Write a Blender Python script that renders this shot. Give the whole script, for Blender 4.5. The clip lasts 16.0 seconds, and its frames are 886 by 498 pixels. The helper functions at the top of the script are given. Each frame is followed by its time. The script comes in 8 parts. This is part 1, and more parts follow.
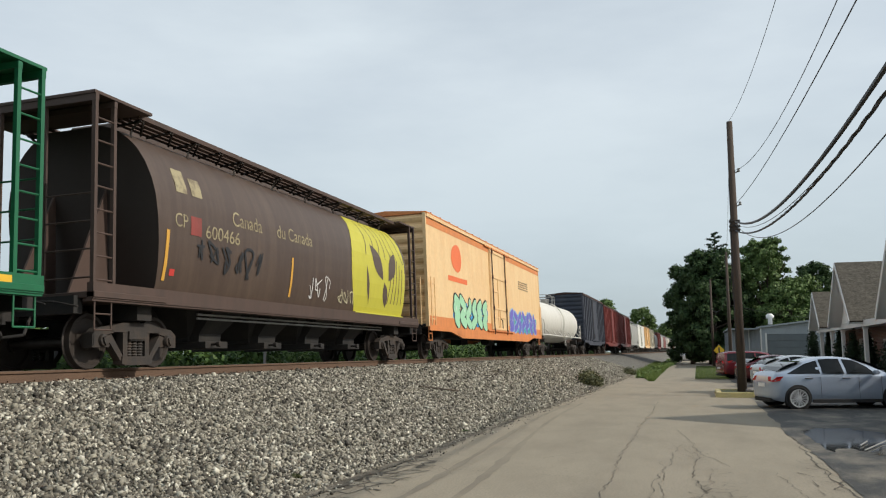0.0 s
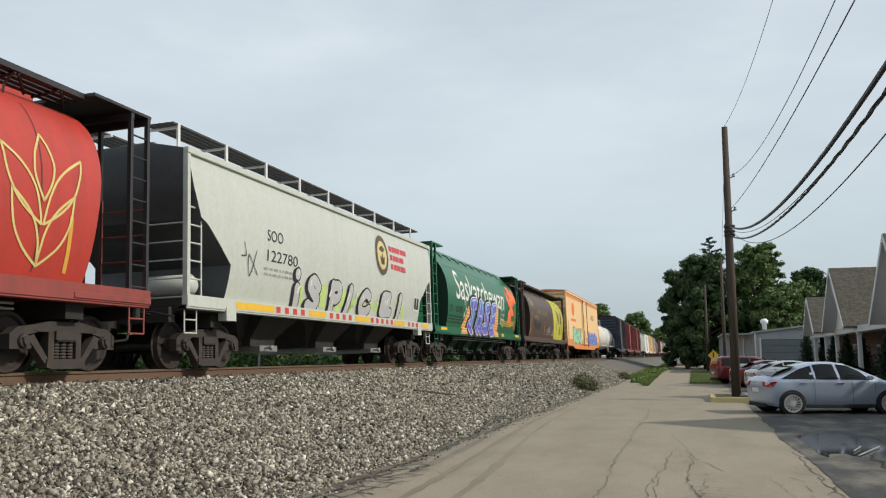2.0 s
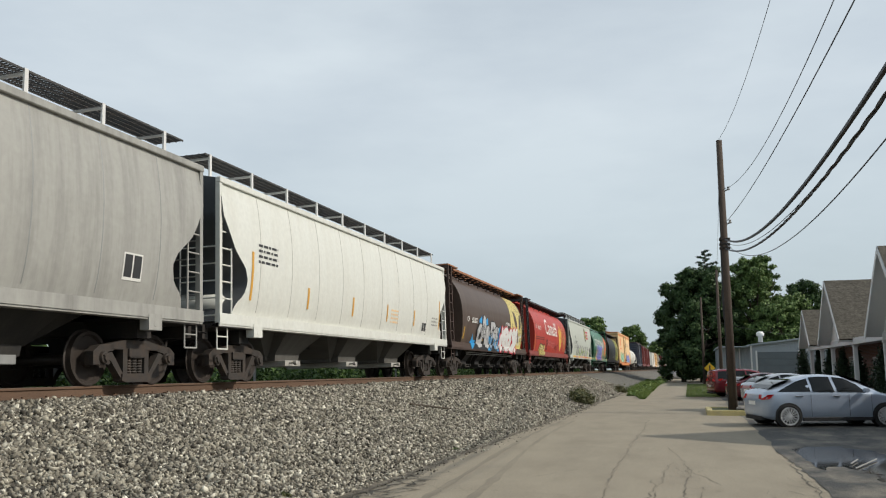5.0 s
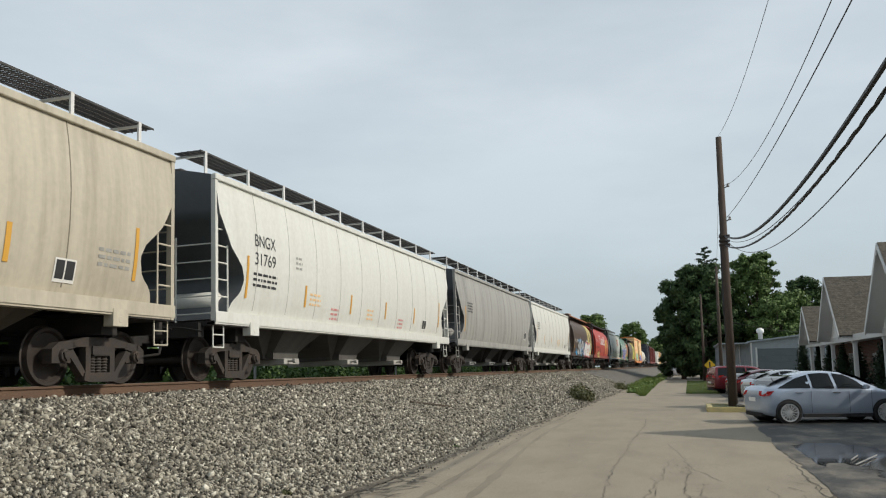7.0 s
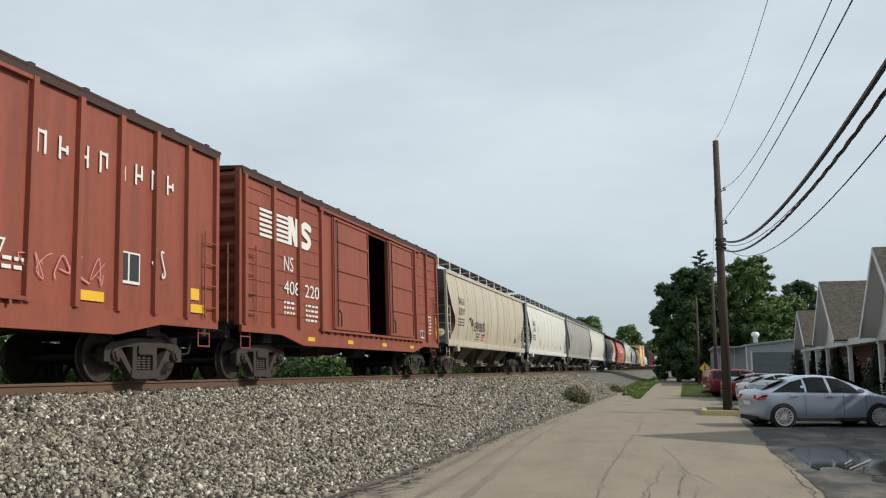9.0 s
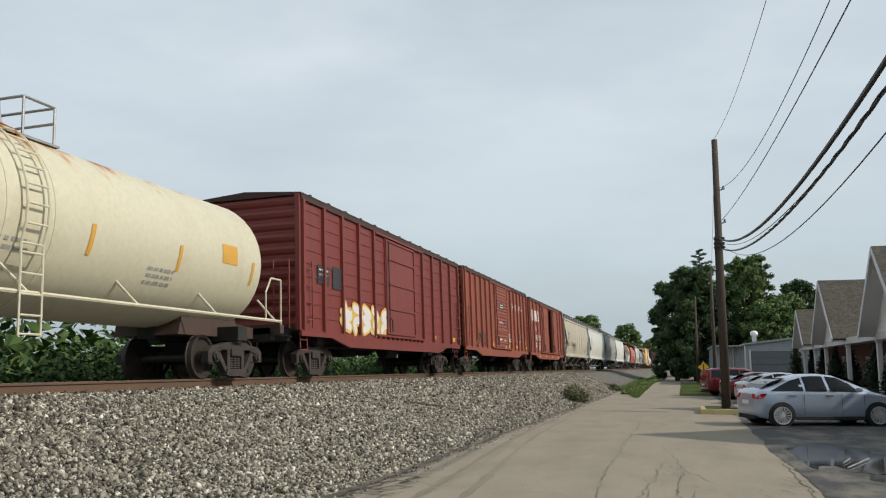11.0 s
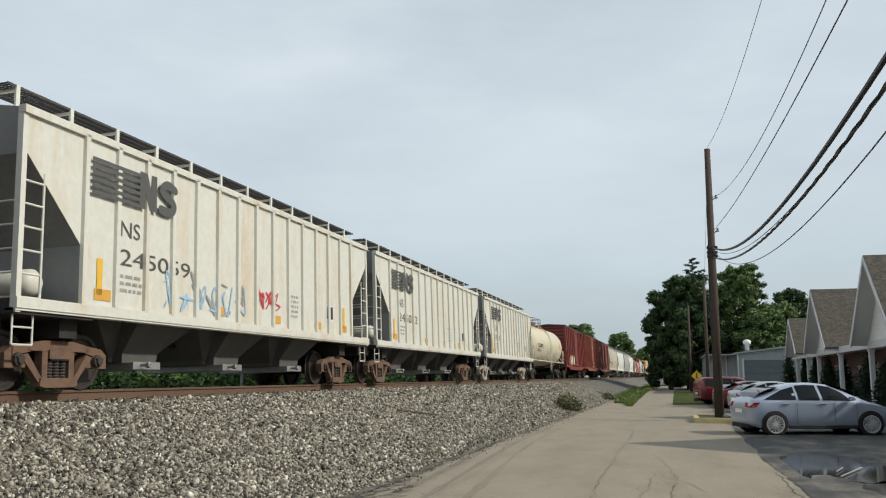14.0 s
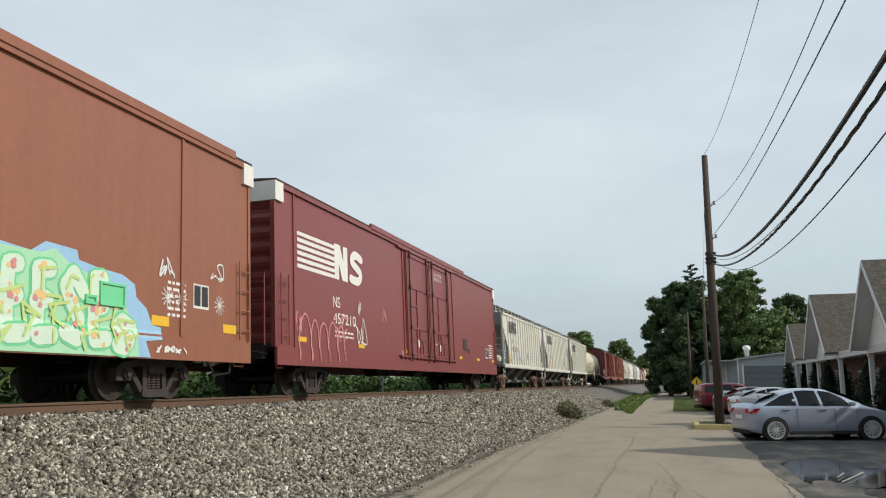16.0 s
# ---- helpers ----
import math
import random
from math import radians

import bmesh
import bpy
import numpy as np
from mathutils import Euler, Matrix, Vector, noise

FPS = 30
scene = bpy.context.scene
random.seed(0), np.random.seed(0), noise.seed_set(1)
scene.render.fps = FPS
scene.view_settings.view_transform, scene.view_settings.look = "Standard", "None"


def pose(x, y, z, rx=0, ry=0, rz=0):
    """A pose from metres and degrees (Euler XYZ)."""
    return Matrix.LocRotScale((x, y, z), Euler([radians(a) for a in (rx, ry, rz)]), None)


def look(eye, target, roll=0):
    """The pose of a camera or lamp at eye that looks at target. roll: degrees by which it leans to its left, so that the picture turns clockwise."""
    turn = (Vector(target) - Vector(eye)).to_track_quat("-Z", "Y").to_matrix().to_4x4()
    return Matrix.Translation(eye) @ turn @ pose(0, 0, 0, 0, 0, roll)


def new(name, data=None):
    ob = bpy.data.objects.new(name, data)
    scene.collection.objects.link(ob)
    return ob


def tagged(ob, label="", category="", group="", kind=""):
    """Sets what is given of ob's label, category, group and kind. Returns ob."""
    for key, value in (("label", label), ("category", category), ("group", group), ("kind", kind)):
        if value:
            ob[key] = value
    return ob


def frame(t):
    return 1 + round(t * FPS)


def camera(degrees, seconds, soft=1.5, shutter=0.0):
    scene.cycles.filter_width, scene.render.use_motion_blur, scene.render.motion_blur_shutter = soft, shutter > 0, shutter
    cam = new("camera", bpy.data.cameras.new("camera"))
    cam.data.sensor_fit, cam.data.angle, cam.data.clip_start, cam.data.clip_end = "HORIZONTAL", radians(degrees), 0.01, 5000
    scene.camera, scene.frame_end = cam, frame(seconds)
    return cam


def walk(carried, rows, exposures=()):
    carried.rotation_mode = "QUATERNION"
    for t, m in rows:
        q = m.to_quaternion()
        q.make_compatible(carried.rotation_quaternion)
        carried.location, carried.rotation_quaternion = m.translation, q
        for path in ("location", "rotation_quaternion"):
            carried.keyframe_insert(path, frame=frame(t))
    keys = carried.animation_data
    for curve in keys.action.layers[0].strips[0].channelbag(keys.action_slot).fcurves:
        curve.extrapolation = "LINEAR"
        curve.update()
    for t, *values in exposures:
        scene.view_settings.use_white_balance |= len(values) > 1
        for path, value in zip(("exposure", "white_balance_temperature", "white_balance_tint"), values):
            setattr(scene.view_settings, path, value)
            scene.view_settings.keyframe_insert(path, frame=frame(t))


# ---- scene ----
cam = camera(55.2, 16.0, 1.15)
EYE = (0.0, 0.0, 1.6)
# seconds, yaw to the left of the track's line, tilt up, roll
PATH = [
    (0, 16.574, 6.960, -0.378), (0.5, 16.506, 7.193, -0.389), (1, 16.370, 7.464, -0.234),
    (1.5, 16.420, 7.498, -0.137), (2, 16.250, 7.207, -0.133), (2.5, 16.153, 7.195, -0.188),
    (3, 16.293, 7.907, -0.286), (3.5, 16.183, 8.362, -0.290), (4, 16.044, 8.218, -0.306),
    (6.5, 15.914, 8.037, -0.351), (7, 15.949, 7.965, -0.500), (7.5, 16.035, 8.011, -0.460),
    (8, 16.139, 8.168, -0.320), (8.5, 15.872, 8.146, -0.146), (9, 15.707, 8.026, 0.000),
    (11.5, 15.613, 7.925, -0.031), (12, 15.608, 7.857, -0.067), (12.5, 15.435, 7.802, 0.061),
    (13, 15.403, 7.936, 0.280), (13.5, 15.380, 8.324, 0.215), (14, 15.190, 8.526, 0.026),
    (14.5, 15.369, 8.659, -0.017), (15, 15.433, 8.823, -0.138), (15.5, 15.244, 8.993, -0.300),
    (16, 15.091, 9.098, -0.483),
]
walk(cam, [(t, pose(*EYE, 90 + tilt, 0, yaw) @ pose(0, 0, 0, 0, 0, roll)) for t, yaw, tilt, roll in PATH],
     [(0, 0.0), (4.2, -0.04), (6.4, -0.08), (7.5, -0.09), (8.4, -0.06), (9.0, -0.02), (11.3, -0.07), (12.5, -0.09), (14.0, -0.04), (16, 0.0)])
SPEED = 17.95          # the train, metres a second along +y
RAIL = 1.34            # height of the near rail's head
TRACK_X = -10.4        # centre line of the track
CANT = -2.0            # degrees by which the track leans away

# ---- world and sun ----
world = bpy.data.worlds.new("world")
scene.world = world
world.use_nodes = True
nt = world.node_tree
nt.nodes.clear()
sky = nt.nodes.new("ShaderNodeTexSky")
sky.sky_type, sky.sun_disc = "NISHITA", False
sky.sun_elevation, sky.sun_rotation = radians(36), radians(90)
sky.air_density, sky.dust_density, sky.ozone_density = 1.0, 3.0, 1.5
tc = nt.nodes.new("ShaderNodeTexCoord")
mp = nt.nodes.new("ShaderNodeMapping")
mp.inputs["Scale"].default_value = (1.0, 1.0, 3.2)
nz = nt.nodes.new("ShaderNodeTexNoise")
nz.inputs["Scale"].default_value, nz.inputs["Detail"].default_value, nz.inputs["Roughness"].default_value = 1.7, 6, 0.55
rp = nt.nodes.new("ShaderNodeValToRGB")
rp.color_ramp.elements[0].position, rp.color_ramp.elements[0].color = 0.30, (0.6, 0.6, 0.6, 1)
rp.color_ramp.elements[1].position, rp.color_ramp.elements[1].color = 0.68, (0.92, 0.92, 0.92, 1)
mx = nt.nodes.new("ShaderNodeMix")
mx.data_type = "RGBA"
mul = nt.nodes.new("ShaderNodeVectorMath")
mul.operation = "SCALE"
mul.inputs["Scale"].default_value = 0.108
bg = nt.nodes.new("ShaderNodeBackground")
wo = nt.nodes.new("ShaderNodeOutputWorld")
nt.links.new(tc.outputs["Generated"], mp.inputs["Vector"])
nt.links.new(mp.outputs["Vector"], nz.inputs["Vector"])
nt.links.new(nz.outputs["Fac"], rp.inputs["Fac"])
nt.links.new(sky.outputs["Color"], mul.inputs[0])
nt.links.new(rp.outputs["Color"], mx.inputs["Factor"])
nt.links.new(mul.outputs["Vector"], mx.inputs["A"])
mx.inputs["B"].default_value = (0.755, 0.84, 0.895, 1)
# hazier and greyer towards the horizon
sep = nt.nodes.new("ShaderNodeSeparateXYZ")
hz = nt.nodes.new("ShaderNodeValToRGB")
hz.color_ramp.elements[0].position, hz.color_ramp.elements[0].color = 0.0, (0.74, 0.79, 0.80, 1)
hz.color_ramp.elements[1].position, hz.color_ramp.elements[1].color = 0.30, (1.0, 1.0, 1.0, 1)
# clearer and deeper overhead
for spot, tone in ((0.50, (1.0, 1.0, 1.0, 1)), (1.0, (0.50, 0.56, 0.62, 1))):
    hz.color_ramp.elements.new(spot).color = tone
dim = nt.nodes.new("ShaderNodeVectorMath")
dim.operation = "MULTIPLY"
nt.links.new(tc.outputs["Generated"], sep.inputs[0])
nt.links.new(sep.outputs["Z"], hz.inputs["Fac"])
nt.links.new(mx.outputs["Result"], dim.inputs[0])
nt.links.new(hz.outputs["Color"], dim.inputs[1])
nt.links.new(dim.outputs["Vector"], bg.inputs["Color"])
bg.inputs["Strength"].default_value = 1.0
nt.links.new(bg.outputs["Background"], wo.inputs["Surface"])
sun = new("sun", bpy.data.lights.new("sun", "SUN"))
sun.data.energy, sun.data.angle, sun.data.color = 3.1, radians(1.0), (1.0, 0.93, 0.82)
sun.matrix_world = look((40, 1.7, 29.5), (0, 0, 0))

# ---- materials ----
MATS = {}


def surface(key, col, rough=0.6, metal=0.0, dirt=(0.05, 0.04, 0.03), amount=0.3, scale=(3, 3, 3), bump=0.1, fine=40.0, spread=0.12, edge=(0.45, 0.75)):
    """A painted, worn or earthen surface: base colour, dirt in blotches stretched by scale, fine grain and relief."""
    if key in MATS:
        return MATS[key]
    m = MATS[key] = bpy.data.materials.new(key)
    m.use_nodes = True
    t = m.node_tree
    n, l = t.nodes, t.links
    b = n["Principled BSDF"]
    co = n.new("ShaderNodeTexCoord")
    ma = n.new("ShaderNodeMapping")
    ma.inputs["Scale"].default_value = scale
    oi = n.new("ShaderNodeObjectInfo")
    l.new(co.outputs["Object"], ma.inputs["Vector"])
    big = n.new("ShaderNodeTexNoise")
    big.noise_dimensions = "4D"
    big.inputs["Scale"].default_value, big.inputs["Detail"].default_value, big.inputs["Roughness"].default_value = 1.0, 7, 0.62
    l.new(ma.outputs["Vector"], big.inputs["Vector"])
    wm = n.new("ShaderNodeMath")
    wm.operation = "MULTIPLY"
    wm.inputs[1].default_value = 37.0
    l.new(oi.outputs["Random"], wm.inputs[0])
    l.new(wm.outputs[0], big.inputs["W"])
    ramp = n.new("ShaderNodeMapRange")
    ramp.inputs["From Min"].default_value, ramp.inputs["From Max"].default_value = edge
    ramp.inputs["To Max"].default_value = amount
    l.new(big.outputs["Fac"], ramp.inputs["Value"])
    small = n.new("ShaderNodeTexNoise")
    small.inputs["Scale"].default_value, small.inputs["Detail"].default_value = fine, 4
    l.new(co.outputs["Object"], small.inputs["Vector"])
    grain = n.new("ShaderNodeMapRange")
    grain.inputs["From Min"].default_value, grain.inputs["From Max"].default_value = 0.3, 0.7
    grain.inputs["To Min"].default_value, grain.inputs["To Max"].default_value = 1 - spread, 1 + spread
    l.new(small.outputs["Fac"], grain.inputs["Value"])
    mixc = n.new("ShaderNodeMix")
    mixc.data_type = "RGBA"
    mixc.inputs["A"].default_value, mixc.inputs["B"].default_value = (*col, 1), (*dirt, 1)
    l.new(ramp.outputs["Result"], mixc.inputs["Factor"])
    sc = n.new("ShaderNodeVectorMath")
    sc.operation = "SCALE"
    l.new(mixc.outputs["Result"], sc.inputs[0])
    l.new(grain.outputs["Result"], sc.inputs["Scale"])
    l.new(sc.outputs["Vector"], b.inputs["Base Color"])
    b.inputs["Roughness"].default_value, b.inputs["Metallic"].default_value = rough, metal
    if bump:
        bp = n.new("ShaderNodeBump")
        bp.inputs["Strength"].default_value, bp.inputs["Distance"].default_value = bump, 0.02
        l.new(small.outputs["Fac"], bp.inputs["Height"])
        l.new(bp.outputs["Normal"], b.inputs["Normal"])
    return m


def speckle(key, cols, rough=0.9, scale=18.0):
    """Stones: each loose piece takes its own tone."""
    m = MATS[key] = bpy.data.materials.new(key)
    m.use_nodes = True
    n, l = m.node_tree.nodes, m.node_tree.links
    b = n["Principled BSDF"]
    ge = n.new("ShaderNodeNewGeometry")
    ra = n.new("ShaderNodeValToRGB")
    el = ra.color_ramp.elements
    while len(el) < len(cols):
        el.new(0.5)
    for i, c in enumerate(cols):
        el[i].position, el[i].color = i / (len(cols) - 1), (*c, 1)
    l.new(ge.outputs["Random Per Island"], ra.inputs["Fac"])
    co = n.new("ShaderNodeTexCoord")
    no = n.new("ShaderNodeTexNoise")
    no.inputs["Scale"].default_value, no.inputs["Detail"].default_value = scale, 5
    l.new(co.outputs["Object"], no.inputs["Vector"])
    mr = n.new("ShaderNodeMapRange")
    mr.inputs["From Min"].default_value, mr.inputs["From Max"].default_value = 0.3, 0.7
    mr.inputs["To Min"].default_value, mr.inputs["To Max"].default_value = 0.7, 1.25
    l.new(no.outputs["Fac"], mr.inputs["Value"])
    sc = n.new("ShaderNodeVectorMath")
    sc.operation = "SCALE"
    l.new(ra.outputs["Color"], sc.inputs[0])
    l.new(mr.outputs["Result"], sc.inputs["Scale"])
    l.new(sc.outputs["Vector"], b.inputs["Base Color"])
    b.inputs["Roughness"].default_value = rough
    return m


def leafy(key, a, c, trans=0.25):
    m = speckle(key, (a, tuple((x + y) / 2 for x, y in zip(a, c)), c), 0.6, 2.0)
    b = m.node_tree.nodes["Principled BSDF"]
    b.inputs["Subsurface Weight"].default_value = 0.0
    b.inputs["Specular IOR Level"].default_value = 0.25
    return m


def plain(key, col, rough=0.5, metal=0.0):
    return surface(key, col, rough, metal, tuple(c * 0.6 for c in col), 0.25, (4, 4, 1.5), 0.03, 60, 0.06)


def clear_glass(key, col, rough=0.03):
    m = MATS[key] = bpy.data.materials.new(key)
    m.use_nodes = True
    b = m.node_tree.nodes["Principled BSDF"]
    b.inputs["Base Color"].default_value = (*col, 1)
    b.inputs["Roughness"].default_value, b.inputs["IOR"].default_value = rough, 1.5
    b.inputs["Specular IOR Level"].default_value = 0.35
    return m


def paint(key, col, amount=0.35, dirt=(0.06, 0.045, 0.035), rough=0.45, streak=(0.6, 3.5, 0.35), edge=(0.42, 0.8)):
    """Railway-car paint with rain streaks running down."""
    return surface(key, col, rough, 0.0, dirt, amount, streak, 0.04, 9.0, 0.05, edge)


STEEL = surface("grimy_steel", (0.038, 0.032, 0.028), 0.75, 0.1, (0.085, 0.055, 0.036), 0.7, (5, 5, 5), 0.3, 50, 0.25)
UNDER = surface("grimy_underframe", (0.016, 0.015, 0.014), 0.8, 0.0, (0.06, 0.045, 0.035), 0.6, (2, 2, 2), 0.2, 40, 0.2)
TREAD = surface("worn_wheel_steel", (0.05, 0.04, 0.034), 0.55, 0.3, (0.03, 0.022, 0.018), 0.6, (6, 6, 6), 0.1, 60, 0.15)
RUST = surface("rusty_steel", (0.135, 0.082, 0.052), 0.85, 0.1, (0.08, 0.05, 0.034), 0.7, (3, 0.6, 3), 0.3, 60, 0.25)
RAILTOP = surface("polished_rail", (0.30, 0.26, 0.23), 0.35, 0.8, (0.12, 0.07, 0.04), 0.5, (8, 0.5, 8), 0.05, 60, 0.1)
TIE = surface("creosoted_wood", (0.055, 0.045, 0.037), 0.9, 0.0, (0.13, 0.11, 0.09), 0.7, (1, 12, 3), 0.5, 30, 0.25)
STONES = speckle("ballast_stone", ((0.028, 0.025, 0.020), (0.115, 0.102, 0.080), (0.225, 0.205, 0.160), (0.40, 0.37, 0.295), (0.060, 0.052, 0.041), (0.74, 0.70, 0.58)), 0.9, 30.0)
# near-black base paints the shade in the gaps between stones
BALLAST = surface("gap_shaded_ballast", (0.045, 0.042, 0.037), 0.95, 0.0, (0.24, 0.228, 0.195), 1.0, (14, 14, 14), 1.0, 22, 0.5, (0.42, 0.62))
ROAD = surface("worn_pale_asphalt", (0.29, 0.25, 0.186), 0.9, 0.0, (0.20, 0.172, 0.128), 0.7, (1.1, 0.45, 1), 0.35, 38, 0.17, (0.42, 0.72))
LOT = surface("dark_patched_asphalt", (0.040, 0.039, 0.036), 0.7, 0.0, (0.20, 0.175, 0.135), 0.95, (1.5, 0.7, 1), 0.8, 45, 0.4, (0.46, 0.66))
TOEDIRT = surface("dark_toe_dirt", (0.075, 0.062, 0.045), 0.95, 0.0, (0.22, 0.19, 0.145), 0.9, (5, 2.5, 3), 0.8, 40, 0.35, (0.40, 0.62))
CRACK = surface("road_crack", (0.07, 0.062, 0.05), 0.95, 0.0, (0.20, 0.175, 0.135), 0.8, (9, 9, 9), 0.2, 50, 0.2)
TYREMARK = surface("dusty_tyre_mark", (0.20, 0.173, 0.13), 0.9, 0.0, (0.28, 0.242, 0.18), 0.95, (3, 0.5, 1), 0.2, 55, 0.1, (0.40, 0.72))
EARTH = surface("grassy_earth", (0.075, 0.085, 0.032), 0.95, 0.0, (0.16, 0.13, 0.085), 0.6, (0.5, 0.5, 0.5), 0.6, 12, 0.3)
GRASS = leafy("grass_blade", (0.07, 0.13, 0.025), (0.17, 0.22, 0.06))
WEED = leafy("weed_leaf", (0.022, 0.055, 0.012), (0.085, 0.14, 0.03))
LEAF_DARK = leafy("dark_maple_leaf", (0.022, 0.050, 0.019), (0.076, 0.122, 0.040))
LEAF_MID = leafy("green_leaf", (0.042, 0.082, 0.022), (0.165, 0.240, 0.075))
NEEDLE = leafy("pine_needle", (0.016, 0.038, 0.022), (0.045, 0.08, 0.04))
SHRUB = leafy("evergreen_shrub_leaf", (0.008, 0.02, 0.009), (0.022, 0.042, 0.016))
BARK = surface("rough_bark", (0.085, 0.068, 0.05), 0.95, 0.0, (0.035, 0.028, 0.022), 0.8, (6, 6, 1), 0.8, 25, 0.3)
POLEWOOD = surface("weathered_pole_wood", (0.075, 0.054, 0.041), 0.9, 0.0, (0.035, 0.026, 0.02), 0.8, (14, 14, 0.6), 0.5, 40, 0.2)
WIRE = plain("black_cable", (0.02, 0.02, 0.022), 0.6)
BRICK = surface("red_brick", (0.17, 0.07, 0.048), 0.9, 0.0, (0.10, 0.045, 0.034), 0.7, (7, 7, 7), 0.4, 40, 0.2)
MORTAR = surface("mortar", (0.24, 0.22, 0.20), 0.95, 0.0, (0.14, 0.12, 0.11), 0.6, (3, 3, 3), 0.3, 40, 0.15)
SHINGLE = surface("brown_shingle", (0.112, 0.099, 0.078), 0.95, 0.0, (0.055, 0.048, 0.038), 0.9, (3.4, 3.4, 7), 0.4, 9, 0.3, (0.38, 0.66))
SIDING = surface("white_siding", (0.80, 0.80, 0.78), 0.6, 0.0, (0.68, 0.67, 0.63), 0.4, (1, 1, 2), 0.05, 20, 0.05)
TRIM = surface("white_trim_paint", (0.62, 0.62, 0.61), 0.6, 0.0, (0.58, 0.57, 0.54), 0.4, (2, 2, 2), 0.05, 30, 0.06)
SHEDWALL = surface("grey_ribbed_steel", (0.31, 0.345, 0.38), 0.5, 0.0, (0.22, 0.23, 0.235), 0.5, (0.8, 0.8, 0.3), 0.05, 20, 0.06)
SHEDDOOR = surface("slate_grey_door", (0.115, 0.135, 0.15), 0.55, 0.0, (0.08, 0.09, 0.1), 0.5, (1, 1, 1), 0.05, 20, 0.06)
KERB = surface("yellow_kerb_paint", (0.56, 0.47, 0.22), 0.85, 0.0, (0.33, 0.30, 0.24), 0.8, (2.5, 2.5, 4), 0.3, 40, 0.15)
SIGNYELLOW = plain("yellow_sign", (0.75, 0.46, 0.02), 0.5)
WHITE = plain("white_lettering", (0.72, 0.71, 0.67), 0.6)
BLACKL = plain("black_lettering", (0.03, 0.03, 0.032), 0.6)
YSTRIPE = plain("yellow_reflector", (0.75, 0.44, 0.03), 0.5)
OSTRIPE = plain("orange_stripe", (0.62, 0.33, 0.05), 0.6)
RSTRIPE = plain("red_reflector", (0.55, 0.05, 0.04), 0.5)
EMBLEMGREY = plain("faded_black_emblem", (0.075, 0.075, 0.07), 0.6)
GALV = surface("galvanised_steel", (0.36, 0.36, 0.35), 0.5, 0.6, (0.2, 0.18, 0.16), 0.5, (5, 5, 5), 0.1, 40, 0.1)
WATER = clear_glass("puddle_water", (0.035, 0.034, 0.03), 0.06)
WATER.node_tree.nodes["Principled BSDF"].inputs["Specular IOR Level"].default_value = 0.5
DRYWEED = leafy("dry_weed_leaf", (0.045, 0.055, 0.022), (0.14, 0.135, 0.06))
CARGLASS = clear_glass("tinted_car_glass", (0.010, 0.012, 0.013), 0.02)
CARGLASS.node_tree.nodes["Principled BSDF"].inputs["Specular IOR Level"].default_value = 0.25
RUBBER = surface("tyre_rubber", (0.011, 0.011, 0.011), 0.95, 0.0, (0.04, 0.038, 0.035), 0.4, (6, 6, 6), 0.2, 60, 0.15)
ALLOY = surface("alloy_wheel", (0.62, 0.63, 0.64), 0.35, 0.25, (0.25, 0.25, 0.25), 0.3, (6, 6, 6), 0.0, 60, 0.05)
CHROME = surface("bright_trim", (0.62, 0.63, 0.64), 0.15, 0.9, (0.5, 0.5, 0.5), 0.2, (6, 6, 6), 0.0, 60, 0.03)
DARKTRIM = surface("black_plastic", (0.012, 0.012, 0.013), 0.75, 0.0, (0.035, 0.035, 0.035), 0.4, (6, 6, 6), 0.05, 60, 0.1)
TAILRED = clear_glass("red_lamp_glass", (0.42, 0.015, 0.015), 0.08)
LAMPWHITE = clear_glass("clear_lamp_glass", (0.6, 0.6, 0.6), 0.05)


# ---- mesh tools ----
def part(name, bm, material, parent=None, label="", smooth=False):
    """Links a bmesh as one mesh object, under a thing or a part."""
    me = bpy.data.meshes.new(name)
    bmesh.ops.recalc_face_normals(bm, faces=bm.faces)
    bm.to_mesh(me)
    bm.free()
    me.materials.append(material)
    if smooth:
        me.shade_smooth()
    ob = new(name, me)
    ob.parent = parent
    return tagged(ob, label)


def shared(name, me, parent, m=None):
    """One more object on a mesh that exists."""
    ob = new(name, me)
    ob.parent = parent
    if m is not None:
        ob.matrix_local = m
    return ob


def block(bm, x0, x1, y0, y1, z0, z1, m=None):
    vs = [bm.verts.new((x, y, z)) for x in (x0, x1) for y in (y0, y1) for z in (z0, z1)]
    for q in ((0, 1, 3, 2), (4, 6, 7, 5), (0, 4, 5, 1), (2, 3, 7, 6), (0, 2, 6, 4), (1, 5, 7, 3)):
        bm.faces.new([vs[i] for i in q])
    if m is not None:
        bmesh.ops.transform(bm, matrix=m, verts=vs)
    return vs


def bevelled(bm, w, seg=1):
    bmesh.ops.bevel(bm, geom=list(bm.edges), offset=w, segments=seg, affect="EDGES", clamp_overlap=True)
    return bm


def rod(bm, a, b, r, n=6, r2=None):
    """A round bar from a to b."""
    a, b = Vector(a), Vector(b)
    d = b - a
    q = d.to_track_quat("Z", "Y").to_matrix()
    r2 = r if r2 is None else r2
    rings = []
    for p, rr in ((a, r), (b, r2)):
        rings.append([bm.verts.new(p + q @ Vector((rr * math.cos(6.2832 * i / n), rr * math.sin(6.2832 * i / n), 0))) for i in range(n)])
    for i in range(n):
        bm.faces.new((rings[0][i], rings[0][(i + 1) % n], rings[1][(i + 1) % n], rings[1][i]))
    bm.faces.new(rings[0][::-1])
    bm.faces.new(rings[1])


def rods(bm, pts, r, n=6):
    for a, b in zip(pts, pts[1:]):
        rod(bm, a, b, r, n)


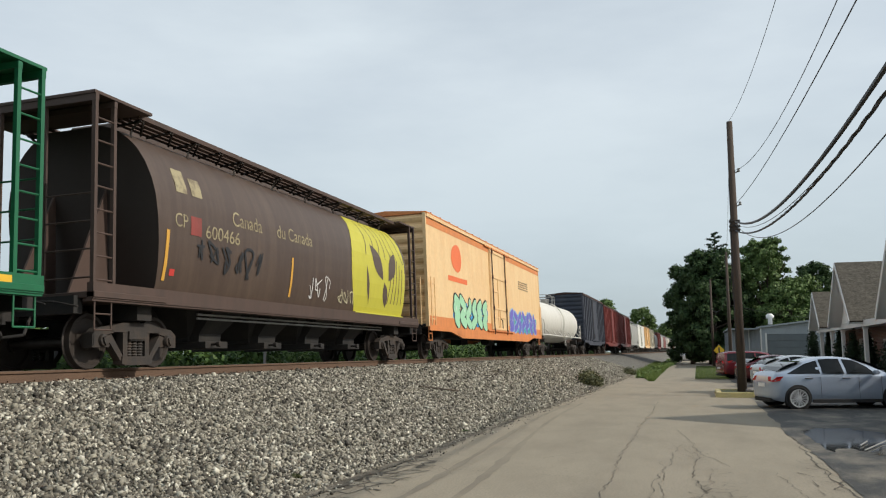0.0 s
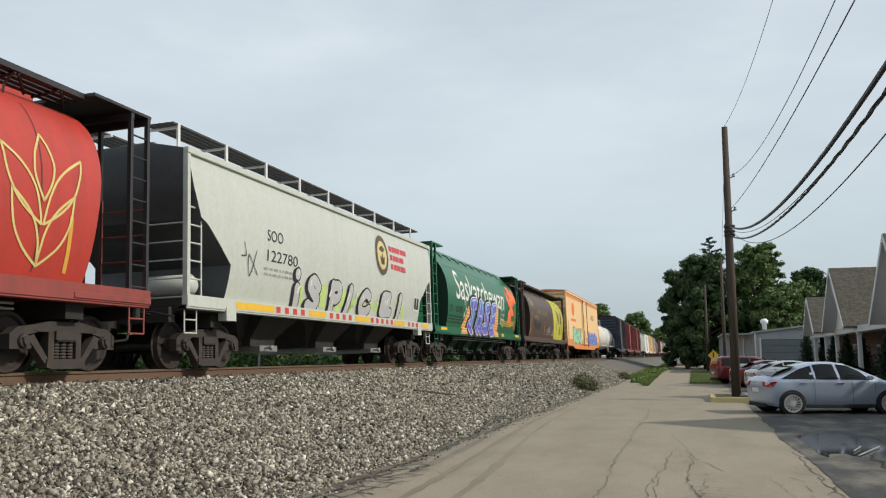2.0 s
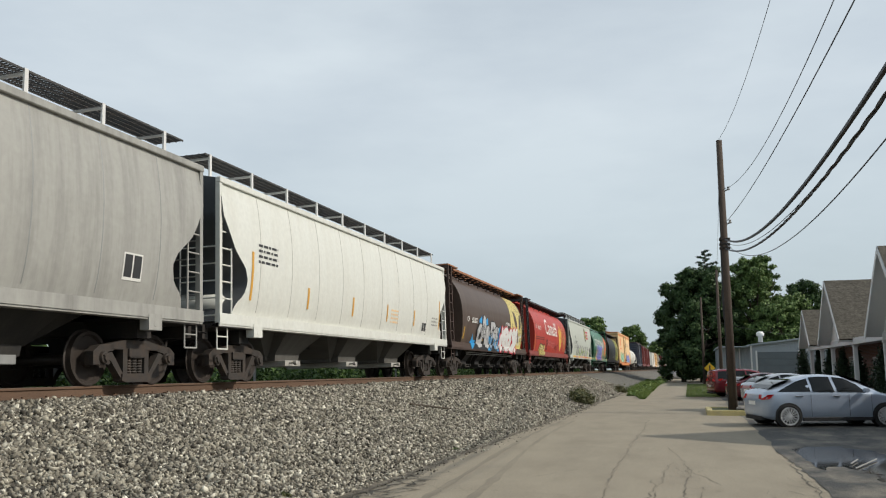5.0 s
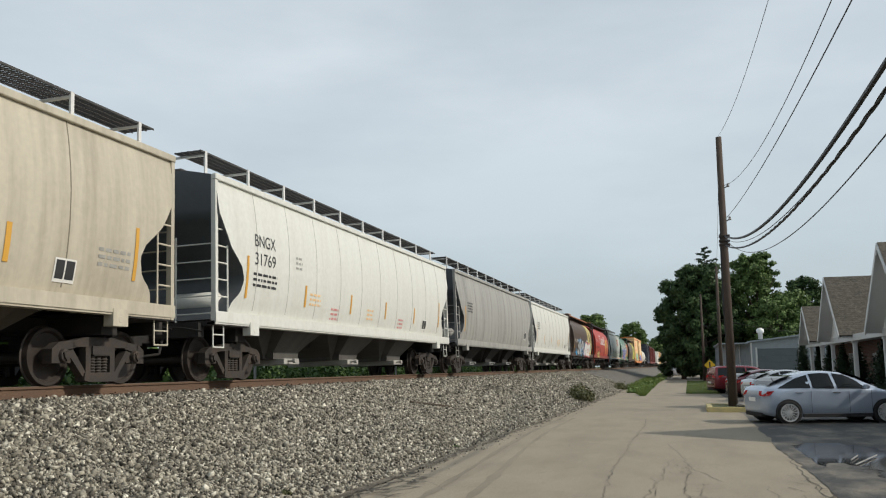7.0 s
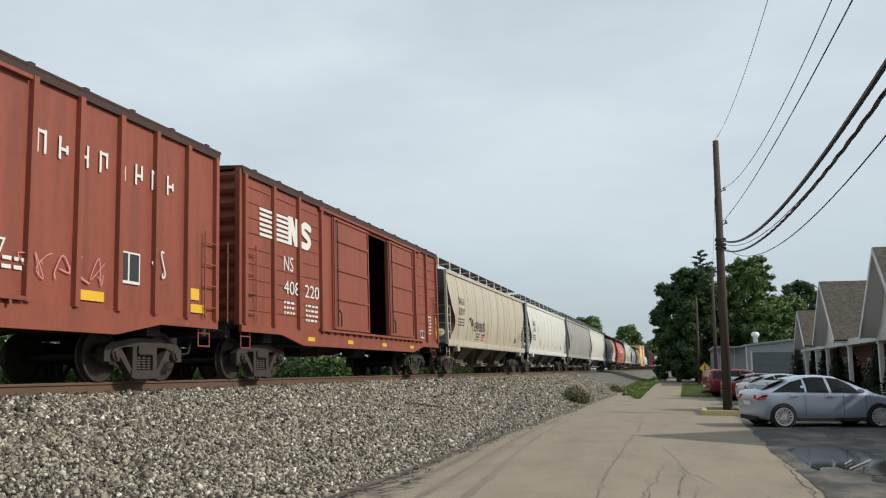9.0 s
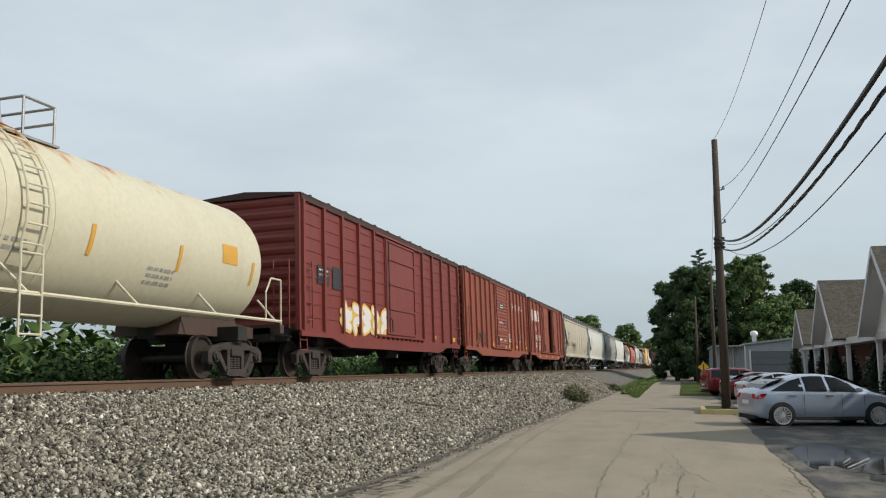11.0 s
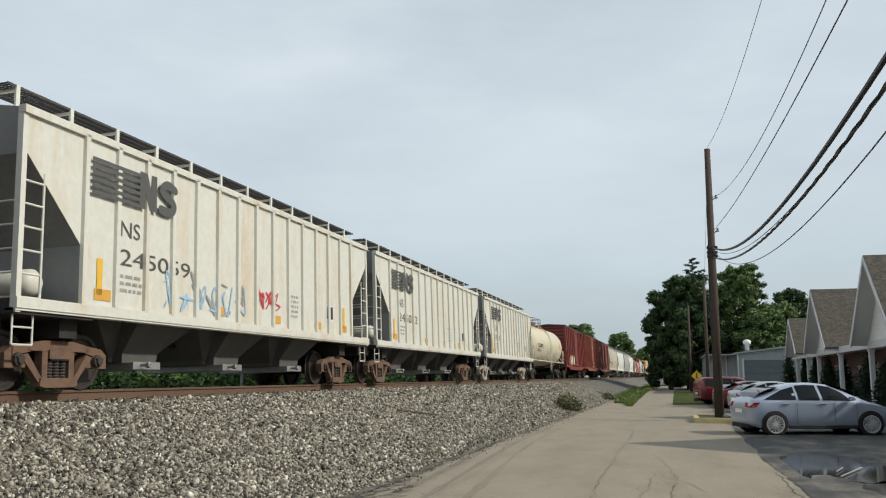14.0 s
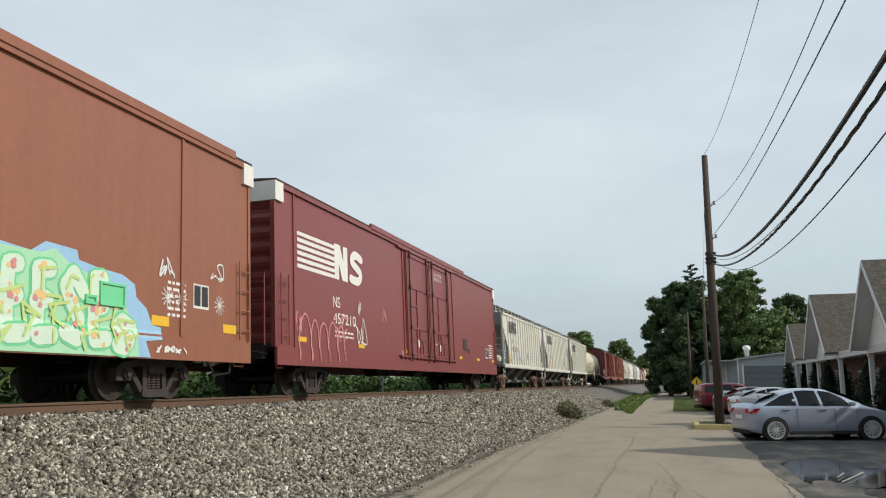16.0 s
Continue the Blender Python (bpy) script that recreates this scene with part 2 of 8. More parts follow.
def lathe(bm, prof, n=24, axis="x", m=None):
    """Turns (along, radius) pairs about an axis."""
    rings, vs = [], []
    for u, r in prof:
        ring = []
        for i in range(n):
            c, s = r * math.cos(6.2832 * i / n), r * math.sin(6.2832 * i / n)
            p = {"x": (u, c, s), "y": (c, u, s), "z": (c, s, u)}[axis]
            ring.append(bm.verts.new(p))
        rings.append(ring)
        vs += ring
    for a, b in zip(rings, rings[1:]):
        for i in range(n):
            bm.faces.new((a[i], a[(i + 1) % n], b[(i + 1) % n], b[i]))
    if prof[0][1] > 0:
        bm.faces.new(rings[0][::-1])
    if prof[-1][1] > 0:
        bm.faces.new(rings[-1])
    if m is not None:
        bmesh.ops.transform(bm, matrix=m, verts=vs)


def prism(bm, pts, axis, a, b):
    """A solid of a flat outline: pts are (y, z) for axis x, (x, z) for axis y, (x, y) for axis z."""
    def at(p, u):
        return {"x": (u, p[0], p[1]), "y": (p[0], u, p[1]), "z": (p[0], p[1], u)}[axis]
    A = [bm.verts.new(at(p, a)) for p in pts]
    B = [bm.verts.new(at(p, b)) for p in pts]
    n = len(pts)
    for i in range(n):
        bm.faces.new((A[i], A[(i + 1) % n], B[(i + 1) % n], B[i]))
    bm.faces.new(A[::-1])
    bm.faces.new(B)
    return A + B

# ---- ground, road and track ----
def sheet(name, xs, ys, height, material, label, category, kind="structure"):
    bm = bmesh.new()
    rows = [[bm.verts.new((x, y, height(x, y))) for x in xs] for y in ys]
    for a, b in zip(rows, rows[1:]):
        for i in range(len(xs) - 1):
            bm.faces.new((a[i], a[i + 1], b[i + 1], b[i]))
    return tagged(part(name, bm, material, None, "", True), label, category, "", kind)


def steps(a, b, d):
    n = max(1, round((b - a) / d))
    return [a + (b - a) * i / n for i in range(n + 1)]


def lie(x, y, z=0.0, s=0.35, amp=0.02):
    return amp * noise.noise(Vector((x * s, y * s, z)))


TOE = -4.45


def bank(x, y):
    """Height of the ballast bank across the track."""
    wob = 0.05 * noise.noise(Vector((x * 0.9, y * 0.5, 3.0)))
    if x > -8.15:
        return 1.08 * max(0.0, (TOE - x) / (TOE + 8.15)) ** 1.05 + wob * min(1, max(0.0, TOE - x))
    if x > -12.8:
        return 1.08 + 0.09 * min(1, (-8.15 - x) / 0.9) + wob * 0.3
    return 1.17 * max(0.0, 1 - (-12.8 - x) / 3.2) + wob * 0.5


sheet("ground", [-900, -300, -80, -40, -22, -16.2, -12, 12, 40, 100, 300, 900], [-700, -300, -60, -20, 0, 20, 40, 60, 90, 140, 220, 400, 900, 2500],
      lambda x, y: -0.06 + lie(x, y, 1, 0.1, 0.03), EARTH, "flat grassy earth beside the railway", "ground")
road_ob = sheet("road", steps(TOE - 0.5, 2.3, 0.5), steps(-25, 60, 1.0) + steps(62, 420, 8.0), lambda x, y: lie(x, y, 0, 0.3, 0.018), ROAD,
                "worn pale asphalt lane with cracks beside the railway bank", "road")
lot_ob = sheet("parking_lot", steps(1.6, 9.2, 0.25), steps(-25, 8, 1.0) + steps(8.4, 24, 0.35) + steps(25, 62, 1.0), lambda x, y: 0.022 + lie(x, y, 5, 0.5, 0.010) + lie(x, y, 9, 2.2, 0.010) - 0.05 * math.exp(-((x - 2.65) ** 2 / 0.35 + (y - 17.0) ** 2 / 2.2)) - 0.045 * math.exp(-((x - 3.2) ** 2 / 0.3 + (y - 14.0) ** 2 / 0.7)), LOT,
      "dark damp patched asphalt parking lot", "parking lot")
for v in lot_ob.data.vertices:
    if v.co.x < 2.0:
        v.co.x += (2.1 - v.co.x) * (0.2 * noise.noise(Vector((v.co.x, v.co.y * 0.4, 1.0))) + 0.16 * noise.noise(Vector((v.co.x, v.co.y * 2.3, 5.0))) + 0.05)
        if v.co.x < 1.9:
            v.co.z = min(v.co.z, 0.008 + lie(v.co.x, v.co.y, 0, 0.3, 0.018))
sheet("ballast_bank", steps(-16.0, -13, 0.6) + steps(-12.6, TOE, 0.22), steps(-332, -26, 9.0) + steps(-25, 60, 0.5) + steps(64, 900, 12.0), bank, BALLAST,
      "grey crushed-stone ballast bank under the track", "ballast")


def stones(name, count, spots, lo, hi, seed, label, material):
    """Loose angular stones, each a squashed and jittered eight-sided lump."""
    rng = np.random.default_rng(seed)
    x, y = spots(rng, count)
    z = np.array([bank(a, b) for a, b in zip(x, y)])
    base = np.array([(1, 0, 0), (-1, 0, 0), (0, 1, 0), (0, -1, 0), (0, 0, 1), (0, 0, -1)], float)
    tri = np.array([(0, 2, 4), (2, 1, 4), (1, 3, 4), (3, 0, 4), (2, 0, 5), (1, 2, 5), (3, 1, 5), (0, 3, 5)])
    size = rng.uniform(lo, hi, count) * np.where(rng.random(count) < 0.12, 1.5, 1.0)
    v = base[None] * rng.uniform(0.6, 1.25, (count, 6, 1)) * np.stack([size * rng.uniform(0.7, 1.35, count), size, size * rng.uniform(0.5, 0.9, count)], 1)[:, None, :]
    v = v + rng.normal(0, 0.22, (count, 6, 3)) * size[:, None, None]
    q = rng.normal(0, 1, (count, 4))
    q /= np.linalg.norm(q, axis=1)[:, None]
    w, a, b, c = q.T
    rot = np.stack([1 - 2 * (b * b + c * c), 2 * (a * b - c * w), 2 * (a * c + b * w), 2 * (a * b + c * w), 1 - 2 * (a * a + c * c), 2 * (b * c - a * w),
                    2 * (a * c - b * w), 2 * (b * c + a * w), 1 - 2 * (a * a + b * b)], 1).reshape(-1, 3, 3)
    v = np.einsum("nij,nkj->nki", rot, v) + np.stack([x, y, z + size * rng.uniform(-0.2, 0.9, count)], 1)[:, None, :]
    f = tri[None] + 6 * np.arange(count)[:, None, None]
    me = bpy.data.meshes.new(name)
    me.vertices.add(count * 6)
    me.vertices.foreach_set("co", v.reshape(-1))
    me.loops.add(count * 24)
    me.loops.foreach_set("vertex_index", f.reshape(-1))
    me.polygons.add(count * 8)
    me.polygons.foreach_set("loop_start", np.arange(0, count * 24, 3))
    me.update(calc_edges=True)
    me.validate()
    me.materials.append(material)
    return tagged(new(name, me), label, "gravel", "", "stuff")


def near_spots(rng, n):
    y = 3.5 + 21.5 * rng.random(n) ** 1.25
    return TOE + 0.12 - 4.75 * rng.random(n), y


def mid_spots(rng, n):
    y = 24 + 46 * rng.random(n) ** 1.5
    return TOE + 0.1 - 4.9 * rng.random(n), y


def spill_spots(rng, n):
    return TOE + np.abs(rng.normal(0, 0.22, n)), 5 + 50 * rng.random(n)


stones("ballast_stones", 115000, near_spots, 0.022, 0.036, 3, "angular grey crushed ballast stones on the bank", STONES)
stones("ballast_stones", 70000, mid_spots, 0.025, 0.046, 4, "angular grey crushed ballast stones further along", STONES)
stones("spilled_stones", 4500, spill_spots, 0.007, 0.024, 5, "small stones spilled onto the lane's edge", STONES)

# rails, plates and sleepers
RAILPROFILE = [(-0.07, 0), (0.07, 0), (0.07, 0.012), (0.012, 0.03), (0.01, 0.125), (0.036, 0.135), (0.037, 0.165), (0.03, 0.172), (-0.03, 0.172), (-0.037, 0.165), (-0.036, 0.135), (-0.01, 0.125), (-0.012, 0.03), (-0.07, 0.012)]
for off in (0.752, -0.752):
    zt = RAIL + off * math.sin(radians(-CANT))
    bm = bmesh.new()
    prism(bm, [(TRACK_X + off + x, zt - 0.172 + z) for x, z in RAILPROFILE], "y", -330, 900)
    r = tagged(part("rail", bm, RUST), "rust-brown steel rail on wooden sleepers", "rail", "rails of the track", "structure")
    bm = bmesh.new()
    block(bm, TRACK_X + off - 0.03, TRACK_X + off + 0.03, -330, 900, zt - 0.001, zt + 0.003)
    part("rail_head", bm, RAILTOP, r, "polished running face")
track = tagged(new("sleeper_row"), "dark creosoted wooden sleepers sunk in the ballast", "sleepers", "", "structure")
track.location = (TRACK_X, 0, 0)
bm = bmesh.new()
block(bm, -1.3, 1.3, -0.115, 0.115, -0.16, 0.0)
bevelled(bm, 0.012)
tie_ob = part("sleeper", bm, TIE, track)
tie_ob.matrix_local = pose(0, -8, RAIL - 0.175, 0, CANT, 0)
bm = bmesh.new()
block(bm, 0.62, 0.89, -0.09, 0.09, 0.002, 0.016)
block(bm, 0.66, 0.685, -0.06, -0.035, 0.01, 0.04)
block(bm, 0.82, 0.845, 0.035, 0.06, 0.01, 0.04)
plate = part("tie_plate", bm, RUST, track)
plate.matrix_local = tie_ob.matrix_local.copy()
for i in range(1, 150):
    m = pose(random.uniform(-0.03, 0.03), -8 + 0.53 * i, RAIL - 0.175, 0, CANT, random.uniform(-1, 1))
    shared("sleeper", tie_ob.data, track, m)
    shared("tie_plate", plate.data, track, m)
bm = bmesh.new()
for i in [*range(-600, 0), *range(150, 900)]:
    block(bm, -1.3, 1.3, -8.115 + 0.53 * i, -7.885 + 0.53 * i, RAIL - 0.335, RAIL - 0.176, None)
tagged(part("far_sleepers", bm, TIE, track), "", "", "", "stuff")

# cracks and marks on the lane
def ribbon(bm, pts, w, z):
    """A flat strip of uneven width along pts."""
    prev = None
    for i, p in enumerate(pts):
        a, b = pts[max(0, i - 1)], pts[min(len(pts) - 1, i + 1)]
        d = Vector((b[0] - a[0], b[1] - a[1])).normalized()
        ww = w * (0.35 + 0.9 * abs(noise.noise(Vector((p[0] * 3, p[1] * 3, 7))) + 0.3))
        zz = z + lie(p[0], p[1], 0, 0.3, 0.018)
        cur = [bm.verts.new((p[0] - d.y * ww, p[1] + d.x * ww, zz)), bm.verts.new((p[0] + d.y * ww, p[1] - d.x * ww, zz))]
        if prev:
            bm.faces.new((prev[0], prev[1], cur[1], cur[0]))
        prev = cur


def crooked(a, b, step, jit, rng):
    n = max(2, int(math.dist(a, b) / step))
    out, dx, dy = [], 0.0, 0.0
    for i in range(n + 1):
        f = i / n
        dx = dx * 0.8 + rng.uniform(-jit, jit)
        out.append((a[0] + (b[0] - a[0]) * f + dx, a[1] + (b[1] - a[1]) * f + dy))
    return out


rng = random.Random(8)
bm = bmesh.new()
for a, b, w in (((-1.25, 28.0), (-1.2, 16.5), 0.02), ((-1.2, 16.3), (-1.15, 8.5), 0.018), ((-0.45, 18.2), (-0.1, 14.5), 0.016), ((-0.1, 14.5), (0.0, 7.0), 0.02),
                ((-0.35, 15.5), (-0.7, 7.5), 0.014), ((-0.05, 14.4), (0.35, 12.6), 0.016), ((-0.6, 13.0), (-0.35, 9.0), 0.012), 
                ((-3.6, 11.5), (-1.6, 11.2), 0.01), ((-2.9, 17.4), (-1.9, 18.3), 0.014), ((-2.5, 18.0), (-2.3, 17.0), 0.01), ((-2.4, 12.8), (-1.8, 14.0), 0.012),
                ((1.65, 21.0), (1.55, 9.0), 0.03), ((-4.3, 33.0), (1.0, 31.5), 0.02), ((0.9, 12.3), (1.2, 9.0), 0.012),
                ((-4.1, 12.6), (-3.2, 11.0), 0.012), ((-4.2, 10.4), (-3.6, 9.2), 0.014), ((-3.9, 12.0), (-4.25, 9.6), 0.012), ((-3.5, 10.8), (-4.1, 9.0), 0.01)):
    ribbon(bm, crooked(a, b, 0.10, 0.035, rng), w * 0.36, 0.005)


def crazed(bm, cx, cy, rx, ry, cell, w):
    """A net of cracks with uneven cells."""
    def knot(i, j):
        r = random.Random(i * 131 + j * 7 + int(cx * 10))
        return cx + (i + (j % 2) * 0.5 + r.uniform(-0.32, 0.32)) * cell, cy + (j + r.uniform(-0.32, 0.32)) * cell * 1.35
    ni, nj = int(rx / cell) + 1, int(ry / cell / 1.35) + 1
    for i in range(-ni, ni + 1):
        for j in range(-nj, nj + 1):
            for di, dj in ((1, 0), (0, 1)):
                a, b = knot(i, j), knot(i + di, j + dj)
                f = ((a[0] - cx) / rx) ** 2 + ((a[1] - cy) / ry) ** 2
                if f < 1 and rng.random() < 0.95 - 0.55 * f:
                    ribbon(bm, crooked(a, b, 0.05, 0.008, rng), w * (1.2 - 0.7 * f), 0.009)


crazed(bm, -4.1, 10.9, 0.5, 2.4, 0.2, 0.022)
crazed(bm, 0.05, 9.8, 0.34, 2.6, 0.19, 0.006)
crazed(bm, -0.15, 13.6, 0.22, 1.4, 0.2, 0.005)
crazed(bm, 1.5, 11.5, 0.3, 2.2, 0.26, 0.008)
tagged(part("road_cracks", bm, CRACK), "thin dark crooked cracks in the lane", "cracks", "", "stuff")
bm = bmesh.new()
ribbon(bm, [(TOE + 0.16 + 0.07 * noise.noise(Vector((0, y * 0.8, 2))), y) for y in steps(4, 70, 0.25)], 0.20, 0.013)
tagged(part("toe_dirt", bm, TOEDIRT), "dark dirt gathered along the lane's gravel edge", "dirt", "", "stuff")
bm = bmesh.new()
for off in (0.0, 0.85, 1.5):
    ribbon(bm, [(-4.35 + off * 0.55 + 0.9 * math.exp(-((y - 8) / 9.0) ** 2) * (0.4 + off * 0.4), y) for y in steps(6, 27, 0.4)], 0.085, 0.0035)
tagged(part("tyre_marks", bm, TYREMARK), "faint darker curved tyre marks on the lane", "tyre marks", "", "stuff")
bm = bmesh.new()
for cx, cy, rx, ry in ((2.75, 17.0, 0.95, 2.7), (3.3, 13.7, 0.9, 0.9)):
    bm.faces.new([bm.verts.new((cx + rx * math.cos(a) * (1 + 0.35 * noise.noise(Vector((math.cos(a) * 2, math.sin(a) * 2, cx)))), cy + ry * math.sin(a) * (1 + 0.3 * noise.noise(Vector((math.cos(a) * 2, 4, math.sin(a) * 2)))), 0.015)) for a in steps(0, 6.1, 0.15)])
tagged(part("puddle", bm, WATER), "shallow rain puddle on the parking lot", "puddle", "", "stuff")
for a, b in (((2.45, 14.9), (3.05, 16.45)), ((2.5, 15.6), (2.72, 16.3))):
    bm = bmesh.new()
    rod(bm, (*a, 0.036), (*b, 0.04), 0.012, 6)
    tagged(part("broken_stake", bm, GALV), "thin pale broken stake lying by the puddle", "stake", "stakes on the lot")

# ---- the train: shared running gear ----
def mesh_of(name, bm, material, smooth=False):
    me = bpy.data.meshes.new(name)
    bmesh.ops.recalc_face_normals(bm, faces=bm.faces)
    bm.to_mesh(me)
    bm.free()
    me.materials.append(material)
    if smooth:
        me.shade_smooth()
        me.set_sharp_from_angle(angle=radians(35))
    return me


WHEEL_R, AXLE = 0.457, 0.889
bm = bmesh.new()
for sx in (1, -1):
    prof = [(0.66, 0.0), (0.66, 0.12), (0.71, 0.13), (0.735, 0.36), (0.69, 0.385), (0.69, 0.485), (0.715, 0.49), (0.725, 0.462), (0.82, 0.452), (0.82, 0.40), (0.775, 0.37), (0.765, 0.15), (0.84, 0.13), (0.84, 0.09), (1.0, 0.075), (1.0, 0.0)]
    lathe(bm, [(sx * u, max(r, 0.001)) for u, r in prof], 28)
lathe(bm, [(-0.7, 0.085), (0.7, 0.085)], 12)
WHEELSET = mesh_of("wheelset", bm, TREAD, True)

bm = bmesh.new()
for x0, x1 in ((0.95, 1.09),):
    def bar(pts, a=x0, b=x1):
        prism(bm, pts, "x", a, b)
    for s in (1, -1):
        def mir(pts):
            return [(s * y, z) for y, z in pts]
        bar(mir([(1.14, 0.34), (1.14, 0.56), (1.0, 0.66), (0.66, 0.70), (0.62, 0.58), (0.80, 0.55), (0.82, 0.34)]), 0.93, 1.10)
        bar(mir([(0.66, 0.56), (0.80, 0.52), (0.42, 0.12), (0.30, 0.12)]))
        bar(mir([(0.36, 0.66), (0.24, 0.66), (0.24, 0.16), (0.36, 0.14)]))
        bar(mir([(0.84, 0.36), (0.70, 0.34), (0.66, 0.40), (0.80, 0.50)]), 0.97, 1.07)
    bar([(-0.68, 0.60), (-0.66, 0.70), (-0.34, 0.76), (0.34, 0.76), (0.66, 0.70), (0.68, 0.60)], 0.93, 1.10)
    bar([(-0.42, 0.07), (-0.40, 0.19), (0.40, 0.19), (0.42, 0.07), (0.3, 0.04), (-0.3, 0.04)], 0.93, 1.12)
    bar([(-0.24, 0.48), (-0.24, 0.62), (0.24, 0.62), (0.24, 0.48)], 0.9, 1.13)
SIDEFRAME = mesh_of("side_frame", bm, STEEL)
SIDEFRAME_RUSTY = SIDEFRAME.copy()
SIDEFRAME_RUSTY.materials.clear()
SIDEFRAME_RUSTY.materials.append(surface("rust_brown_casting", (0.15, 0.088, 0.056), 0.85, 0.0, (0.05, 0.035, 0.027), 0.8, (5, 5, 5), 0.2, 50, 0.2))
SIDEFRAME_DUSTY = SIDEFRAME.copy()
SIDEFRAME_DUSTY.materials.clear()
SIDEFRAME_DUSTY.materials.append(surface("dusty_pale_steel", (0.40, 0.36, 0.30), 0.85, 0.0, (0.14, 0.09, 0.06), 0.8, (5, 5, 5), 0.2, 50, 0.2))
bm = bmesh.new()
for yy in (-0.15, 0.0, 0.15):
    prof = []
    for k in range(13):
        prof.append((0.19 + k * 0.0235, 0.066 if k % 2 else 0.05))
    lathe(bm, prof, 10, "z", Matrix.Translation((1.03, yy, 0)))
SPRING = mesh_of("spring_group", bm, STEEL, True)
bm = bmesh.new()
lathe(bm, [(1.0, 0.10), (1.10, 0.11), (1.15, 0.10), (1.16, 0.07), (1.19, 0.065), (1.19, 0.001)], 14)
for k in range(3):
    a = 2.094 * k + 0.5
    lathe(bm, [(1.15, 0.02), (1.185, 0.02), (1.185, 0.001)], 6, "x", Matrix.Translation((0, 0.07 * math.cos(a), 0.07 * math.sin(a))))
CAP = mesh_of("bearing_cap", bm, STEEL, True)
bm = bmesh.new()
block(bm, -1.12, 1.12, -0.2, 0.2, 0.46, 0.62)
block(bm, -0.45, 0.45, -0.35, 0.35, 0.55, 0.80)
for s in (1, -1):
    block(bm, -0.85, 0.85, s * 0.40 - 0.05, s * 0.40 + 0.05, 0.34, 0.48)
    rod(bm, (0.5, s * 0.3, 0.5), (0.2, s * 0.8, 0.35), 0.03)
BOLSTER = mesh_of("truck", bm, UNDER)
WHEELS = []


def truck(car, y, label=""):
    t = shared("truck", BOLSTER, car, pose(0, y, 0))
    half = pose(0, 0, 0, 0, 0, 180)
    for m in (Matrix(), half):
        shared("side_frame", SIDEFRAME, t, m)
        shared("spring_group", SPRING, t, m)
        for s in (1, -1):
            shared("bearing_cap", CAP, t, m @ pose(0, s * AXLE, WHEEL_R))
    for s in (1, -1):
        WHEELS.append((shared("wheelset", WHEELSET, t, pose(0, s * AXLE, WHEEL_R)), s * AXLE, car))
    return t


def coupler(car, y, s):
    bm = bmesh.new()
    block(bm, -0.09, 0.09, min(y, y + s * 0.62), max(y, y + s * 0.62), 0.78, 0.96)
    block(bm, -0.16, 0.14, min(y + s * 0.4, y + s * 0.72), max(y + s * 0.4, y + s * 0.72), 0.72, 1.0)
    rods(bm, [(0.35, y, 0.95), (0.45, y + s * 0.3, 0.55), (0.15, y + s * 0.6, 0.5)], 0.03)
    rods(bm, [(0.1, y + s * 0.1, 1.1), (0.9, y + s * 0.18, 1.05), (1.35, y + s * 0.18, 0.95)], 0.018)
    part("coupler", bevelled(bm, 0.01), UNDER, car)


def ladder(car, x, y, z0, z1, w, rungs, mat, along="y", r=0.019, name="ladder"):
    """A grab-iron ladder on the side (along y) or the end (along x)."""
    bm = bmesh.new()
    d = Vector((0, 1, 0)) if along == "y" else Vector((1, 0, 0))
    o = Vector((x, y, 0))
    for s in (-0.5, 0.5):
        p = o + d * w * s
        rod(bm, (p.x, p.y, z0), (p.x, p.y, z1), r * 1.25)
    for i in range(rungs):
        z = z0 + (z1 - z0) * (i + 0.5) / rungs
        a, b = o - d * w / 2, o + d * w / 2
        rod(bm, (a.x, a.y, z), (b.x, b.y, z), r)
    return part(name, bm, mat, car)


def stirrup(car, y, mat, z=1.05):
    bm = bmesh.new()
    rods(bm, [(1.42, y - 0.2, z), (1.42, y - 0.2, z - 0.5), (1.42, y + 0.2, z - 0.5), (1.42, y + 0.2, z)], 0.017)
    rod(bm, (1.42, y - 0.2, z - 0.25), (1.42, y + 0.2, z - 0.25), 0.015)
    return part("step", bm, mat, car)


def loft(bm, levels):
    """A closed body from (z, half width, near end, far end) levels."""
    rings = []
    for z, w, a, b in levels:
        rings.append([bm.verts.new(p) for p in ((w, a, z), (w, b, z), (-w, b, z), (-w, a, z))])
    for p, q in zip(rings, rings[1:]):
        for i in range(4):
            bm.faces.new((p[i], p[(i + 1) % 4], q[(i + 1) % 4], q[i]))
    bm.faces.new(rings[0][::-1])
    bm.faces.new(rings[-1])


def between(table, z):
    """Straight interpolation in (z, value) pairs."""
    for (a, u), (b, v) in zip(table, table[1:]):
        if z <= b:
            return u + (v - u) * max(0.0, (z - a) / (b - a))
    return table[-1][1]


# ---- lettering, stripes and sprayed shapes, laid on a car's side ----
def lay(bm, skin, out):
    """Puts a flat drawing (u along the car, v up) on a car's side."""
    for v in bm.verts:
        u, z = v.co.x, v.co.y
        v.co = (skin(z) + out + v.co.z, u, z)


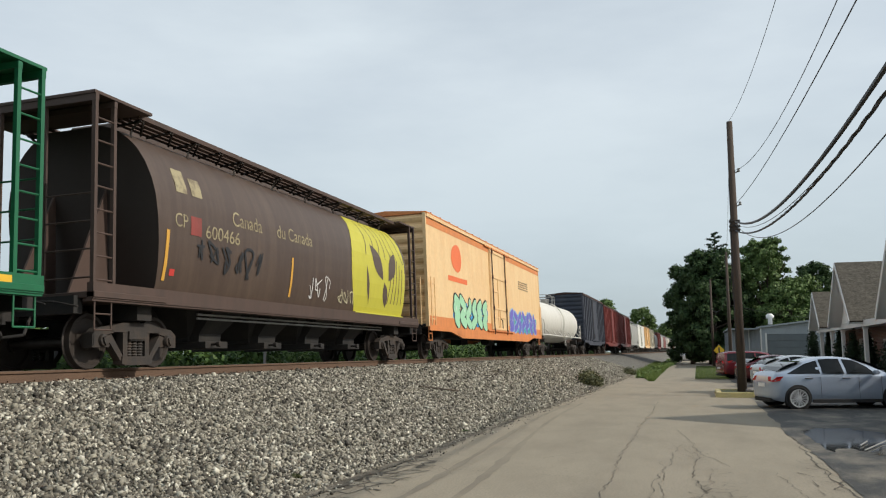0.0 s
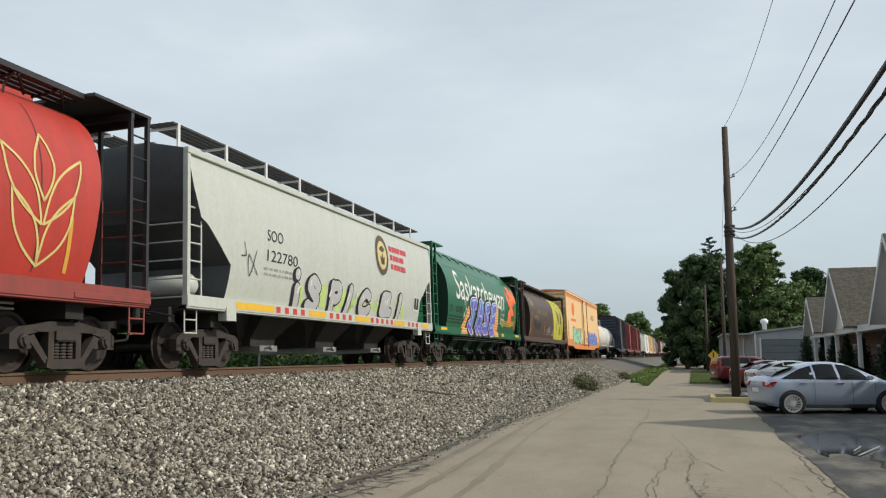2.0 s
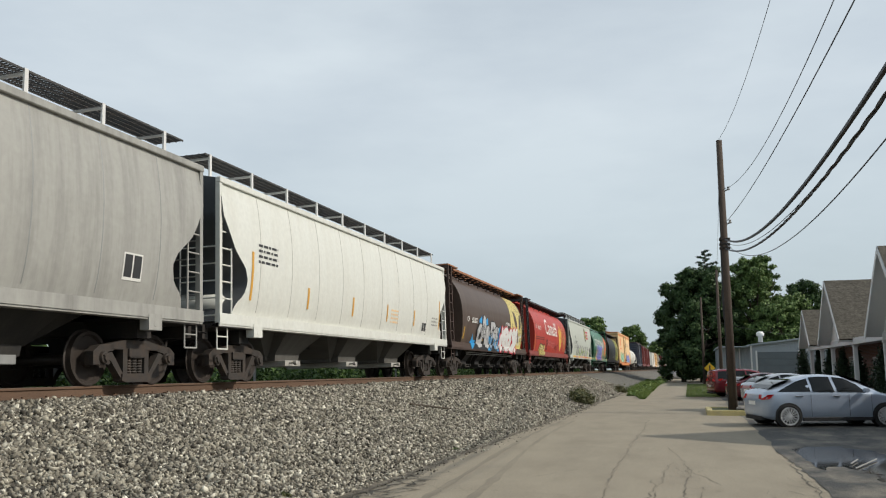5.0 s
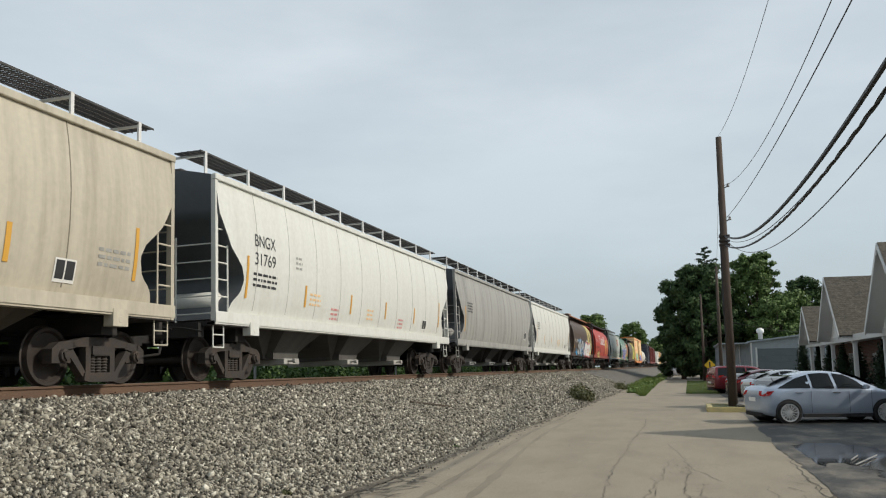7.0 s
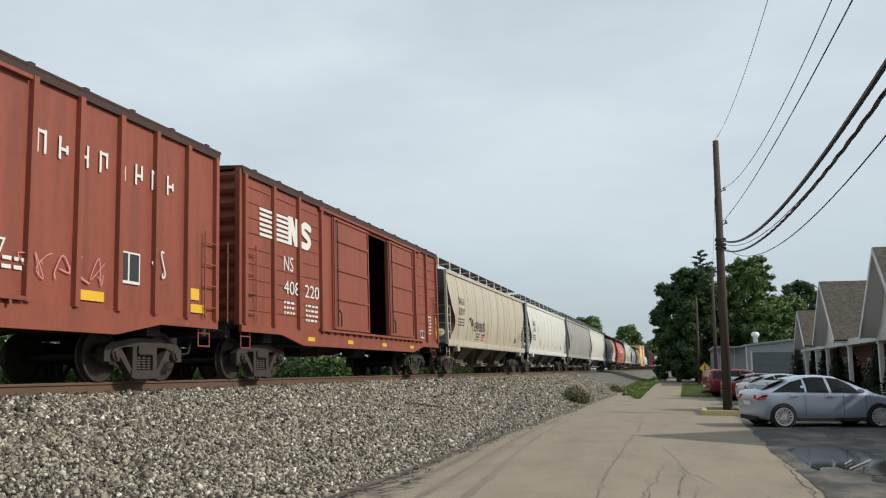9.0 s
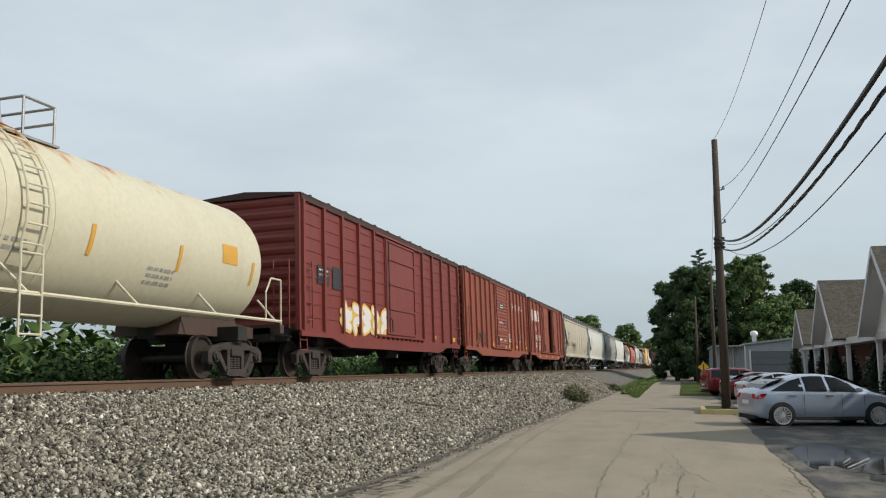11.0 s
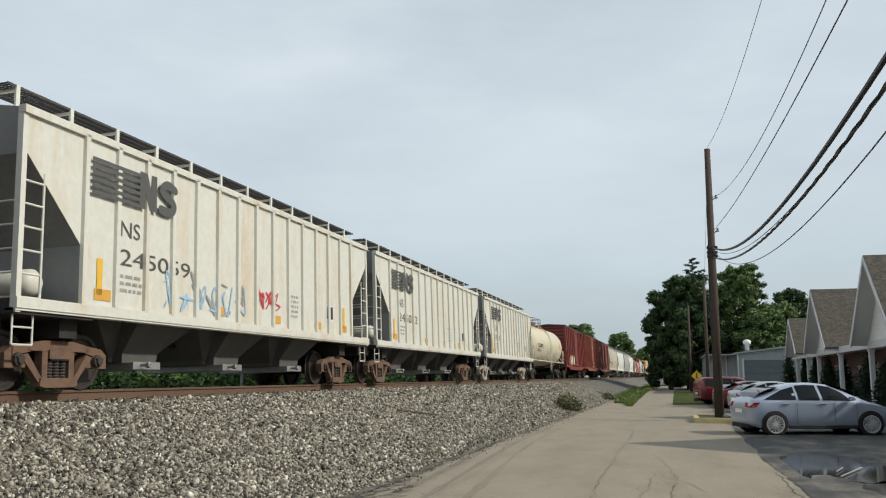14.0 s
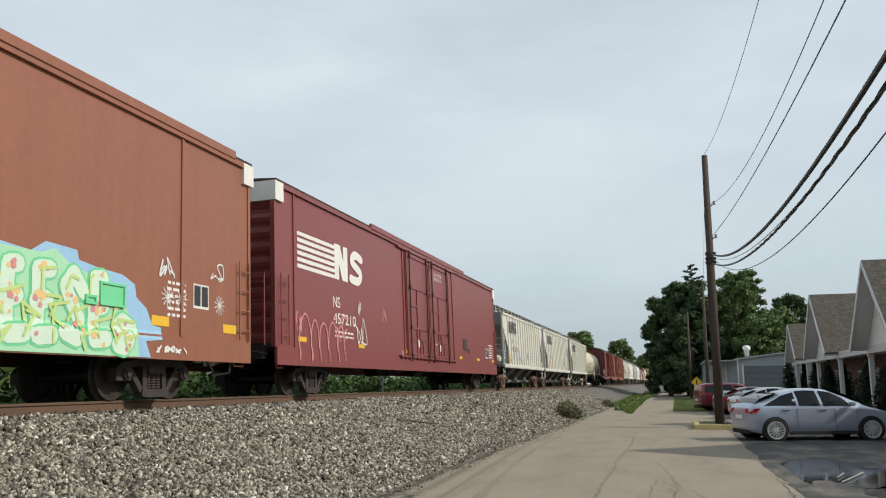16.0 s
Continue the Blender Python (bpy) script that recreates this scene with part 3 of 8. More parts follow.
def decal(car, name, bm, mat, out=0.008, label=""):
    zs = [v.co.y for v in bm.verts]
    if zs and max(zs) - min(zs) > 0.1:
        # one grid of cuts for all layers, so that they follow the side alike
        for z in sorted([1.335, 1.365] + [0.15 * i for i in range(4, 32)]):
            if min(zs) < z < max(zs):
                bmesh.ops.bisect_plane(bm, geom=list(bm.verts) + list(bm.edges) + list(bm.faces), plane_co=(0, z, 0), plane_no=(0, 1, 0))
    lay(bm, SKIN[car.name], out)
    ob = part(name, bm, mat, car, label)
    return ob


SKIN = {}


def lettering(car, text, u0, u1, z0, z1, mat, out=0.008, lean=0.0, bold=0.0, swell=0.0):
    cu = bpy.data.curves.new("letters", "FONT")
    cu.body, cu.size, cu.resolution_u, cu.offset = text, 1.0, 5, bold
    ob = bpy.data.objects.new("letters", cu)
    scene.collection.objects.link(ob)
    bpy.context.view_layer.update()
    me = bpy.data.meshes.new_from_object(ob.evaluated_get(bpy.context.evaluated_depsgraph_get()))
    bm = bmesh.new()
    bm.from_mesh(me)
    bpy.data.objects.remove(ob)
    bpy.data.curves.remove(cu)
    bpy.data.meshes.remove(me)
    xs, ys = [v.co.x for v in bm.verts], [v.co.y for v in bm.verts]
    x0, sx, y0, sy = min(xs), (u1 - u0) / (max(xs) - min(xs)), min(ys), (z1 - z0) / (max(ys) - min(ys))
    for v in bm.verts:
        h = (v.co.y - y0) * sy
        f = (v.co.x - x0) * sx / (u1 - u0)
        v.co = (u0 + (v.co.x - x0) * sx + lean * h, z0 + h * (1 + swell * (1 - f)), 0)
    bmesh.ops.triangulate(bm, faces=bm.faces)
    return decal(car, "lettering", bm, mat, out)


def rect(bm, u0, u1, z0, z1, skew=0.0):
    n = max(1, int((u1 - u0) / 3))
    for i in range(n):
        a, b = u0 + (u1 - u0) * i / n, u0 + (u1 - u0) * (i + 1) / n
        bm.faces.new([bm.verts.new(p) for p in ((a, z0, 0), (b, z0, 0), (b + skew, z1, 0), (a + skew, z1, 0))])


def marks(car, boxes, mat, name="marking", out=0.007, label=""):
    """Plain bars and patches (u0, u1, z0, z1)."""
    bm = bmesh.new()
    for q in boxes:
        rect(bm, *q)
    return decal(car, name, bm, mat, out, label)


def fine_print(car, u, z, rows, w, mat, seed=1):
    rng = random.Random(seed)
    boxes = []
    for r in range(rows):
        x = u
        while x < u + w:
            s = rng.uniform(0.06, 0.22)
            boxes.append((x, min(x + s, u + w), z - 0.12 * r, z - 0.12 * r + 0.055))
            x += s + 0.05
    return tagged(marks(car, boxes, mat, "fine_print"), "", "", "", "stuff")


def stroke(bm, pts, w, lift=0.0, taper=False):
    """A brush stroke: a band with round joints."""
    for i, (a, b) in enumerate(zip(pts, pts[1:])):
        a, b = Vector(a), Vector(b)
        d = b - a
        if d.length < 1e-4:
            continue
        n = Vector((-d.y, d.x)).normalized() * w
        z = lift + 0.00015 * i
        bm.faces.new([bm.verts.new((p.x, p.y, z)) for p in (a - n, b - n, b + n, a + n)])
        bm.faces.new([bm.verts.new((b.x + w * math.cos(0.785 * k), b.y + w * math.sin(0.785 * k), z + 0.00007)) for k in range(8)])
    a = Vector(pts[0])
    bm.faces.new([bm.verts.new((a.x + w * math.cos(0.785 * k), a.y + w * math.sin(0.785 * k), lift - 0.00007)) for k in range(8)])


def curve2(pts, n=6):
    """A rounded line through pts."""
    out = []
    for i in range(len(pts) - 1):
        p0, p1, p2, p3 = (Vector(pts[max(0, min(len(pts) - 1, i + k))]) for k in (-1, 0, 1, 2))
        for k in range(n):
            t = k / n
            out.append(tuple(0.5 * ((2 * p1) + (p2 - p0) * t + (2 * p0 - 5 * p1 + 4 * p2 - p3) * t * t + (3 * p1 - p0 - 3 * p2 + p3) * t ** 3)))
    return out + [pts[-1]]


def sprayed(car, u0, u1, z0, z1, n, fill, line, cloud=None, seed=1, w=0.13, out=0.012, angular=False, rim=None):
    """Sprayed swollen shapes in a row: a cloud behind, dark contours, filled strokes and highlights."""
    rng = random.Random(seed)
    cell = (u1 - u0) / n
    h = z1 - z0
    if cloud:
        bm = bmesh.new()
        for i in range(n * 9):
            c = (u0 + (u1 - u0) * rng.random(), z0 + h * rng.uniform(0.1, 0.75))
            r = rng.uniform(0.12, 0.22) * min(h, 1.2)
            bm.faces.new([bm.verts.new((c[0] + 1.4 * r * math.cos(a), c[1] + r * math.sin(a) * (0.8 + 0.2 * rng.random()), 0.0002 * (i % 9))) for a in steps(0, 5.9, 0.45)])
        tagged(decal(car, "sprayed_cloud", bm, cloud, out - 0.004), "", "", "", "stuff")
    outline, inner, shine, edge = bmesh.new(), bmesh.new(), bmesh.new(), bmesh.new()
    for i in range(n):
        cx = u0 + cell * (i + 0.5)
        k = rng.choice((4, 5, 5, 6))
        pts, side = [], rng.choice((-1, 1))
        for j in range(k):
            f = j / (k - 1)
            side = -side if rng.random() < 0.8 else side
            pts.append((cx + side * cell * rng.uniform(0.16, 0.36), z0 + h * (0.12 + 0.76 * f) + rng.uniform(-0.05, 0.05) * h))
        c = curve2(pts, 5) if not angular else pts
        if angular:
            stroke(outline, [pts[0], pts[-1]], w + 0.14, 0.0004 * i)
        if rim:
            stroke(edge, c, w + 0.05, 0.0004 * i)
        stroke(outline, c, w + (0.075 if not rim else 0.12), 0.0004 * i)
        stroke(inner, c, w, 0.0004 * i)
        p = c[len(c) // 2]
        stroke(shine, [(p[0] - 0.02, p[1]), (p[0] + 0.07, p[1] + 0.16)], 0.025, 0.0004 * i)
    for name, bm, mat, o in (("sprayed_outline", outline, line, 0), ("sprayed_rim", edge, rim, 0.004), ("sprayed_fill", inner, fill, 0.008), ("sprayed_shine", shine, WHITE, 0.013)):
        if mat and bm.faces:
            tagged(decal(car, name, bm, mat, out + o), "", "", "", "stuff")


GLYPHS = {
    "S": [[(0.85, 0.70), (0.45, 0.92), (0.15, 0.74), (0.45, 0.52), (0.82, 0.34), (0.55, 0.08), (0.10, 0.16)]],
    "P": [[(0.22, 0.0), (0.20, 0.92)], [(0.2, 0.88), (0.75, 0.9), (0.88, 0.66), (0.62, 0.48), (0.28, 0.5)]],
    "I": [[(0.2, 0.02), (0.75, 0.96)]],
    "C": [[(0.85, 0.82), (0.55, 0.95), (0.16, 0.5), (0.25, 0.12), (0.6, 0.05), (0.88, 0.22)]],
    "E": [[(0.72, 0.92), (0.28, 0.9), (0.18, 0.5), (0.2, 0.08), (0.85, 0.1)], [(0.22, 0.5), (0.68, 0.54)]],
    "R": [[(0.2, 0.0), (0.22, 0.95)], [(0.2, 0.92), (0.75, 0.85), (0.7, 0.55), (0.25, 0.48)], [(0.4, 0.48), (0.88, 0.02)]],
    "A": [[(0.05, 0.0), (0.5, 0.98), (0.9, 0.02)], [(0.25, 0.4), (0.75, 0.4)]],
    "!": [[(0.75, 0.98), (0.45, 0.32)], [(0.3, 0.02), (0.32, 0.04)]],
    "i": [[(0.45, 0.96), (0.48, 0.98)], [(0.5, 0.55), (0.6, 0.05)]],
}


def bubble_letters(car, letters, fill, line, out=0.012, w=0.135):
    """Swollen sprayed letters, each with a dark contour and a slanted dark shade."""
    shade, outline, inner, shine = bmesh.new(), bmesh.new(), bmesh.new(), bmesh.new()
    for i, (ch, u0, u1, z0, z1) in enumerate(letters):
        for g in GLYPHS[ch]:
            c = curve2([(u0 + w + (u1 - u0 - 2 * w) * x, z0 + w + (z1 - z0 - 2 * w) * y) for x, y in g], 6)
            stroke(shade, [(x - 0.11, y - 0.03) for x, y in c], w + 0.03, 0.0002 * i)
            stroke(outline, c, w + 0.045, 0.0002 * i)
            stroke(inner, c, w, 0.0002 * i)
            p = c[len(c) // 3]
            stroke(shine, [(p[0] + 0.02, p[1]), (p[0] + 0.05, p[1] + 0.12)], 0.02, 0.0002 * i)
    for name, bm, mat, o in (("sprayed_shade", shade, line, 0.0), ("sprayed_outline", outline, line, 0.003), ("sprayed_fill", inner, fill, 0.009), ("sprayed_shine", shine, WHITE, 0.014)):
        tagged(decal(car, name, bm, mat, out + o), "", "", "", "stuff")


def scrawl(car, u0, u1, z0, z1, mat, seed, w=0.018, out=0.016):
    rng = random.Random(seed)
    bm = bmesh.new()
    h = z1 - z0
    n = max(2, round((u1 - u0) / (0.55 * h + 0.12)))
    cell = (u1 - u0) / n
    for i in range(n):
        c = u0 + cell * (i + 0.5)
        pts = [(c + cell * rng.uniform(-0.5, 0.5), z0 + h * rng.random()) for k in range(rng.choice((4, 5, 6, 7)))]
        stroke(bm, curve2(pts, 5), w * rng.uniform(0.7, 1.2), 0.0003 * i)
        if rng.random() < 0.4:
            stroke(bm, [(c + cell * rng.uniform(-0.4, 0.4), z0 + h * rng.random()) for k in range(2)], w * 0.8, 0.0003 * i)
    return tagged(decal(car, "sprayed_line", bm, mat, out), "", "", "", "stuff")


def curved_patch(car, u0, u1, z0, z1, mat, bow=0.5, name="sprayed_panel", out=0.009):
    bm = bmesh.new()
    zs = steps(z0, z1, 0.15)
    rows = []
    for z in zs:
        f = (z - z0) / (z1 - z0)
        a = u0 - bow * math.sin(3.1416 * f) + 0.4 * bow * f
        rows.append([bm.verts.new((a + (u1 - a) * k / 3, z, 0)) for k in range(4)])
    for p, q in zip(rows, rows[1:]):
        for k in range(3):
            bm.faces.new((p[k], p[k + 1], q[k + 1], q[k]))
    return decal(car, name, bm, mat, out)


def almond(bm, a, b, w, n=10, lift=0.0):
    """A leaf or eye shape from a to b."""
    a, b = Vector(a), Vector(b)
    d = b - a
    side = Vector((-d.y, d.x)).normalized()
    up = [a + d * (i / n) + side * w * math.sin(3.1416 * i / n) for i in range(n + 1)]
    dn = [a + d * (i / n) - side * w * math.sin(3.1416 * i / n) for i in range(1, n)][::-1]
    bm.faces.new([bm.verts.new((p.x, p.y, lift)) for p in up + dn])


def ns_mark(car, u, z, h, mat, out=0.01, ratio=3.4):
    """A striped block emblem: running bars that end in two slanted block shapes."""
    bm = bmesh.new()
    L = ratio * h
    for i in range(6):
        z0 = z + h * (i / 6)
        rect(bm, u, u + L * 0.52, z0, z0 + h * 0.10, 0.0)
    for s in (0.52, 0.66):
        bm.faces.new([bm.verts.new((u + L * x, z + h * y, 0.0012)) for x, y in ((s, 0), (s + 0.07, 0), (s + 0.07, 1), (s, 1))])
    bm.faces.new([bm.verts.new((u + L * x, z + h * y, 0.0024)) for x, y in ((0.53, 1), (0.61, 1), (0.72, 0), (0.64, 0))])
    c = curve2([(u + L * 0.97, z + h * 0.80), (u + L * 0.86, z + h * 0.88), (u + L * 0.80, z + h * 0.66), (u + L * 0.95, z + h * 0.38), (u + L * 0.91, z + h * 0.12), (u + L * 0.78, z + h * 0.14)], 4)
    stroke(bm, c, 0.125 * h, 0.0034)
    return decal(car, "emblem", bm, mat, out)


# one dark tone for roofs, top rails and lock rods
ROOFDARK = surface("dark_roof_steel", (0.05, 0.026, 0.021), 0.8, 0.0, (0.10, 0.04, 0.03), 0.6, (1, 2, 1), 0.1, 30, 0.15)


# ---- car bodies ----
def car_root(name, label, category, near, far):
    e = new(name)
    tagged(e, label, category, "cars of the freight train")
    e["half"] = (far - near) / 2
    e["mid"] = (far + near) / 2
    TRAIN.append(e)
    return e


TRAIN = []
CYL = [(1.25, 1.38), (1.5, 1.46), (1.8, 1.525), (2.2, 1.575), (2.6, 1.595), (3.0, 1.575), (3.3, 1.51), (3.6, 1.395), (3.85, 1.24), (4.05, 1.04), (4.22, 0.78), (4.32, 0.42)]
CURVY = [(1.25, 1.38), (1.45, 1.45), (1.7, 1.51), (2.0, 1.555), (2.4, 1.59), (2.9, 1.60), (3.3, 1.58), (3.7, 1.535), (4.0, 1.485), (4.2, 1.45)]


def bays(car, half, n, mat, inset=2.6, top=1.28, low=0.42, gate=GALV):
    """Discharge hoppers under a car."""
    L = (2 * half - 2 * inset) / n
    for i in range(n):
        c = -half + inset + L * (i + 0.5)
        bm = bmesh.new()
        # sloping sheets, set in from the side, and a chute that stands out to it
        for levels in (((top, 1.02, L * 0.498), (low + 0.15, 0.58, L * 0.20), (low + 0.06, 0.58, L * 0.20)), ((top, 1.40, L * 0.27), (low + 0.22, 0.80, L * 0.17), (low + 0.05, 0.78, L * 0.165))):
            rings = []
            for z, w, l in levels:
                rings.append([bm.verts.new(p) for p in ((w, c - l, z), (w, c + l, z), (-w, c + l, z), (-w, c - l, z))])
            for p, q in zip(rings, rings[1:]):
                for k in range(4):
                    bm.faces.new((p[k], p[(k + 1) % 4], q[(k + 1) % 4], q[k]))
            bm.faces.new(rings[0][::-1])
            bm.faces.new(rings[-1])
        hop = part("discharge_hopper", bm, mat, car)
        bm = bmesh.new()
        block(bm, -0.95, 0.95, c - 0.42, c + 0.42, low - 0.08, low + 0.06)
        rod(bm, (-1.12, c - 0.2, low), (1.16, c - 0.2, low), 0.03)
        lathe(bm, [(1.08, 0.06), (1.16, 0.06), (1.16, 0.035)], 8, "x", Matrix.Translation((0, c - 0.2, low)))
        part("outlet_gate", bevelled(bm, 0.008), gate, hop)


def underframe(car, half, mat, gear, truck_in, spine=True):
    bm = bmesh.new()
    if spine:
        block(bm, -0.2, 0.2, -half, half, 0.84, 1.12)
    else:
        block(bm, -0.2, 0.2, -half, -half + 3.2, 0.84, 1.12)
        block(bm, -0.2, 0.2, half - 3.2, half, 0.84, 1.12)
    for s in (1, -1):
        block(bm, -1.25, 1.25, s * (half - truck_in) - 0.2, s * (half - truck_in) + 0.2, 0.80, 1.1)
        block(bm, -1.2, 1.2, s * half - 0.1, s * half + 0.1, 0.86, 1.14)
    part("centre_sill", bm, UNDER, car)
    for s in (1, -1):
        truck(car, s * (half - truck_in))
        coupler(car, s * half, s)


def sill(car, half, z0, z1, x, mat, name="side_sill"):
    for s in (1, -1):
        bm = bmesh.new()
        block(bm, min(s * (x - 0.12), s * x), max(s * (x - 0.12), s * x), -half, half, z0, z1)
        block(bm, min(s * (x - 0.2), s * (x - 0.02)), max(s * (x - 0.2), s * (x - 0.02)), -half, half, z0 - 0.035, z0 + 0.0)
        part(name, bm, mat, car)


def cyl_hopper(near, far, label, body_mat, frame_mat, walk_mat, bay_mat, post_mat=None, brace_mat=STEEL, end_mat=None, closed=False, name="covered_hopper"):
    """Barrel-sided covered hopper with open end platforms."""
    car = car_root(name, label, "hopper car", near, far)
    h = car["half"]

    def skin(z):
        return between(CYL, z) if z > 1.36 else 1.485
    SKIN[car.name] = skin
    bm = bmesh.new()
    loft(bm, [(z, between(CYL, z), -h + 1.65 - 0.12 * (z - 1.3), h - 1.65 + 0.12 * (z - 1.3)) for z in steps(1.25, 4.28, 0.1)])
    body = part("body", bm, body_mat, car, "", True)
    shade_ends(body, end_mat)
    body.data.set_sharp_from_angle(angle=radians(40))
    for s in (1, -1):
        bm = bmesh.new()
        for x in (0.55, -0.55):
            bm_pts = [(s * (h - 1.5), 1.2), (s * (h - 0.5), 1.2), (s * (h - 1.45), 3.2)]
            prism(bm, bm_pts, "x", x - 0.02, x + 0.02)
        part("end_brace", bm, frame_mat, car)
        bm = bmesh.new()
        block(bm, -1.5, 1.5, s * h - (1.9 if s > 0 else 0), s * h + (0 if s > 0 else 1.9), 1.10, 1.2)
        part("end_platform", bevelled(bm, 0.01), frame_mat, car)
        bm = bmesh.new()
        for x, dy in ((1.42, 0.06), (-1.42, 0.06), (1.42, 0.52), (-1.42, 0.52), (0.45, 0.06), (-0.45, 0.06)):
            block(bm, x - 0.035, x + 0.035, s * (h - dy) - 0.035, s * (h - dy) + 0.035, 1.15, 4.32)
        block(bm, -1.46, 1.46, s * (h - 0.06) - 0.04, s * (h - 0.06) + 0.04, 4.28, 4.40)
        block(bm, -1.46, 1.46, s * (h - 0.52) - 0.04, s * (h - 0.52) + 0.04, 4.28, 4.38)
        part("end_frame", bm, post_mat or frame_mat, car)
        ladder(car, 1.43, s * (h - 0.29), 1.2, 4.2, 0.44, 8, post_mat or frame_mat, "y", 0.016)
        ladder(car, 0.95, s * (h - 0.05), 1.2, 3.0, 0.9, 4, frame_mat, "x", 0.016)
        bm = bmesh.new()
        block(bm, -1.46, 1.46, s * h - (1.5 if s > 0 else 0), s * h + (0 if s > 0 else 1.5), 4.40, 4.45)
        part("end_roof", bm, walk_mat, car)
        stirrup(car, s * (h - 0.3), frame_mat, 1.1)
    for s in (1, -1):
        bm = bmesh.new()
        lace, y, k = bmesh.new(), -h + 1.5, 0
        if closed:
            # a sheet carries the barrel's side up to the walk, with folded brackets on it
            prism(bm, [(s * 1.30, 3.76), (s * 0.70, 4.50), (s * 0.55, 4.50), (s * 1.10, 3.80)], "y", -h + 1.5, h - 1.5)
            while y < h - 1.9:
                rods(lace, [(s * 0.83, y - 0.55, 4.36), (s * 0.82, y, 4.37), (s * 0.98, y + 0.12, 4.18)], 0.024, 4)
                y += 1.3
        else:
            for k in range(4):
                x = 0.60 + 0.16 * k
                block(bm, min(s * x, s * (x + 0.115)), max(s * x, s * (x + 0.115)), -h + 1.4, h - 1.4, 4.37, 4.40)
            block(bm, min(s * 1.23, s * 1.26), max(s * 1.23, s * 1.26), -h + 1.4, h - 1.4, 4.36, 4.45)
        k = 0
        while not closed and y < h - 1.9:
            rod(lace, (s * 1.23, y, 4.345), (s * 0.62, y + 0.12, 4.345), 0.026, 4)
            rod(lace, (s * 1.23, y + 0.06, 4.345), (s * 0.62, y + 0.82, 4.345), 0.026, 4)
            if k % 2 == 0:
                rods(lace, [(s * 1.20, y, 4.35), (s * 1.03, y, 4.20), (s * 1.01, y, 4.06)], 0.024, 4)
            y, k = y + 0.88, k + 1
        part("walkway_brace", lace, brace_mat, car)
        part("running_board", bm, walk_mat, car)
    bm = bmesh.new()
    block(bm, -0.46, 0.46, -h + 1.7, h - 1.7, 4.24, 4.47)
    part("roof_hatch", bevelled(bm, 0.03), body_mat, car)
    sill(car, h, 1.08, 1.34, 1.48, frame_mat)
    bays(car, h, 4, bay_mat, 3.2, 1.25, 0.42, UNDER)
    bm = bmesh.new()
    for z in (0.98, 0.90):
        rod(bm, (1.2, -h + 3.3, z), (1.2, h - 2.8, z), 0.022)
    part("brake_pipe", bm, GALV, car)
    underframe(car, h, frame_mat, STEEL, 1.6)
    return car


def ring_seams(car, mat, step, w=0.016):
    """Grimy weld lines running up a barrel side."""
    h, skin, y = car["half"], SKIN[car.name], -car["half"] + 2.3
    bm = bmesh.new()
    while y < h - 2.0:
        prev = None
        for z in steps(1.42, 3.95, 0.12):
            ww = w * (0.6 + 0.8 * abs(noise.noise(Vector((y * 3, z * 1.7, 4)))))
            cur = [bm.verts.new((skin(z) + 0.006, y - ww, z)), bm.verts.new((skin(z) + 0.006, y + ww, z))]
            if prev:
                bm.faces.new((prev[0], prev[1], cur[1], cur[0]))
            prev = cur
        y += step
    return part("weld_seam", bm, mat, car)


def shade_ends(body, mat):
    """The end and slope sheets take a darker colour that holds their shade."""
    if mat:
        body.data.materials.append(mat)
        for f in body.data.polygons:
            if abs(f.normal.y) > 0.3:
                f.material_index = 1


def open_hopper_end(car, h, s, mat, top, walls=True):
    ladder(car, 1.50, s * (h - 0.27), 1.15, 3.2 if s < 0 else 3.0, 0.46, 6 if s < 0 else 5, mat, "y", 0.017)
    ladder(car, 1.02, s * (h - 0.05), 1.15, 2.9, 0.86, 5, mat, "x", 0.015)
    for x in (1.47, -1.47):
        bm = bmesh.new()
        block(bm, x - 0.05, x + 0.05, s * (h - 0.06) - 0.05, s * (h - 0.06) + 0.05, 1.1, top)
        part("corner_post", bm, mat, car)
    bm = bmesh.new()
    block(bm, -1.5, 1.5, s * h - (1.7 if s > 0 else 0), s * h + (0 if s > 0 else 1.7), 1.08, 1.17)
    part("end_platform", bm, UNDER, car)
    bm = bmesh.new()
    lathe(bm, [(-0.55, 0.12), (-0.45, 0.22), (0.45, 0.22), (0.55, 0.12)], 14, "x", Matrix.Translation((0.6, s * (h - 0.85), 1.62)))
    part("air_reservoir", bm, mat, car, "", True)
    bm = bmesh.new()
    block(bm, 0.2, 1.0, s * (h - 0.85) - 0.12, s * (h - 0.85) + 0.12, 1.17, 1.41)
    block(bm, -0.7, -0.3, s * (h - 0.6) - 0.2, s * (h - 0.6) + 0.2, 1.17, 1.6)
    rod(bm, (-1.0, s * (h - 0.3), 1.2), (-1.0, s * (h - 0.3), 2.2), 0.03)
    part("brake_gear", bm, STEEL, car)
    stirrup(car, s * (h - 0.27), mat, 1.15)


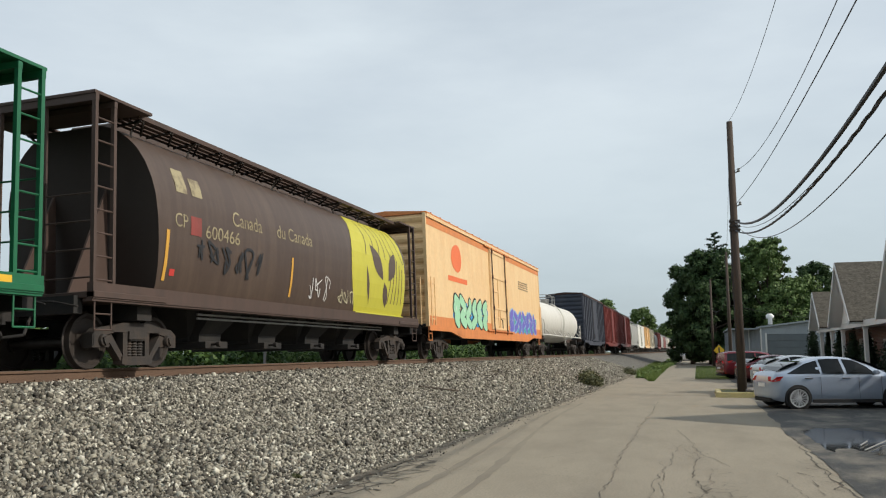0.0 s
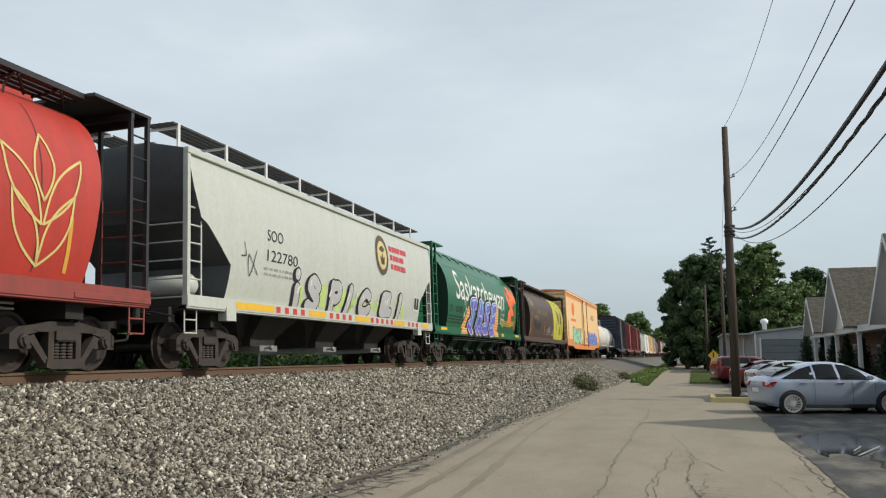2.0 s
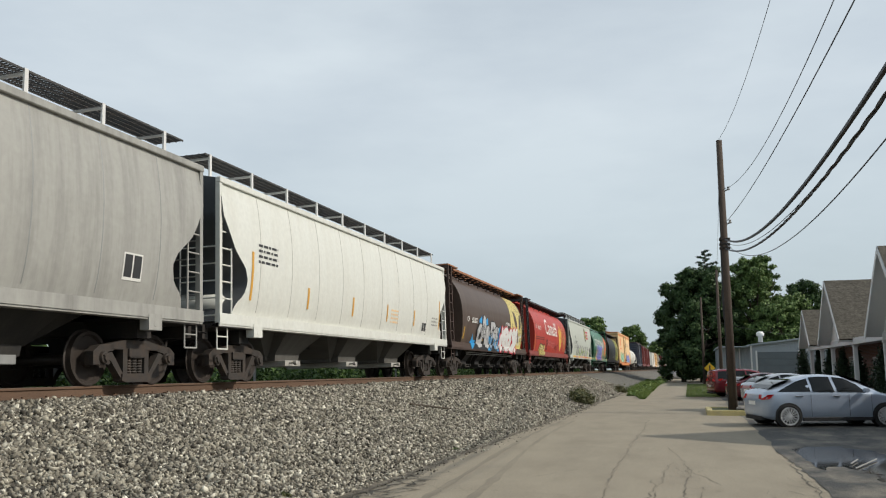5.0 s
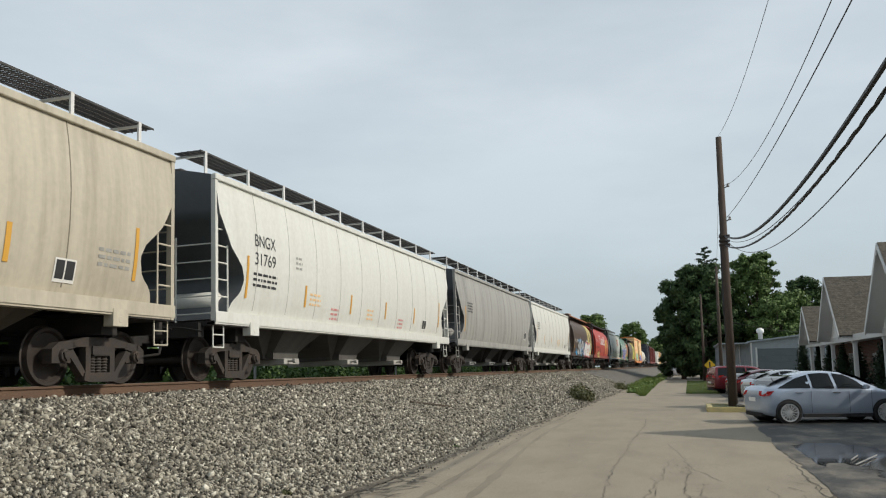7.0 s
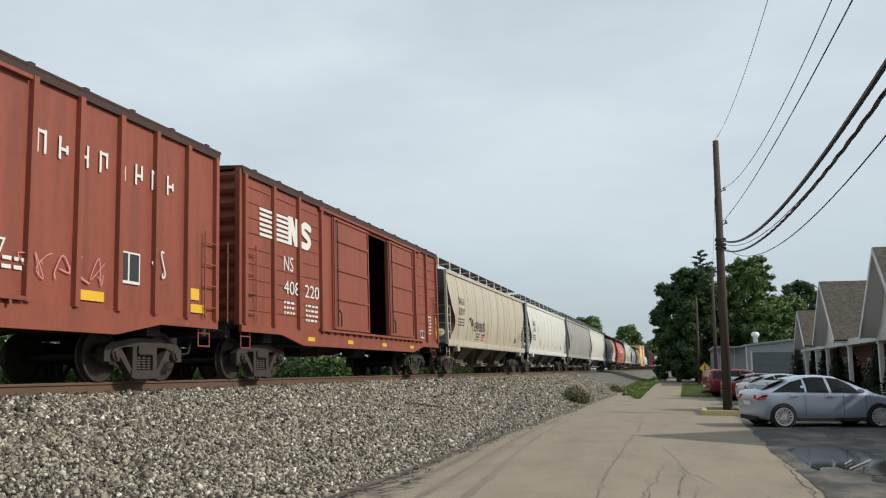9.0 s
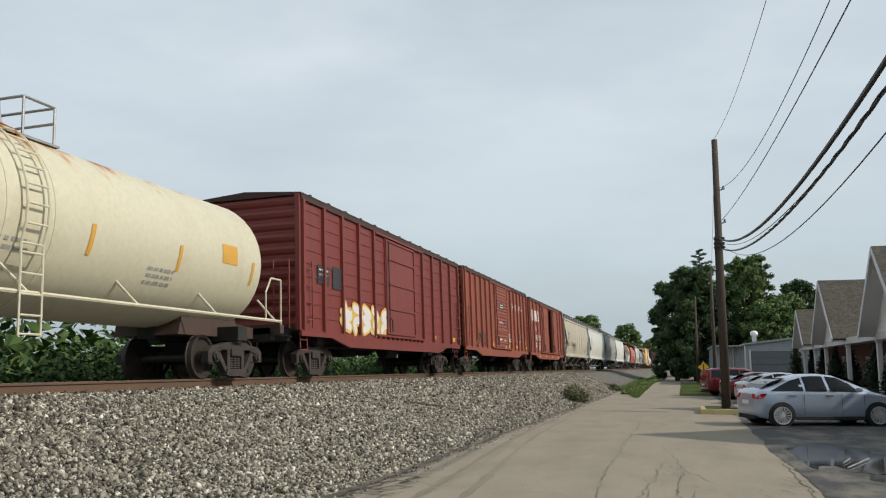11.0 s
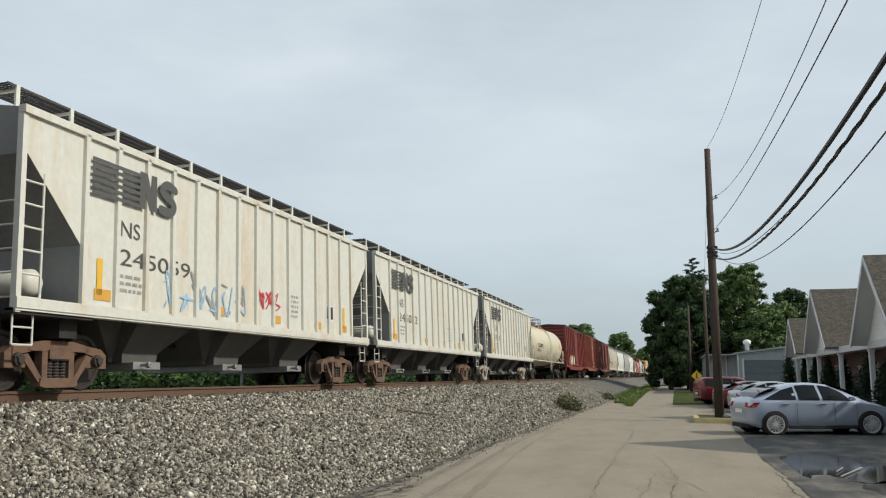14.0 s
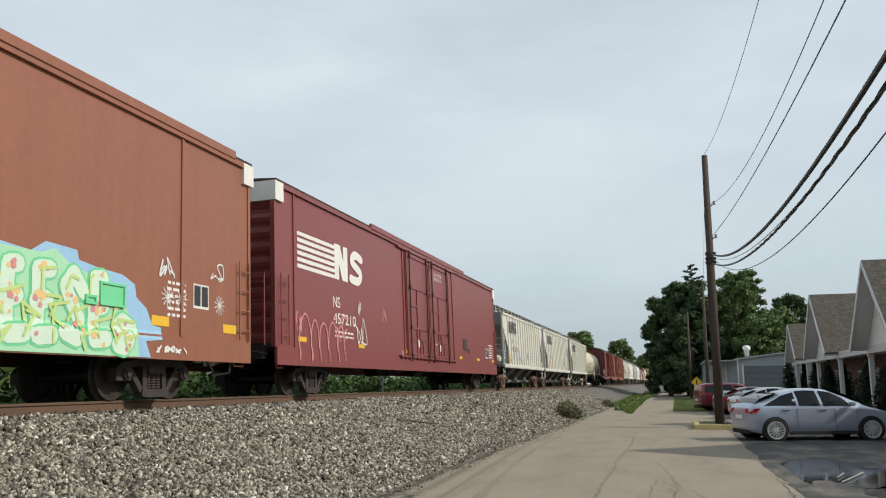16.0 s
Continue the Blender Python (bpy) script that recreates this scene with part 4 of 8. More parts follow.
def top_walk(car, h, z, mat, post_mat, gap=1.78):
    """A grated walkway on short posts along the roof."""
    for s in (1, -1):
        bm = bmesh.new()
        x0, x1 = 0.52, 1.12
        y = -h + 0.1
        for k in range(5):
            x = s * (x0 + (x1 - x0) * k / 4)
            block(bm, x - 0.008, x + 0.008, -h + 0.1, h - 0.1, z - 0.015, z + 0.02)
        while y < h - 0.1:
            block(bm, min(s * x0, s * x1), max(s * x0, s * x1), y - 0.005, y + 0.005, z - 0.015, z + 0.01)
            y += 0.07
        wk = part("running_board", bm, mat, car)
        y = -h + 0.3
        while y < h:
            bm = bmesh.new()
            block(bm, s * 1.12 - 0.018, s * 1.12 + 0.018, y - 0.04, y + 0.04, z - 0.60, z + 0.03)
            block(bm, min(s * 0.4, s * 1.12), max(s * 0.4, s * 1.12), y - 0.03, y + 0.03, z - 0.07, z - 0.03)
            part("walkway_post", bm, post_mat, wk)
            y += gap
    bm = bmesh.new()
    block(bm, -0.42, 0.42, -h + 0.5, h - 0.5, z - 0.58, z - 0.20)
    part("roof_hatch", bevelled(bm, 0.04), mat, car)


def curved_hopper(near, far, label, body_mat, bay_mat, walk_mat, seams=True, top=4.14, notch="round", n=3, end_mat=None, seam_mat=None, name="covered_hopper"):
    """Smooth bowed-side covered hopper with cut-away ends."""
    car = car_root(name, label, "hopper car", near, far)
    h = car["half"]

    def skin(z):
        return between(CURVY, z)
    SKIN[car.name] = skin
    cut = [(1.25, 0.55), (1.6, 0.7), (1.8, 0.98), (2.1, 1.08), (2.35, 0.95), (2.7, 0.5), (3.0, 0.3), (3.35, 0.08), (4.2, 0.05)] if notch == "round" else [(1.25, 1.45), (2.05, 1.5), (2.75, 0.6), (2.85, 0.35), (3.4, 0.15), (4.2, 0.05)]
    bm = bmesh.new()
    loft(bm, [(z, skin(z), -h + between(cut, z), h - between(cut, z)) for z in steps(1.25, top, 0.1)] + [(top + 0.14, 0.85, -h + 0.05, h - 0.05), (top + 0.17, 0.4, -h + 0.05, h - 0.05)])
    body = part("body", bm, body_mat, car, "", True)
    shade_ends(body, end_mat)
    body.data.set_sharp_from_angle(angle=radians(32))
    for s in (1, -1):
        bm = bmesh.new()
        block(bm, min(s * 1.44, s * 1.54), max(s * 1.44, s * 1.54), -h, h, top - 0.11, top + 0.015)
        part("roof_eave", bevelled(bm, 0.012), body_mat, car)
    if seams:
        y, k = -h + 1.6, 0
        bm = bmesh.new()
        while y < h - 1.4:
            zs = steps(1.45, top - 0.1, 0.12)
            pr = None
            for z in zs:
                x = skin(z)
                cur = [bm.verts.new((x - 0.004, y - 0.022, z)), bm.verts.new((x + 0.008, y, z)), bm.verts.new((x - 0.004, y + 0.022, z))]
                if pr:
                    bm.faces.new((pr[0], pr[1], cur[1], cur[0]))
                    bm.faces.new((pr[1], pr[2], cur[2], cur[1]))
                pr = cur
            y += 1.55
        part("weld_seam", bm, seam_mat or body_mat, car)
    sill(car, h, 1.14, 1.36, 1.535, body_mat)
    for s in (1, -1):
        open_hopper_end(car, h, s, body_mat, top)
        bm = bmesh.new()
        block(bm, 1.36, 1.545, s * (h - 1.55) - 0.19, s * (h - 1.55) + 0.19, 0.92, 1.2)
        lathe(bm, [(1.545, 0.055), (1.549, 0.05)], 10, "x", Matrix.Translation((0, s * (h - 1.55), 1.03)))
        part("jacking_pad", bm, body_mat, car)
    top_walk(car, h, top + 0.55, walk_mat, TRIM)
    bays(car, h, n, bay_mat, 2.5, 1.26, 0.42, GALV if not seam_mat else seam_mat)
    underframe(car, h, UNDER, STEEL, 1.45)
    return car


def ribbed_hopper(near, far, label, body_mat, bay_mat, walk_mat, ribs=16, top=4.12, end_mat=None, name="covered_hopper"):
    """Flat-sided covered hopper with outside ribs and slanted cut-away ends."""
    car = car_root(name, label, "hopper car", near, far)
    h = car["half"]
    SKIN[car.name] = lambda z: 1.502
    cut = [(1.22, 1.35), (2.25, 1.35), (3.45, 0.12), (4.2, 0.05)]
    bm = bmesh.new()
    loft(bm, [(z, 1.50, -h + between(cut, z), h - between(cut, z)) for z in (1.22, 1.7, 2.25, 2.6, 2.9, 3.2, 3.45, 3.8, top)] + [(top + 0.12, 0.8, -h + 0.05, h - 0.05)])
    shade_ends(part("body", bm, body_mat, car), end_mat)
    L = (2 * h - 2.8) / (ribs - 1)
    bm0 = bmesh.new()
    prism(bm0, [(1.498, -0.06), (1.56, -0.05), (1.56, 0.05), (1.498, 0.06)], "z", 1.3, top - 0.05)
    rib = mesh_of("rib", bm0, body_mat)
    for k in range(ribs):
        y = -h + 1.40 + L * k
        inset = h - abs(y)
        r = shared("rib", rib, car, pose(0, y, 0))
        if inset < 1.4:
            z0 = 3.45 - (inset - 0.12) * 0.97
            r.scale = (1, 1, (top - 0.05 - z0) / (top - 0.05 - 1.3))
            r.location.z = z0 - 1.3 * r.scale[2]
    for s in (1, -1):
        bm = bmesh.new()
        block(bm, min(s * 1.44, s * 1.56), max(s * 1.44, s * 1.56), -h, h, top - 0.10, top + 0.02)
        part("roof_eave", bm, body_mat, car)
    sill(car, h, 1.16, 1.32, 1.555, body_mat)
    for s in (1, -1):
        open_hopper_end(car, h, s, body_mat, top)
    top_walk(car, h, top + 0.43, walk_mat, body_mat, 1.2)
    bays(car, h, 3, bay_mat, 2.4, 1.24)
    underframe(car, h, UNDER, STEEL, 1.45)
    return car


def boxcar(near, far, label, body_mat, top, ribs=0, doors=((-1.5, 1.5),), open_gap=None, truck_in=1.75, cap=None, sill_mat=None, plug=False, low=1.12, skirt=False, creased=True, fascia=0.0, name="boxcar"):
    """Steel boxcar: walls, corrugated ends, roof, doors with bars, ladders, side sill."""
    car = car_root(name, label, "boxcar", near, far)
    h = car["half"]
    sill_mat = sill_mat or body_mat
    w = 1.50
    SKIN[car.name] = lambda z: w + (0.034 if skirt and z < 1.16 else 0.02 if ribs else 0.0)
    gap = open_gap or (0, 0)
    for s in (1, -1):
        bm = bmesh.new()
        spans = [(-h, gap[0]), (gap[1], h)] if open_gap and s > 0 else [(-h, h)]
        for a, b in spans:
            block(bm, min(s * (w - 0.08), s * w), max(s * (w - 0.08), s * w), a, b, low, top)
        if open_gap and s > 0:
            block(bm, w - 0.08, w, gap[0], gap[1], top - 0.28, top)
        part("side_wall", bm, body_mat, car)
    bm = bmesh.new()
    prism(bm, [(-w - 0.06, top - 0.02), (w + 0.06, top - 0.02), (w + 0.06, top + 0.035), (0, top + 0.16), (-w - 0.06, top + 0.035)], "y", -h - 0.04, h + 0.04)
    y = -h + 0.6
    while y < h:
        if skirt:
            break
        prism(bm, [(-w - 0.05, top + 0.02), (w + 0.05, top + 0.02), (w + 0.05, top + 0.075), (0, top + 0.2), (-w - 0.05, top + 0.075)], "y", y - 0.05, y + 0.05)
        y += 1.2
    part("roof", bm, ROOFDARK if ribs or skirt else sill_mat, car)
    bm = bmesh.new()
    block(bm, -w + 0.08, w - 0.08, -h, h, low, low + 0.1)
    part("floor", bm, UNDER, car)
    for s in (1, -1):
        bm = bmesh.new()
        pts = [(s * h, low)]
        n = 11
        dz = (top - low) / n
        for i in range(n):
            z = low + dz * i
            for f, d in ((0.1, 0.0), (0.3, 0.05), (0.55, 0.075), (0.8, 0.05), (0.95, 0.0)):
                pts.append((s * (h + d - 0.06), z + dz * f))
        pts += [(s * (h - 0.06), top), (s * (h - 0.14), top), (s * (h - 0.14), low)]
        prism(bm, pts, "x", -w + 0.01, w - 0.03)
        for x in (w - 0.03, -w + 0.03):
            block(bm, x - 0.06, x + 0.055, s * h - 0.09, s * h + 0.012, low, top)
        part("corrugated_end", bm, body_mat, car)
        ladder(car, w + 0.075, s * (h - 0.35), low + 0.05, low + 1.75, 0.42, 4, body_mat, "y", 0.016)
        ladder(car, 1.05, s * (h + 0.12), low + 0.05, low + 1.75, 0.42, 4, body_mat, "x", 0.016)
        stirrup(car, s * (h - 0.35), sill_mat, low + 0.02)
        if cap:
            bm = bmesh.new()
            block(bm, -w - 0.066, w + 0.066, s * h - (0.34 if s > 0 else 0.1), s * h + (0.1 if s > 0 else 0.34), top - 0.5, top - 0.024)
            part("corner_patch", bm, cap, car, "white painted upper corner band")
    if ribs:
        bm0 = bmesh.new()
        prism(bm0, [(w - 0.002, -0.065), (w + 0.085, -0.055), (w + 0.085, 0.055), (w - 0.002, 0.065)], "z", low + 0.02, top - 0.12)
        rib = mesh_of("rib", bm0, body_mat)
        for k in range(ribs):
            y = -h + 0.12 + (2 * h - 0.24) * k / (ribs - 1)
            if any(a - 0.1 < y < b + 0.1 for a, b in doors) or (open_gap and gap[0] - 0.1 < y < gap[1] + 0.1):
                continue
            shared("rib", rib, car, pose(0, y, 0))
            shared("rib", rib, car, pose(0, y, 0, 0, 0, 180))
        bm = bmesh.new()
        for i in range(9 if creased else 0):
            z = low + 0.35 + (top - low - 0.7) * i / 8
            for k in range(ribs - 1):
                y = -h + 0.12 + (2 * h - 0.24) * (k + 0.5) / (ribs - 1)
                d = (2 * h - 0.24) / (ribs - 1)
                if any(a - 0.3 < y < b + 0.3 for a, b in doors) or (open_gap and gap[0] - 0.3 < y < gap[1] + 0.3):
                    continue
                block(bm, w - 0.004, w + 0.018, y - d / 2 + 0.12, y + d / 2 - 0.12, z - 0.016, z + 0.016)
        if creased:
            part("panel_crease", bm, body_mat, car)
        else:
            bm.free()
    for s in (1, -1):
        bm = bmesh.new()
        block(bm, min(s * (w - 0.03), s * (w + 0.06)), max(s * (w - 0.03), s * (w + 0.06)), -h, h, top - 0.14, top + 0.0)
        part("top_rail", bm, ROOFDARK if ribs else body_mat, car)
        if fascia:
            bm = bmesh.new()
            block(bm, min(s * (w + 0.0), s * (w + 0.085)), max(s * (w + 0.0), s * (w + 0.085)), -fascia, fascia, top - 0.05, top + 0.13)
            part("door_track_cover", bevelled(bm, 0.01), body_mat, car)
        bm = bmesh.new()
        d = truck_in * 2.0
        pts = [(-h, low - 0.14), (-h, low + 0.02), (h, low + 0.02), (h, low - 0.14), (h - d * 0.55, low - 0.14), (h - d * 0.9, low - 0.36), (-h + d * 0.9, low - 0.36), (-h + d * 0.55, low - 0.14)]
        if skirt:
            pts = [(-h, low - 0.42), (-h, low + 0.02), (h, low + 0.02), (h, low - 0.42)]
        prism(bm, pts, "x", min(s * (w - 0.04), s * (w + 0.03)), max(s * (w - 0.04), s * (w + 0.03)))
        part("side_sill", bm, sill_mat, car)
    for a, b in doors:
        for s in (1, -1):
            x = w + 0.03
            bm = bmesh.new()
            block(bm, x - 0.04, x + 0.02, a, b, low + 0.12, top - 0.22)
            bevelled(bm, 0.012)
            if s < 0:
                bmesh.ops.rotate(bm, verts=bm.verts, matrix=Matrix.Rotation(math.pi, 3, "Z"))
            door = part("door", bm, body_mat, car)
            flip = Matrix.Rotation(math.pi if s < 0 else 0.0, 4, "Z")
            if not plug:
                bars = [(a + 0.03, b - 0.03, z - 0.035, z + 0.035) for z in (low + 0.16, low + 0.95, low + 1.75, low + 2.55, top - 0.28)]
                bars += [(y - 0.03, y + 0.03, low + 0.14, top - 0.24) for y in (a + 0.05, b - 0.05)]
            else:
                m = a + 0.42 * (b - a)
                bars = [(a + 0.03, b - 0.03, z - 0.04, z + 0.04) for z in (low + 0.16, 2.22, 3.66, top - 0.34)]
                bars += [(y - 0.04, y + 0.04, low + 0.14, top - 0.24) for y in (a + 0.05, b - 0.05)]
                bars += [(m - 0.03, m + 0.03, 2.26, 3.62), (a + 0.35, m - 0.03, 2.98, 3.04), (a + 0.35, m - 0.1, 1.78, 1.83), (m + 0.35, b - 0.45, 1.80, 1.85), (m - 0.12, m - 0.06, 1.2, 2.18), (m + 0.22, m + 0.28, 1.2, 2.18)]
            for k, (y0, y1, z0, z1) in enumerate(bars):
                bm = bmesh.new()
                block(bm, x, x + 0.05 + 0.0015 * (k % 4), y0, y1, z0, z1, flip)
                part("door_bar", bm, body_mat, door)
            for y in ((a + 0.30, b - 0.42) if plug else (a + 0.2,)):
                bm = bmesh.new()
                rod(bm, (s * (x + 0.07), s * y, low - 0.1 if plug else low + 0.2), (s * (x + 0.07), s * y, top - 0.15 if plug else top - 0.3), 0.026 if plug else 0.02)
                if plug:
                    for z in (low + 0.1, 2.22, 3.66, top - 0.34):
                        block(bm, x + 0.045, x + 0.11, y - 0.055, y + 0.055, z - 0.07, z + 0.07, flip)
                part("lock_rod", bm, ROOFDARK if plug else STEEL, door, "dark lock rod")
            bm = bmesh.new()
            y = a + 0.50 * (b - a) if plug else a + 0.2
            rods(bm, [(s * (x + 0.05), s * (y + 0.1), low + 0.65), (s * (x + 0.11), s * (y + 0.12), low + 0.55), (s * (x + 0.11), s * (y + 0.12), low + 0.2)], 0.022)
            part("door_handle", bm, STEEL, door)
    da = min([a for a, b in doors] + [gap[0]])
    db = max([b for a, b in doors] + [gap[1]])
    bm = bmesh.new()
    block(bm, w, w + 0.11, da - 0.9, db + 0.9, low + 0.03, low + 0.09)
    part("door_track", bm, sill_mat, car)
    bm = bmesh.new()
    block(bm, w, w + 0.09, da - 0.9, db + 0.9, top - 0.20, top - 0.14)
    part("door_track", bm, sill_mat, car)
    y = da - 0.8
    while y < db + 0.9:
        bm = bmesh.new()
        block(bm, w, w + 0.105, y, y + 0.05, low - 0.04, low + 0.028)
        part("track_bracket", bm, sill_mat, car)
        y += 0.45
    underframe(car, h, UNDER, STEEL, truck_in)
    bm = bmesh.new()
    block(bm, -0.6, -0.1, -1.2, 0.0, 0.62, 0.95)
    lathe(bm, [(-0.5, 0.22), (0.5, 0.22)], 12, "y", Matrix.Translation((0.55, 1.3, 0.78)))
    rod(bm, (0.4, -h + 2, 0.85), (0.4, h - 2, 0.85), 0.03)
    part("brake_gear", bm, UNDER, car)
    return car


def tank_car(near, far, label, body_mat, frame_mat, r=1.42, axis=2.62, name="tank_car"):
    """Tank car: barrel with dished heads, walkway, ladder, platform and guard rails."""
    car = car_root(name, label, "tank car", near, far)
    h = car["half"]

    def skin(z):
        return math.sqrt(max(0.01, r * r - (z - axis) ** 2))
    SKIN[car.name] = skin
    e = h - 0.55
    bm = bmesh.new()
    prof = [(-e, 0.02)] + [(-e + 0.55 * (1 - math.cos(a)), r * math.sin(a)) for a in steps(0.15, 1.5708, 0.17)]
    prof = prof + [(-u, q) for u, q in prof[::-1]]
    lathe(bm, prof, 40, "y", Matrix.Translation((0, 0, axis)))
    body = part("tank", bm, body_mat, car, "", True)
    bm = bmesh.new()
    for y in (-h * 0.06, h * 0.06):
        lathe(bm, [(y - 0.035, r + 0.004), (y - 0.03, r + 0.012), (y + 0.03, r + 0.012), (y + 0.035, r + 0.004)], 40, "y", Matrix.Translation((0, 0, axis)))
    part("tank_band", bm, body_mat, car)
    for s in (1, -1):
        bm = bmesh.new()
        prism(bm, [(s * (h - 0.1), 0.9), (s * (h - 3.2), 0.9), (s * (h - 3.0), 1.55), (s * (h - 1.2), 1.7), (s * (h - 0.9), 1.2), (s * (h - 0.1), 1.15)], "x", -0.75, 0.75)
        block(bm, -1.45, 1.45, s * h - 0.1, s * h + 0.1, 1.0, 1.2)
        part("tank_saddle", bm, frame_mat, car)
        bm = bmesh.new()
        x = s * 1.42
        rods(bm, [(x, -h, 1.28), (x, h, 1.28)], 0.035)
        for y in steps(-h + 0.3, h - 0.3, 2.4):
            rod(bm, (x, y, 1.28), (s * 1.15, y - 0.35, 1.75), 0.025)
        for q in (1, -1):
            rods(bm, [(x, q * h, 1.1), (x, q * h, 2.25), (x, q * (h - 0.5), 2.25), (x, q * (h - 0.75), 1.9), (x, q * (h - 0.75), 1.28)], 0.022)
        part("hand_rail", bm, body_mat, car)
        bm = bmesh.new()
        for dy in (-0.22, 0.22):
            pts = [(s * 1.47, dy, 0.65), (s * 1.47, dy, 1.3)] + [(s * (r + 0.1) * math.cos(a), dy, axis + (r + 0.1) * math.sin(a)) for a in steps(-0.35, 1.2, 0.2)]
            rods(bm, pts, 0.02)
        for a in steps(-0.35, 1.15, 0.2):
            rod(bm, (s * (r + 0.1) * math.cos(a), -0.22, axis + (r + 0.1) * math.sin(a)), (s * (r + 0.1) * math.cos(a), 0.22, axis + (r + 0.1) * math.sin(a)), 0.018)
        for z in (0.68, 0.95, 1.25, 1.55, 1.85):
            rod(bm, (s * 1.47, -0.22, z), (s * 1.47, 0.22, z), 0.018)
        part("ladder", bm, body_mat, car)
    zt = axis + r
    bm = bmesh.new()
    lathe(bm, [(zt - 0.1, 0.42), (zt + 0.27, 0.42), (zt + 0.29, 0.46), (zt + 0.34, 0.46), (zt + 0.37, 0.3), (zt + 0.37, 0.001)], 20, "z", Matrix.Translation((0, 0.1, 0)))
    lathe(bm, [(zt - 0.1, 0.2), (zt + 0.22, 0.2), (zt + 0.25, 0.001)], 14, "z", Matrix.Translation((0, -1.9, 0)))
    lathe(bm, [(zt - 0.1, 0.12), (zt + 0.3, 0.12), (zt + 0.32, 0.001)], 12, "z", Matrix.Translation((0.1, -2.7, 0)))
    part("dome", bm, GALV, car, "grey dome and valve housings", True)
    bm = bmesh.new()
    block(bm, -0.7, 0.7, -0.6, 1.4, zt - 0.14, zt - 0.1)
    part("platform", bm, GALV, car)
    bm = bmesh.new()
    for x in (0.62, -0.62):
        rods(bm, [(x, -2.3, zt - 0.3), (x, -2.25, zt + 0.42), (x, -2.1, zt + 0.52), (x, 0.1, zt + 0.56), (x, 0.2, zt - 0.1)], 0.024)
        rods(bm, [(x, 0.65, zt - 0.2), (x, 0.65, zt + 0.55), (x, 1.35, zt + 0.55), (x, 1.35, zt - 0.2)], 0.024)
    for y, z in ((-2.1, 0.52), (1.35, 0.55), (1.35, 0.28), (0.65, 0.55)):
        rod(bm, (-0.62, y, zt + z), (0.62, y, zt + z), 0.024)
    part("guard_rail", bm, GALV, car)
    underframe(car, h, frame_mat, STEEL, 1.5, False)
    return car

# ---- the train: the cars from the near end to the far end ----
# darkened end colours imitate shade; the grey also serves one car's seams
ENDDARK = paint("dark_end_shade", (0.085, 0.093, 0.10), 0.6, (0.03, 0.03, 0.03), 0.5)
ENDGREY = paint("grey_end_shade_and_seam", (0.26, 0.265, 0.26), 0.6, (0.12, 0.115, 0.105), 0.55)
SEAMGREY = paint("grey_seam", (0.40, 0.39, 0.36), 0.6, (0.2, 0.19, 0.17), 0.6)
SEAM = paint("grimy_seam", (0.20, 0.17, 0.125), 0.6, (0.10, 0.085, 0.06), 0.7)
BROWN = paint("dark_brown_paint", (0.070, 0.045, 0.033), 0.7, (0.135, 0.092, 0.064), 0.5)
# brown with the shade inside the car's end painted in
SHADEBROWN = paint("shaded_brown_end", (0.032, 0.021, 0.016), 0.6, (0.02, 0.015, 0.012), 0.7)
BROWNF = paint("rusty_brown_frame", (0.075, 0.045, 0.034), 0.6, (0.03, 0.024, 0.02), 0.7)
GREENP = paint("bright_green_paint", (0.012, 0.125, 0.052), 0.3, (0.02, 0.06, 0.035), 0.35)
GREYP = paint("pale_grey_paint", (0.50, 0.525, 0.47), 0.22, (0.30, 0.29, 0.25), 0.45)
REDP = paint("bright_red_paint", (0.46, 0.045, 0.03), 0.45, (0.17, 0.04, 0.03), 0.45)
REDF = paint("dull_red_frame", (0.26, 0.05, 0.04), 0.6, (0.07, 0.04, 0.03), 0.6)
WHITEP = paint("white_hopper_paint", (0.655, 0.66, 0.61), 0.28, (0.42, 0.38, 0.30), 0.45)
TANP = paint("dusty_cream_paint", (0.50, 0.455, 0.36), 0.65, (0.22, 0.185, 0.135), 0.55)
DULLP = paint("sooty_grey_paint", (0.34, 0.335, 0.31), 0.75, (0.13, 0.125, 0.115), 0.6)
RIBP = paint("weathered_white_paint", (0.60, 0.60, 0.535), 0.75, (0.50, 0.34, 0.15), 0.55, (0.8, 1.6, 0.28), (0.50, 0.78))
BOXRED = paint("faded_oxide_red", (0.265, 0.068, 0.038), 0.75, (0.11, 0.036, 0.026), 0.6)
BOXDARK = paint("dark_oxide_red", (0.19, 0.032, 0.024), 0.6, (0.09, 0.025, 0.021), 0.55)
MAROON = paint("maroon_paint", (0.215, 0.05, 0.045), 0.35, (0.15, 0.048, 0.042), 0.4)
TERRA = paint("terracotta_paint", (0.275, 0.105, 0.058), 0.5, (0.205, 0.072, 0.042), 0.45)
PEACH = paint("faded_peach_paint", (0.80, 0.56, 0.29), 0.45, (0.66, 0.31, 0.11), 0.55, (0.7, 2.2, 0.5))
ORANGE = paint("orange_band_paint", (0.68, 0.24, 0.07), 0.5, (0.36, 0.12, 0.05), 0.6)
NAVY = paint("dark_navy_paint", (0.035, 0.042, 0.062), 0.6, (0.16, 0.15, 0.145), 0.6)
CREAM = paint("cream_tank_paint", (0.585, 0.55, 0.41), 0.45, (0.44, 0.33, 0.17), 0.5, (1.4, 1.4, 0.5), (0.52, 0.85))
